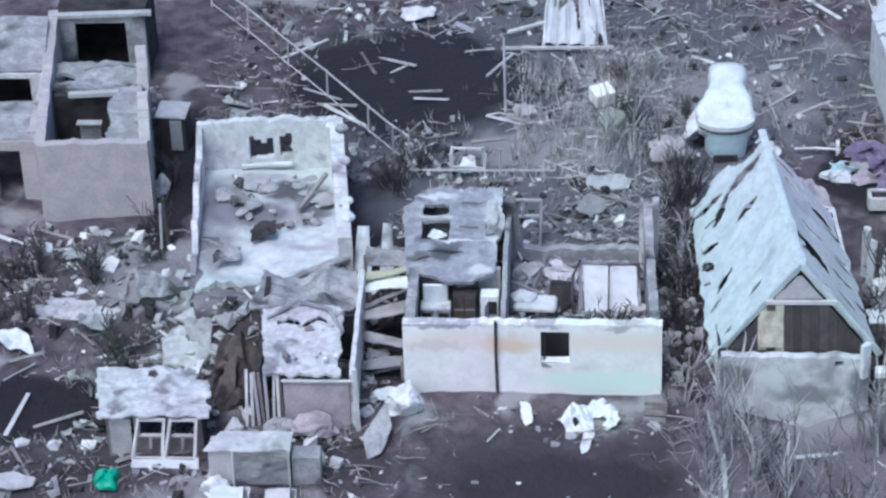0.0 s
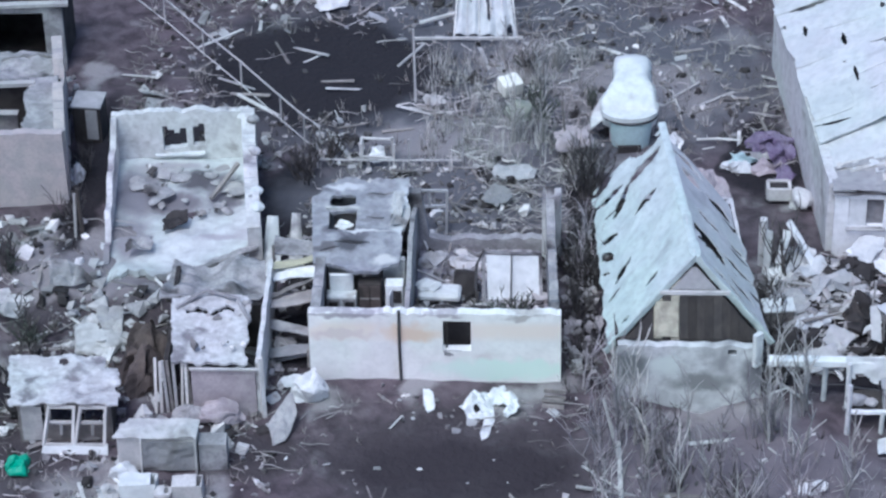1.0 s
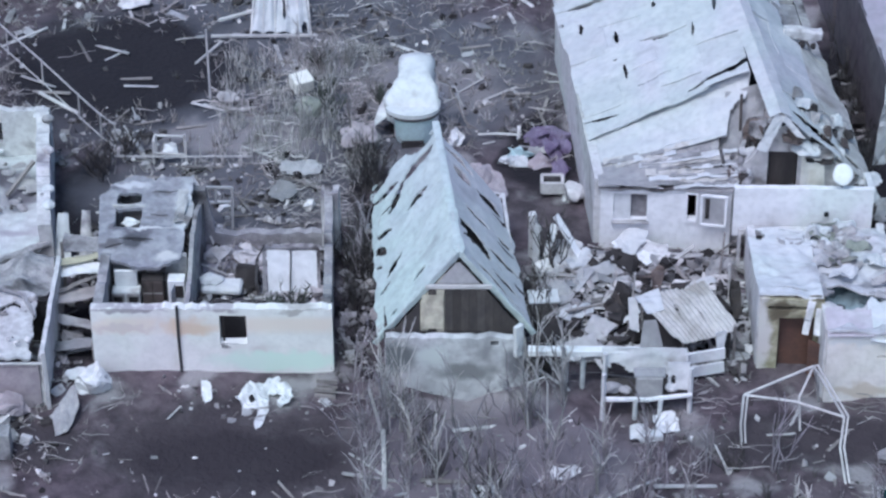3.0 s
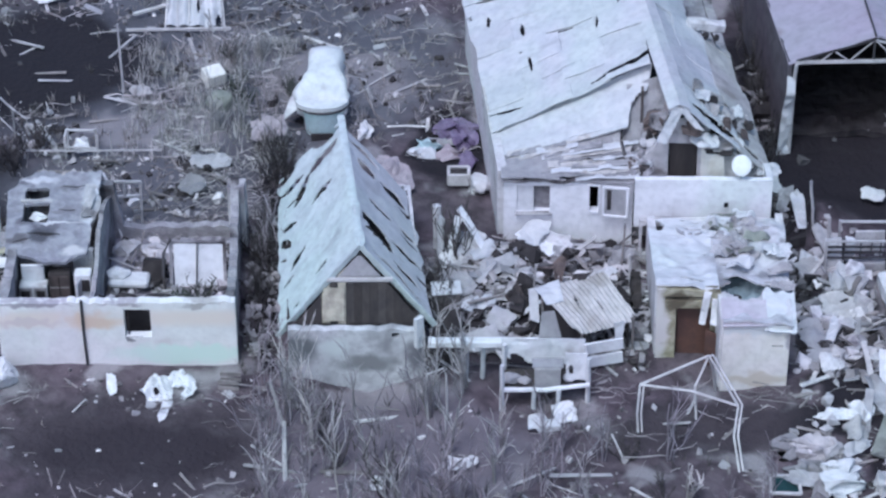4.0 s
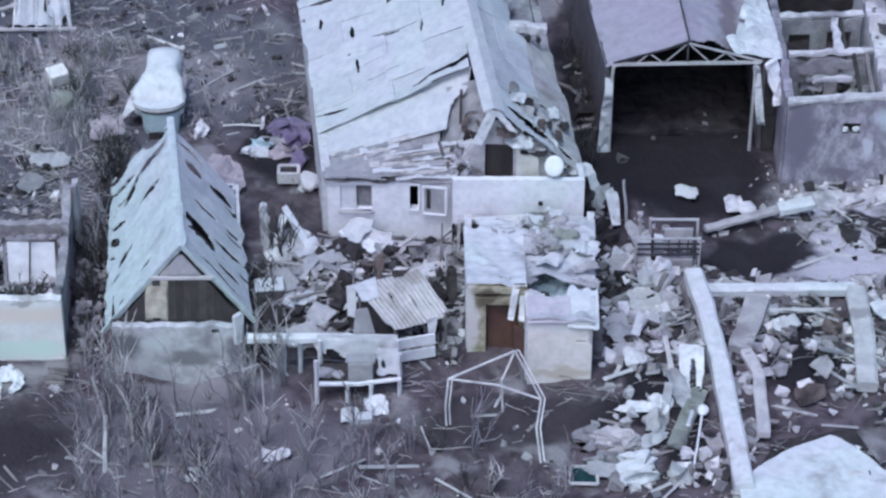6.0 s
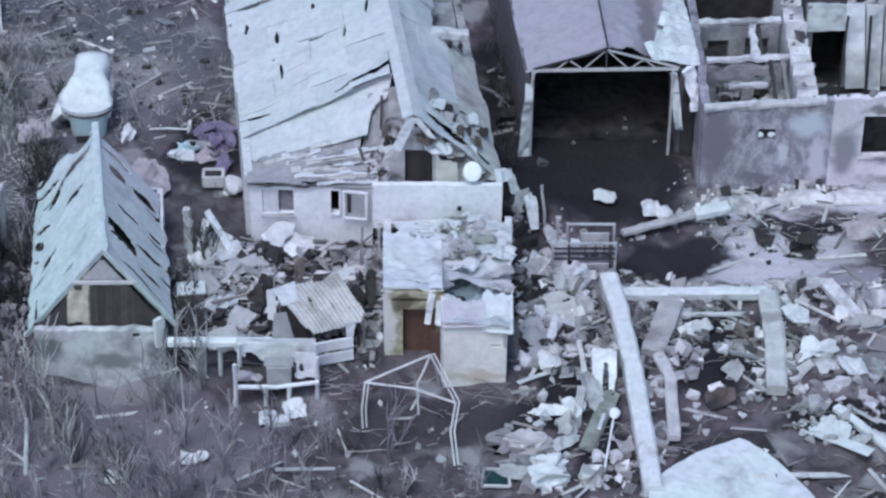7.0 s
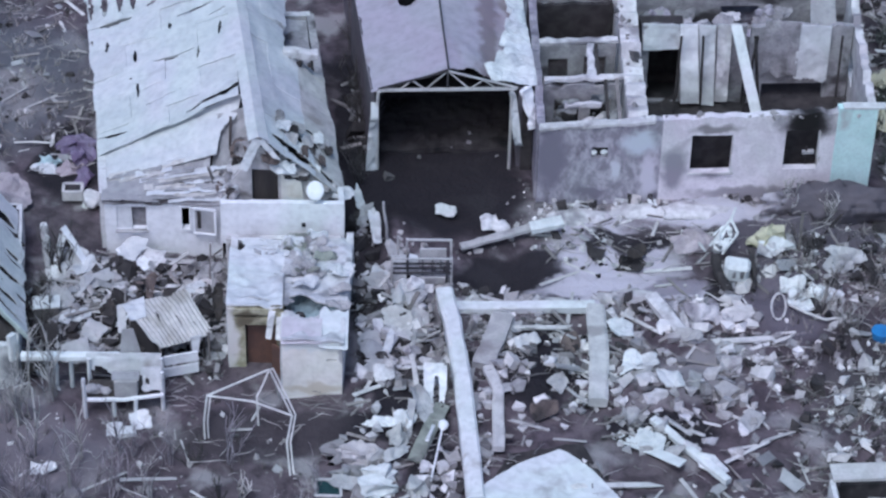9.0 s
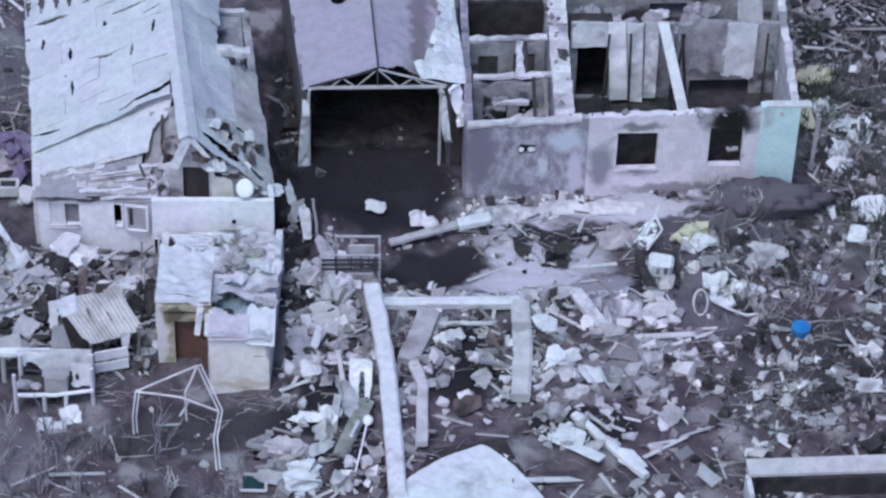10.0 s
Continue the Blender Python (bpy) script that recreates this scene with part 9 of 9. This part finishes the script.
scatter("pale_rubble", PALE_RUBBLE, "pale plaster lumps strewn over soil", [(160, *z["behind"], 0.18, None), (60, *z["foot"], 0.16, None), (260, *z["back"], 0.16, None), (150, *z["far_left"], 0.22, None), (170, *z["left"], 0.24, None), (70, *z["yard"], 0.12, None), (220, *z["middle"], 0.26, None), (140, *z["stems"], 0.16, None), (700, *z["right"], 0.3, None), (200, *z["before"], 0.2, None), (500, *z["far_right"], 0.26, None), (180, *z["top_right"], 0.28, None), (60, *z["alley"], 0.2, None), (110, *z["crater"], 0.16, None), (60, *z["rack"], 0.2, None), (60, *z["side"], 0.16, None),
        (60, *ROOMS["cream"], 0.24, 0.2), (40, -4.4, -2.2, -1.8, 1.1, 0.16, 2.28), (60, -8.0, -3.4, 8.6, 12.4, 0.2, 0.62), (140, *ROOMS["pink"], 0.2, 0.65)], "chunk")
scatter("splintered_boards", GREY_WOOD, "splintered grey boards strewn over soil", [(160, *z["behind"], 0.15, None), (280, *z["back"], 0.13, None), (200, *z["far_left"], 0.14, None), (200, *z["left"], 0.14, None), (60, *z["yard"], 0.11, None), (260, *z["middle"], 0.18, None), (200, *z["stems"], 0.12, None), (700, *z["right"], 0.17, None), (200, *z["before"], 0.14, None), (420, *z["far_right"], 0.15, None), (420, *z["top_right"], 0.17, None), (60, *z["alley"], 0.18, None), (120, *ROOMS["cream"], 0.14, 0.22), (140, *ROOMS["long_a"], 0.16, 0.5), (60, *z["side"], 0.12, None)], "plank")
scatter("pale_boards", WHITE_WOOD, "pale painted boards strewn over soil", [(150, *z["back"], 0.12, None), (160, -0.6, 8.5, 12.0, 17.5, 0.1, None), (60, *z["far_left"], 0.14, None), (80, *z["left"], 0.14, None), (34, *z["yard"], 0.1, None), (150, *z["middle"], 0.2, None), (60, *z["stems"], 0.11, None), (300, *z["right"], 0.24, None), (90, *z["before"], 0.14, None), (170, *z["far_right"], 0.17, None), (90, *z["top_right"], 0.18, None), (40, *ROOMS["cream"], 0.14, 0.25)], "plank")
scatter("roof_shards", OLD_SLATE, "shards of weathered roof sheet strewn over soil", [(320, *z["back"], 0.28, None), (140, *z["far_left"], 0.3, None), (160, *z["left"], 0.32, None), (40, *z["yard"], 0.2, None), (240, *z["middle"], 0.45, None), (50, *z["stems"], 0.2, None), (380, *z["right"], 0.5, None), (120, *z["before"], 0.28, None), (220, *z["far_right"], 0.36, None), (120, *z["top_right"], 0.4, None), (80, *ROOMS["cream"], 0.3, 0.22), (60, *ROOMS["long_a"], 0.3, 0.5), (14, -8.0, -3.4, 8.6, 12.4, 0.3, 0.62)], "shard")
scatter("charred_debris", CHAR_SHADE, "charred timber and scraps strewn over soil", [(110, *z["behind"], 0.22, None), (500, *z["back"], 0.22, None), (220, *z["far_left"], 0.26, None), (110, *z["left"], 0.24, None), (420, *z["middle"], 0.34, None), (700, *z["right"], 0.26, None), (160, *z["before"], 0.26, None), (500, *z["far_right"], 0.34, None), (300, *z["top_right"], 0.36, None), (160, *z["alley"], 0.4, None), (60, *ROOMS["cream"], 0.2, 0.2), (260, *ROOMS["long_a"], 0.32, 0.7), (200, *ROOMS["long_b"], 0.28, 0.6), (200, *ROOMS["long_c"], 0.28, 0.6), (120, *z["rack"], 0.3, None)], "chunk")


def rubble_blocks():
    """Broken lumps of masonry, each a thing of its own on one of a few angular meshes."""
    meshes = []
    for k in range(12):
        bm = B()
        for _ in range(13):
            bm.verts.new(gen.uniform(-0.5, 0.5, 3) * (1.0, 0.75, 0.65))
        made = bmesh.ops.convex_hull(bm, input=bm.verts)
        bmesh.ops.delete(bm, geom=[v for v in made["geom_interior"] if isinstance(v, bmesh.types.BMVert)], context="VERTS")
        me = bpy.data.meshes.new("rubble_block")
        bm.to_mesh(me)
        bm.free()
        me.materials.append(BLOCK)
        meshes.append(me)
    for count, x0, x1, y0, y1, size in ((64, 28.8, 31.8, -1.5, 7.0, 0.62), (34, 33.4, 38.0, -5.0, 2.4, 0.5), (56, 39.0, 44.5, -6.0, 4.0, 0.58), (30, 27.6, 32.4, -8.5, -2.5, 0.45), (26, 15.6, 22.6, 0.4, 6.6, 0.5), (18, -9.0, -5.2, 1.5, 6.0, 0.55), (44, 45.0, 58.0, -4.0, 9.0, 0.5), (18, 52.5, 58.0, 9.5, 24.0, 0.55)):
        for _ in range(count):
            x, y, k, w_ = gen.uniform(x0, x1), gen.uniform(y0, y1), int(gen.integers(12)), size * min(1.7, gen.lognormal(0, 0.35))
            if bare(x, y):
                continue
            ob = new("rubble_block", meshes[k])
            ob.location, ob.rotation_euler, ob.scale = (x, y, gh(x, y) + 0.12 * w_), (gen.uniform(-0.4, 0.4), gen.uniform(-0.4, 0.4), gen.uniform(0, 6.28)), (w_, w_, w_)
            tagged(ob, "pale broken block of masonry lying in rubble", "rubble", "rubble blocks")


rubble_blocks()


def loose_boards():
    """Countable boards lying about, each a thing of its own on one of a few meshes."""
    meshes = []
    for k in range(10):
        bm = box(B(), (0, 0, 0.03), (gen.uniform(0.7, 2.2), gen.uniform(0.07, 0.16), 0.05), jitter=0.02)
        me = bpy.data.meshes.new("loose_board")
        bm.to_mesh(me)
        bm.free()
        me.materials.append((WHITE_WOOD, GREY_WOOD, PALE_CONCRETE)[k % 3])
        meshes.append(me)
    for count, name in ((50, "back"), (14, "far_left"), (16, "left"), (2, "yard"), (40, "middle"), (9, "stems"), (62, "right"), (18, "before"), (30, "far_right"), (24, "top_right")):
        x0, x1, y0, y1 = YARDS[name]
        for _ in range(count):
            x, y, k = gen.uniform(x0, x1), gen.uniform(y0, y1), int(gen.integers(10))
            ob = new("loose_board", meshes[k])
            ob.location, ob.rotation_euler = (x, y, gh(x, y) + 0.04), (gen.uniform(-0.2, 0.2), gen.uniform(-0.2, 0.2), gen.normal(0, 0.9))
            tagged(ob, ("white painted board lying on debris", "weathered grey board lying on debris", "pale dusty board lying on debris")[k % 3], "board", "loose boards")


loose_boards()


def twigs(name, mat, label, zones):
    """Fallen twigs and branches as thin bent prisms, one mesh."""
    verts, faces = [], []
    for count, x0, x1, y0, y1, long in zones:
        for _ in range(count):
            x, y = gen.uniform(x0, x1), gen.uniform(y0, y1)
            if noise.noise((x * 0.4, y * 0.4, 5.5)) < gen.uniform(-0.35, 0.45) or bare(x, y):
                continue
            a, l = gen.normal(0.15, 0.75), long * gen.lognormal(0, 0.5)
            r_, g = gen.uniform(0.012, 0.035), gh(x, y)
            n = len(verts)
            for k in range(4):
                f = k / 3 - 0.5
                cx, cy = x + l * f * math.cos(a) + gen.uniform(-0.08, 0.08), y + l * f * math.sin(a) + gen.uniform(-0.08, 0.08)
                cz = g + 0.05 + gen.uniform(0, 0.22)
                s = r_ * (1 - 0.2 * k)
                verts += [(cx, cy - s, cz), (cx, cy + s, cz), (cx, cy, cz + 1.6 * s)]
                if k:
                    b = n + 3 * k
                    faces += [(b - 3, b - 2, b + 1, b), (b - 2, b - 1, b + 2, b + 1), (b - 1, b - 3, b, b + 2)]
    me = bpy.data.meshes.new(name)
    me.from_pydata(verts, [], faces)
    me.materials.append(mat)
    return tagged(new(name, me), label, "twigs", kind="stuff")


twigs("bleached_twigs", PALE_STEM, "bleached twigs fallen behind the houses", [(500, 2.5, 9.6, 12.5, 22.0, 0.9), (250, -1.0, 9.0, 8.5, 13.0, 0.6), (300, -8.0, 14.0, 22.0, 30.0, 0.7)])
twigs("fallen_twigs", TWIG, "pale fallen twigs and splinters on soil", [(350, -0.2, 8.6, 8.0, 14.0, 0.8), (800, -2.0, 17.5, 13.0, 30.0, 0.75), (300, -9.0, -2.0, 16.0, 30.0, 0.8), (500, -18.0, -1.0, -9.0, 9.0, 0.7), (700, 9.0, 28.0, -12.0, -1.0, 0.8), (900, 28.0, 46.0, -12.0, 5.0, 0.7), (500, 37.0, 52.0, 4.0, 11.0, 0.8), (900, 46.0, 61.0, -9.0, 11.0, 0.9), (700, 52.0, 62.0, 10.0, 31.0, 1.0), (160, -1.0, 9.5, -10.0, -1.0, 0.6), (350, 15.0, 23.5, -1.0, 7.5, 0.8), (200, 8.5, 10.0, -1.0, 14.0, 0.8)])


def tufts(name, mat, label, zones):
    verts, faces = [], []
    for count, x0, x1, y0, y1, tall in zones:
        for _ in range(count):
            x, y = gen.uniform(x0, x1), gen.uniform(y0, y1)
            if noise.noise((x * 0.5, y * 0.5, 3.3)) < gen.uniform(-0.7, 0.3) or bare(x, y):
                continue
            g = gh(x, y)
            for _ in range(4):
                a, lean, h = gen.uniform(0, 6.283), gen.uniform(0.05, 0.4), tall * gen.uniform(0.4, 1.2)
                w = 0.022
                n = len(verts)
                bx, by = x + gen.uniform(-0.1, 0.1), y + gen.uniform(-0.1, 0.1)
                verts += [(bx - w, by, g - 0.05), (bx + w, by, g - 0.05), (bx, by + w, g - 0.05), (bx + lean * math.cos(a), by + lean * math.sin(a), g + h)]
                faces += [(n, n + 1, n + 3), (n + 1, n + 2, n + 3), (n + 2, n, n + 3)]
    me = bpy.data.meshes.new(name)
    me.from_pydata(verts, [], faces)
    me.materials.append(mat)
    return tagged(new(name, me), label, "grass", kind="stuff")


tufts("dry_grass", STRAW, "thin dry grass and weed stalks on soil", [(900, -9.0, 17.0, 14.0, 30.0, 0.4), (700, 46.0, 60.0, -8.0, 10.0, 0.5), (700, 52.0, 61.0, 10.0, 30.0, 0.5), (500, -18.0, -1.0, -9.0, 8.0, 0.4), (60, -1.0, 9.5, -10.0, -1.0, 0.2)])
tufts("bleached_stalks", PALE_STEM, "bleached weed stalks standing behind the houses", [(420, 3.0, 9.6, 13.0, 21.5, 0.8), (160, -1.0, 9.0, 9.0, 13.5, 0.45), (120, 11.5, 15.5, 15.0, 24.0, 0.5)])
tufts("dark_weeds", DARK_STEM, "dark withered weeds on soil", [(120, 9.0, 28.0, -12.0, -2.0, 0.7), (250, 8.6, 9.9, -1.0, 14.0, 0.5), (250, -9.0, 17.0, 14.0, 30.0, 0.4), (500, 46.0, 60.0, -8.0, 10.0, 0.6)])
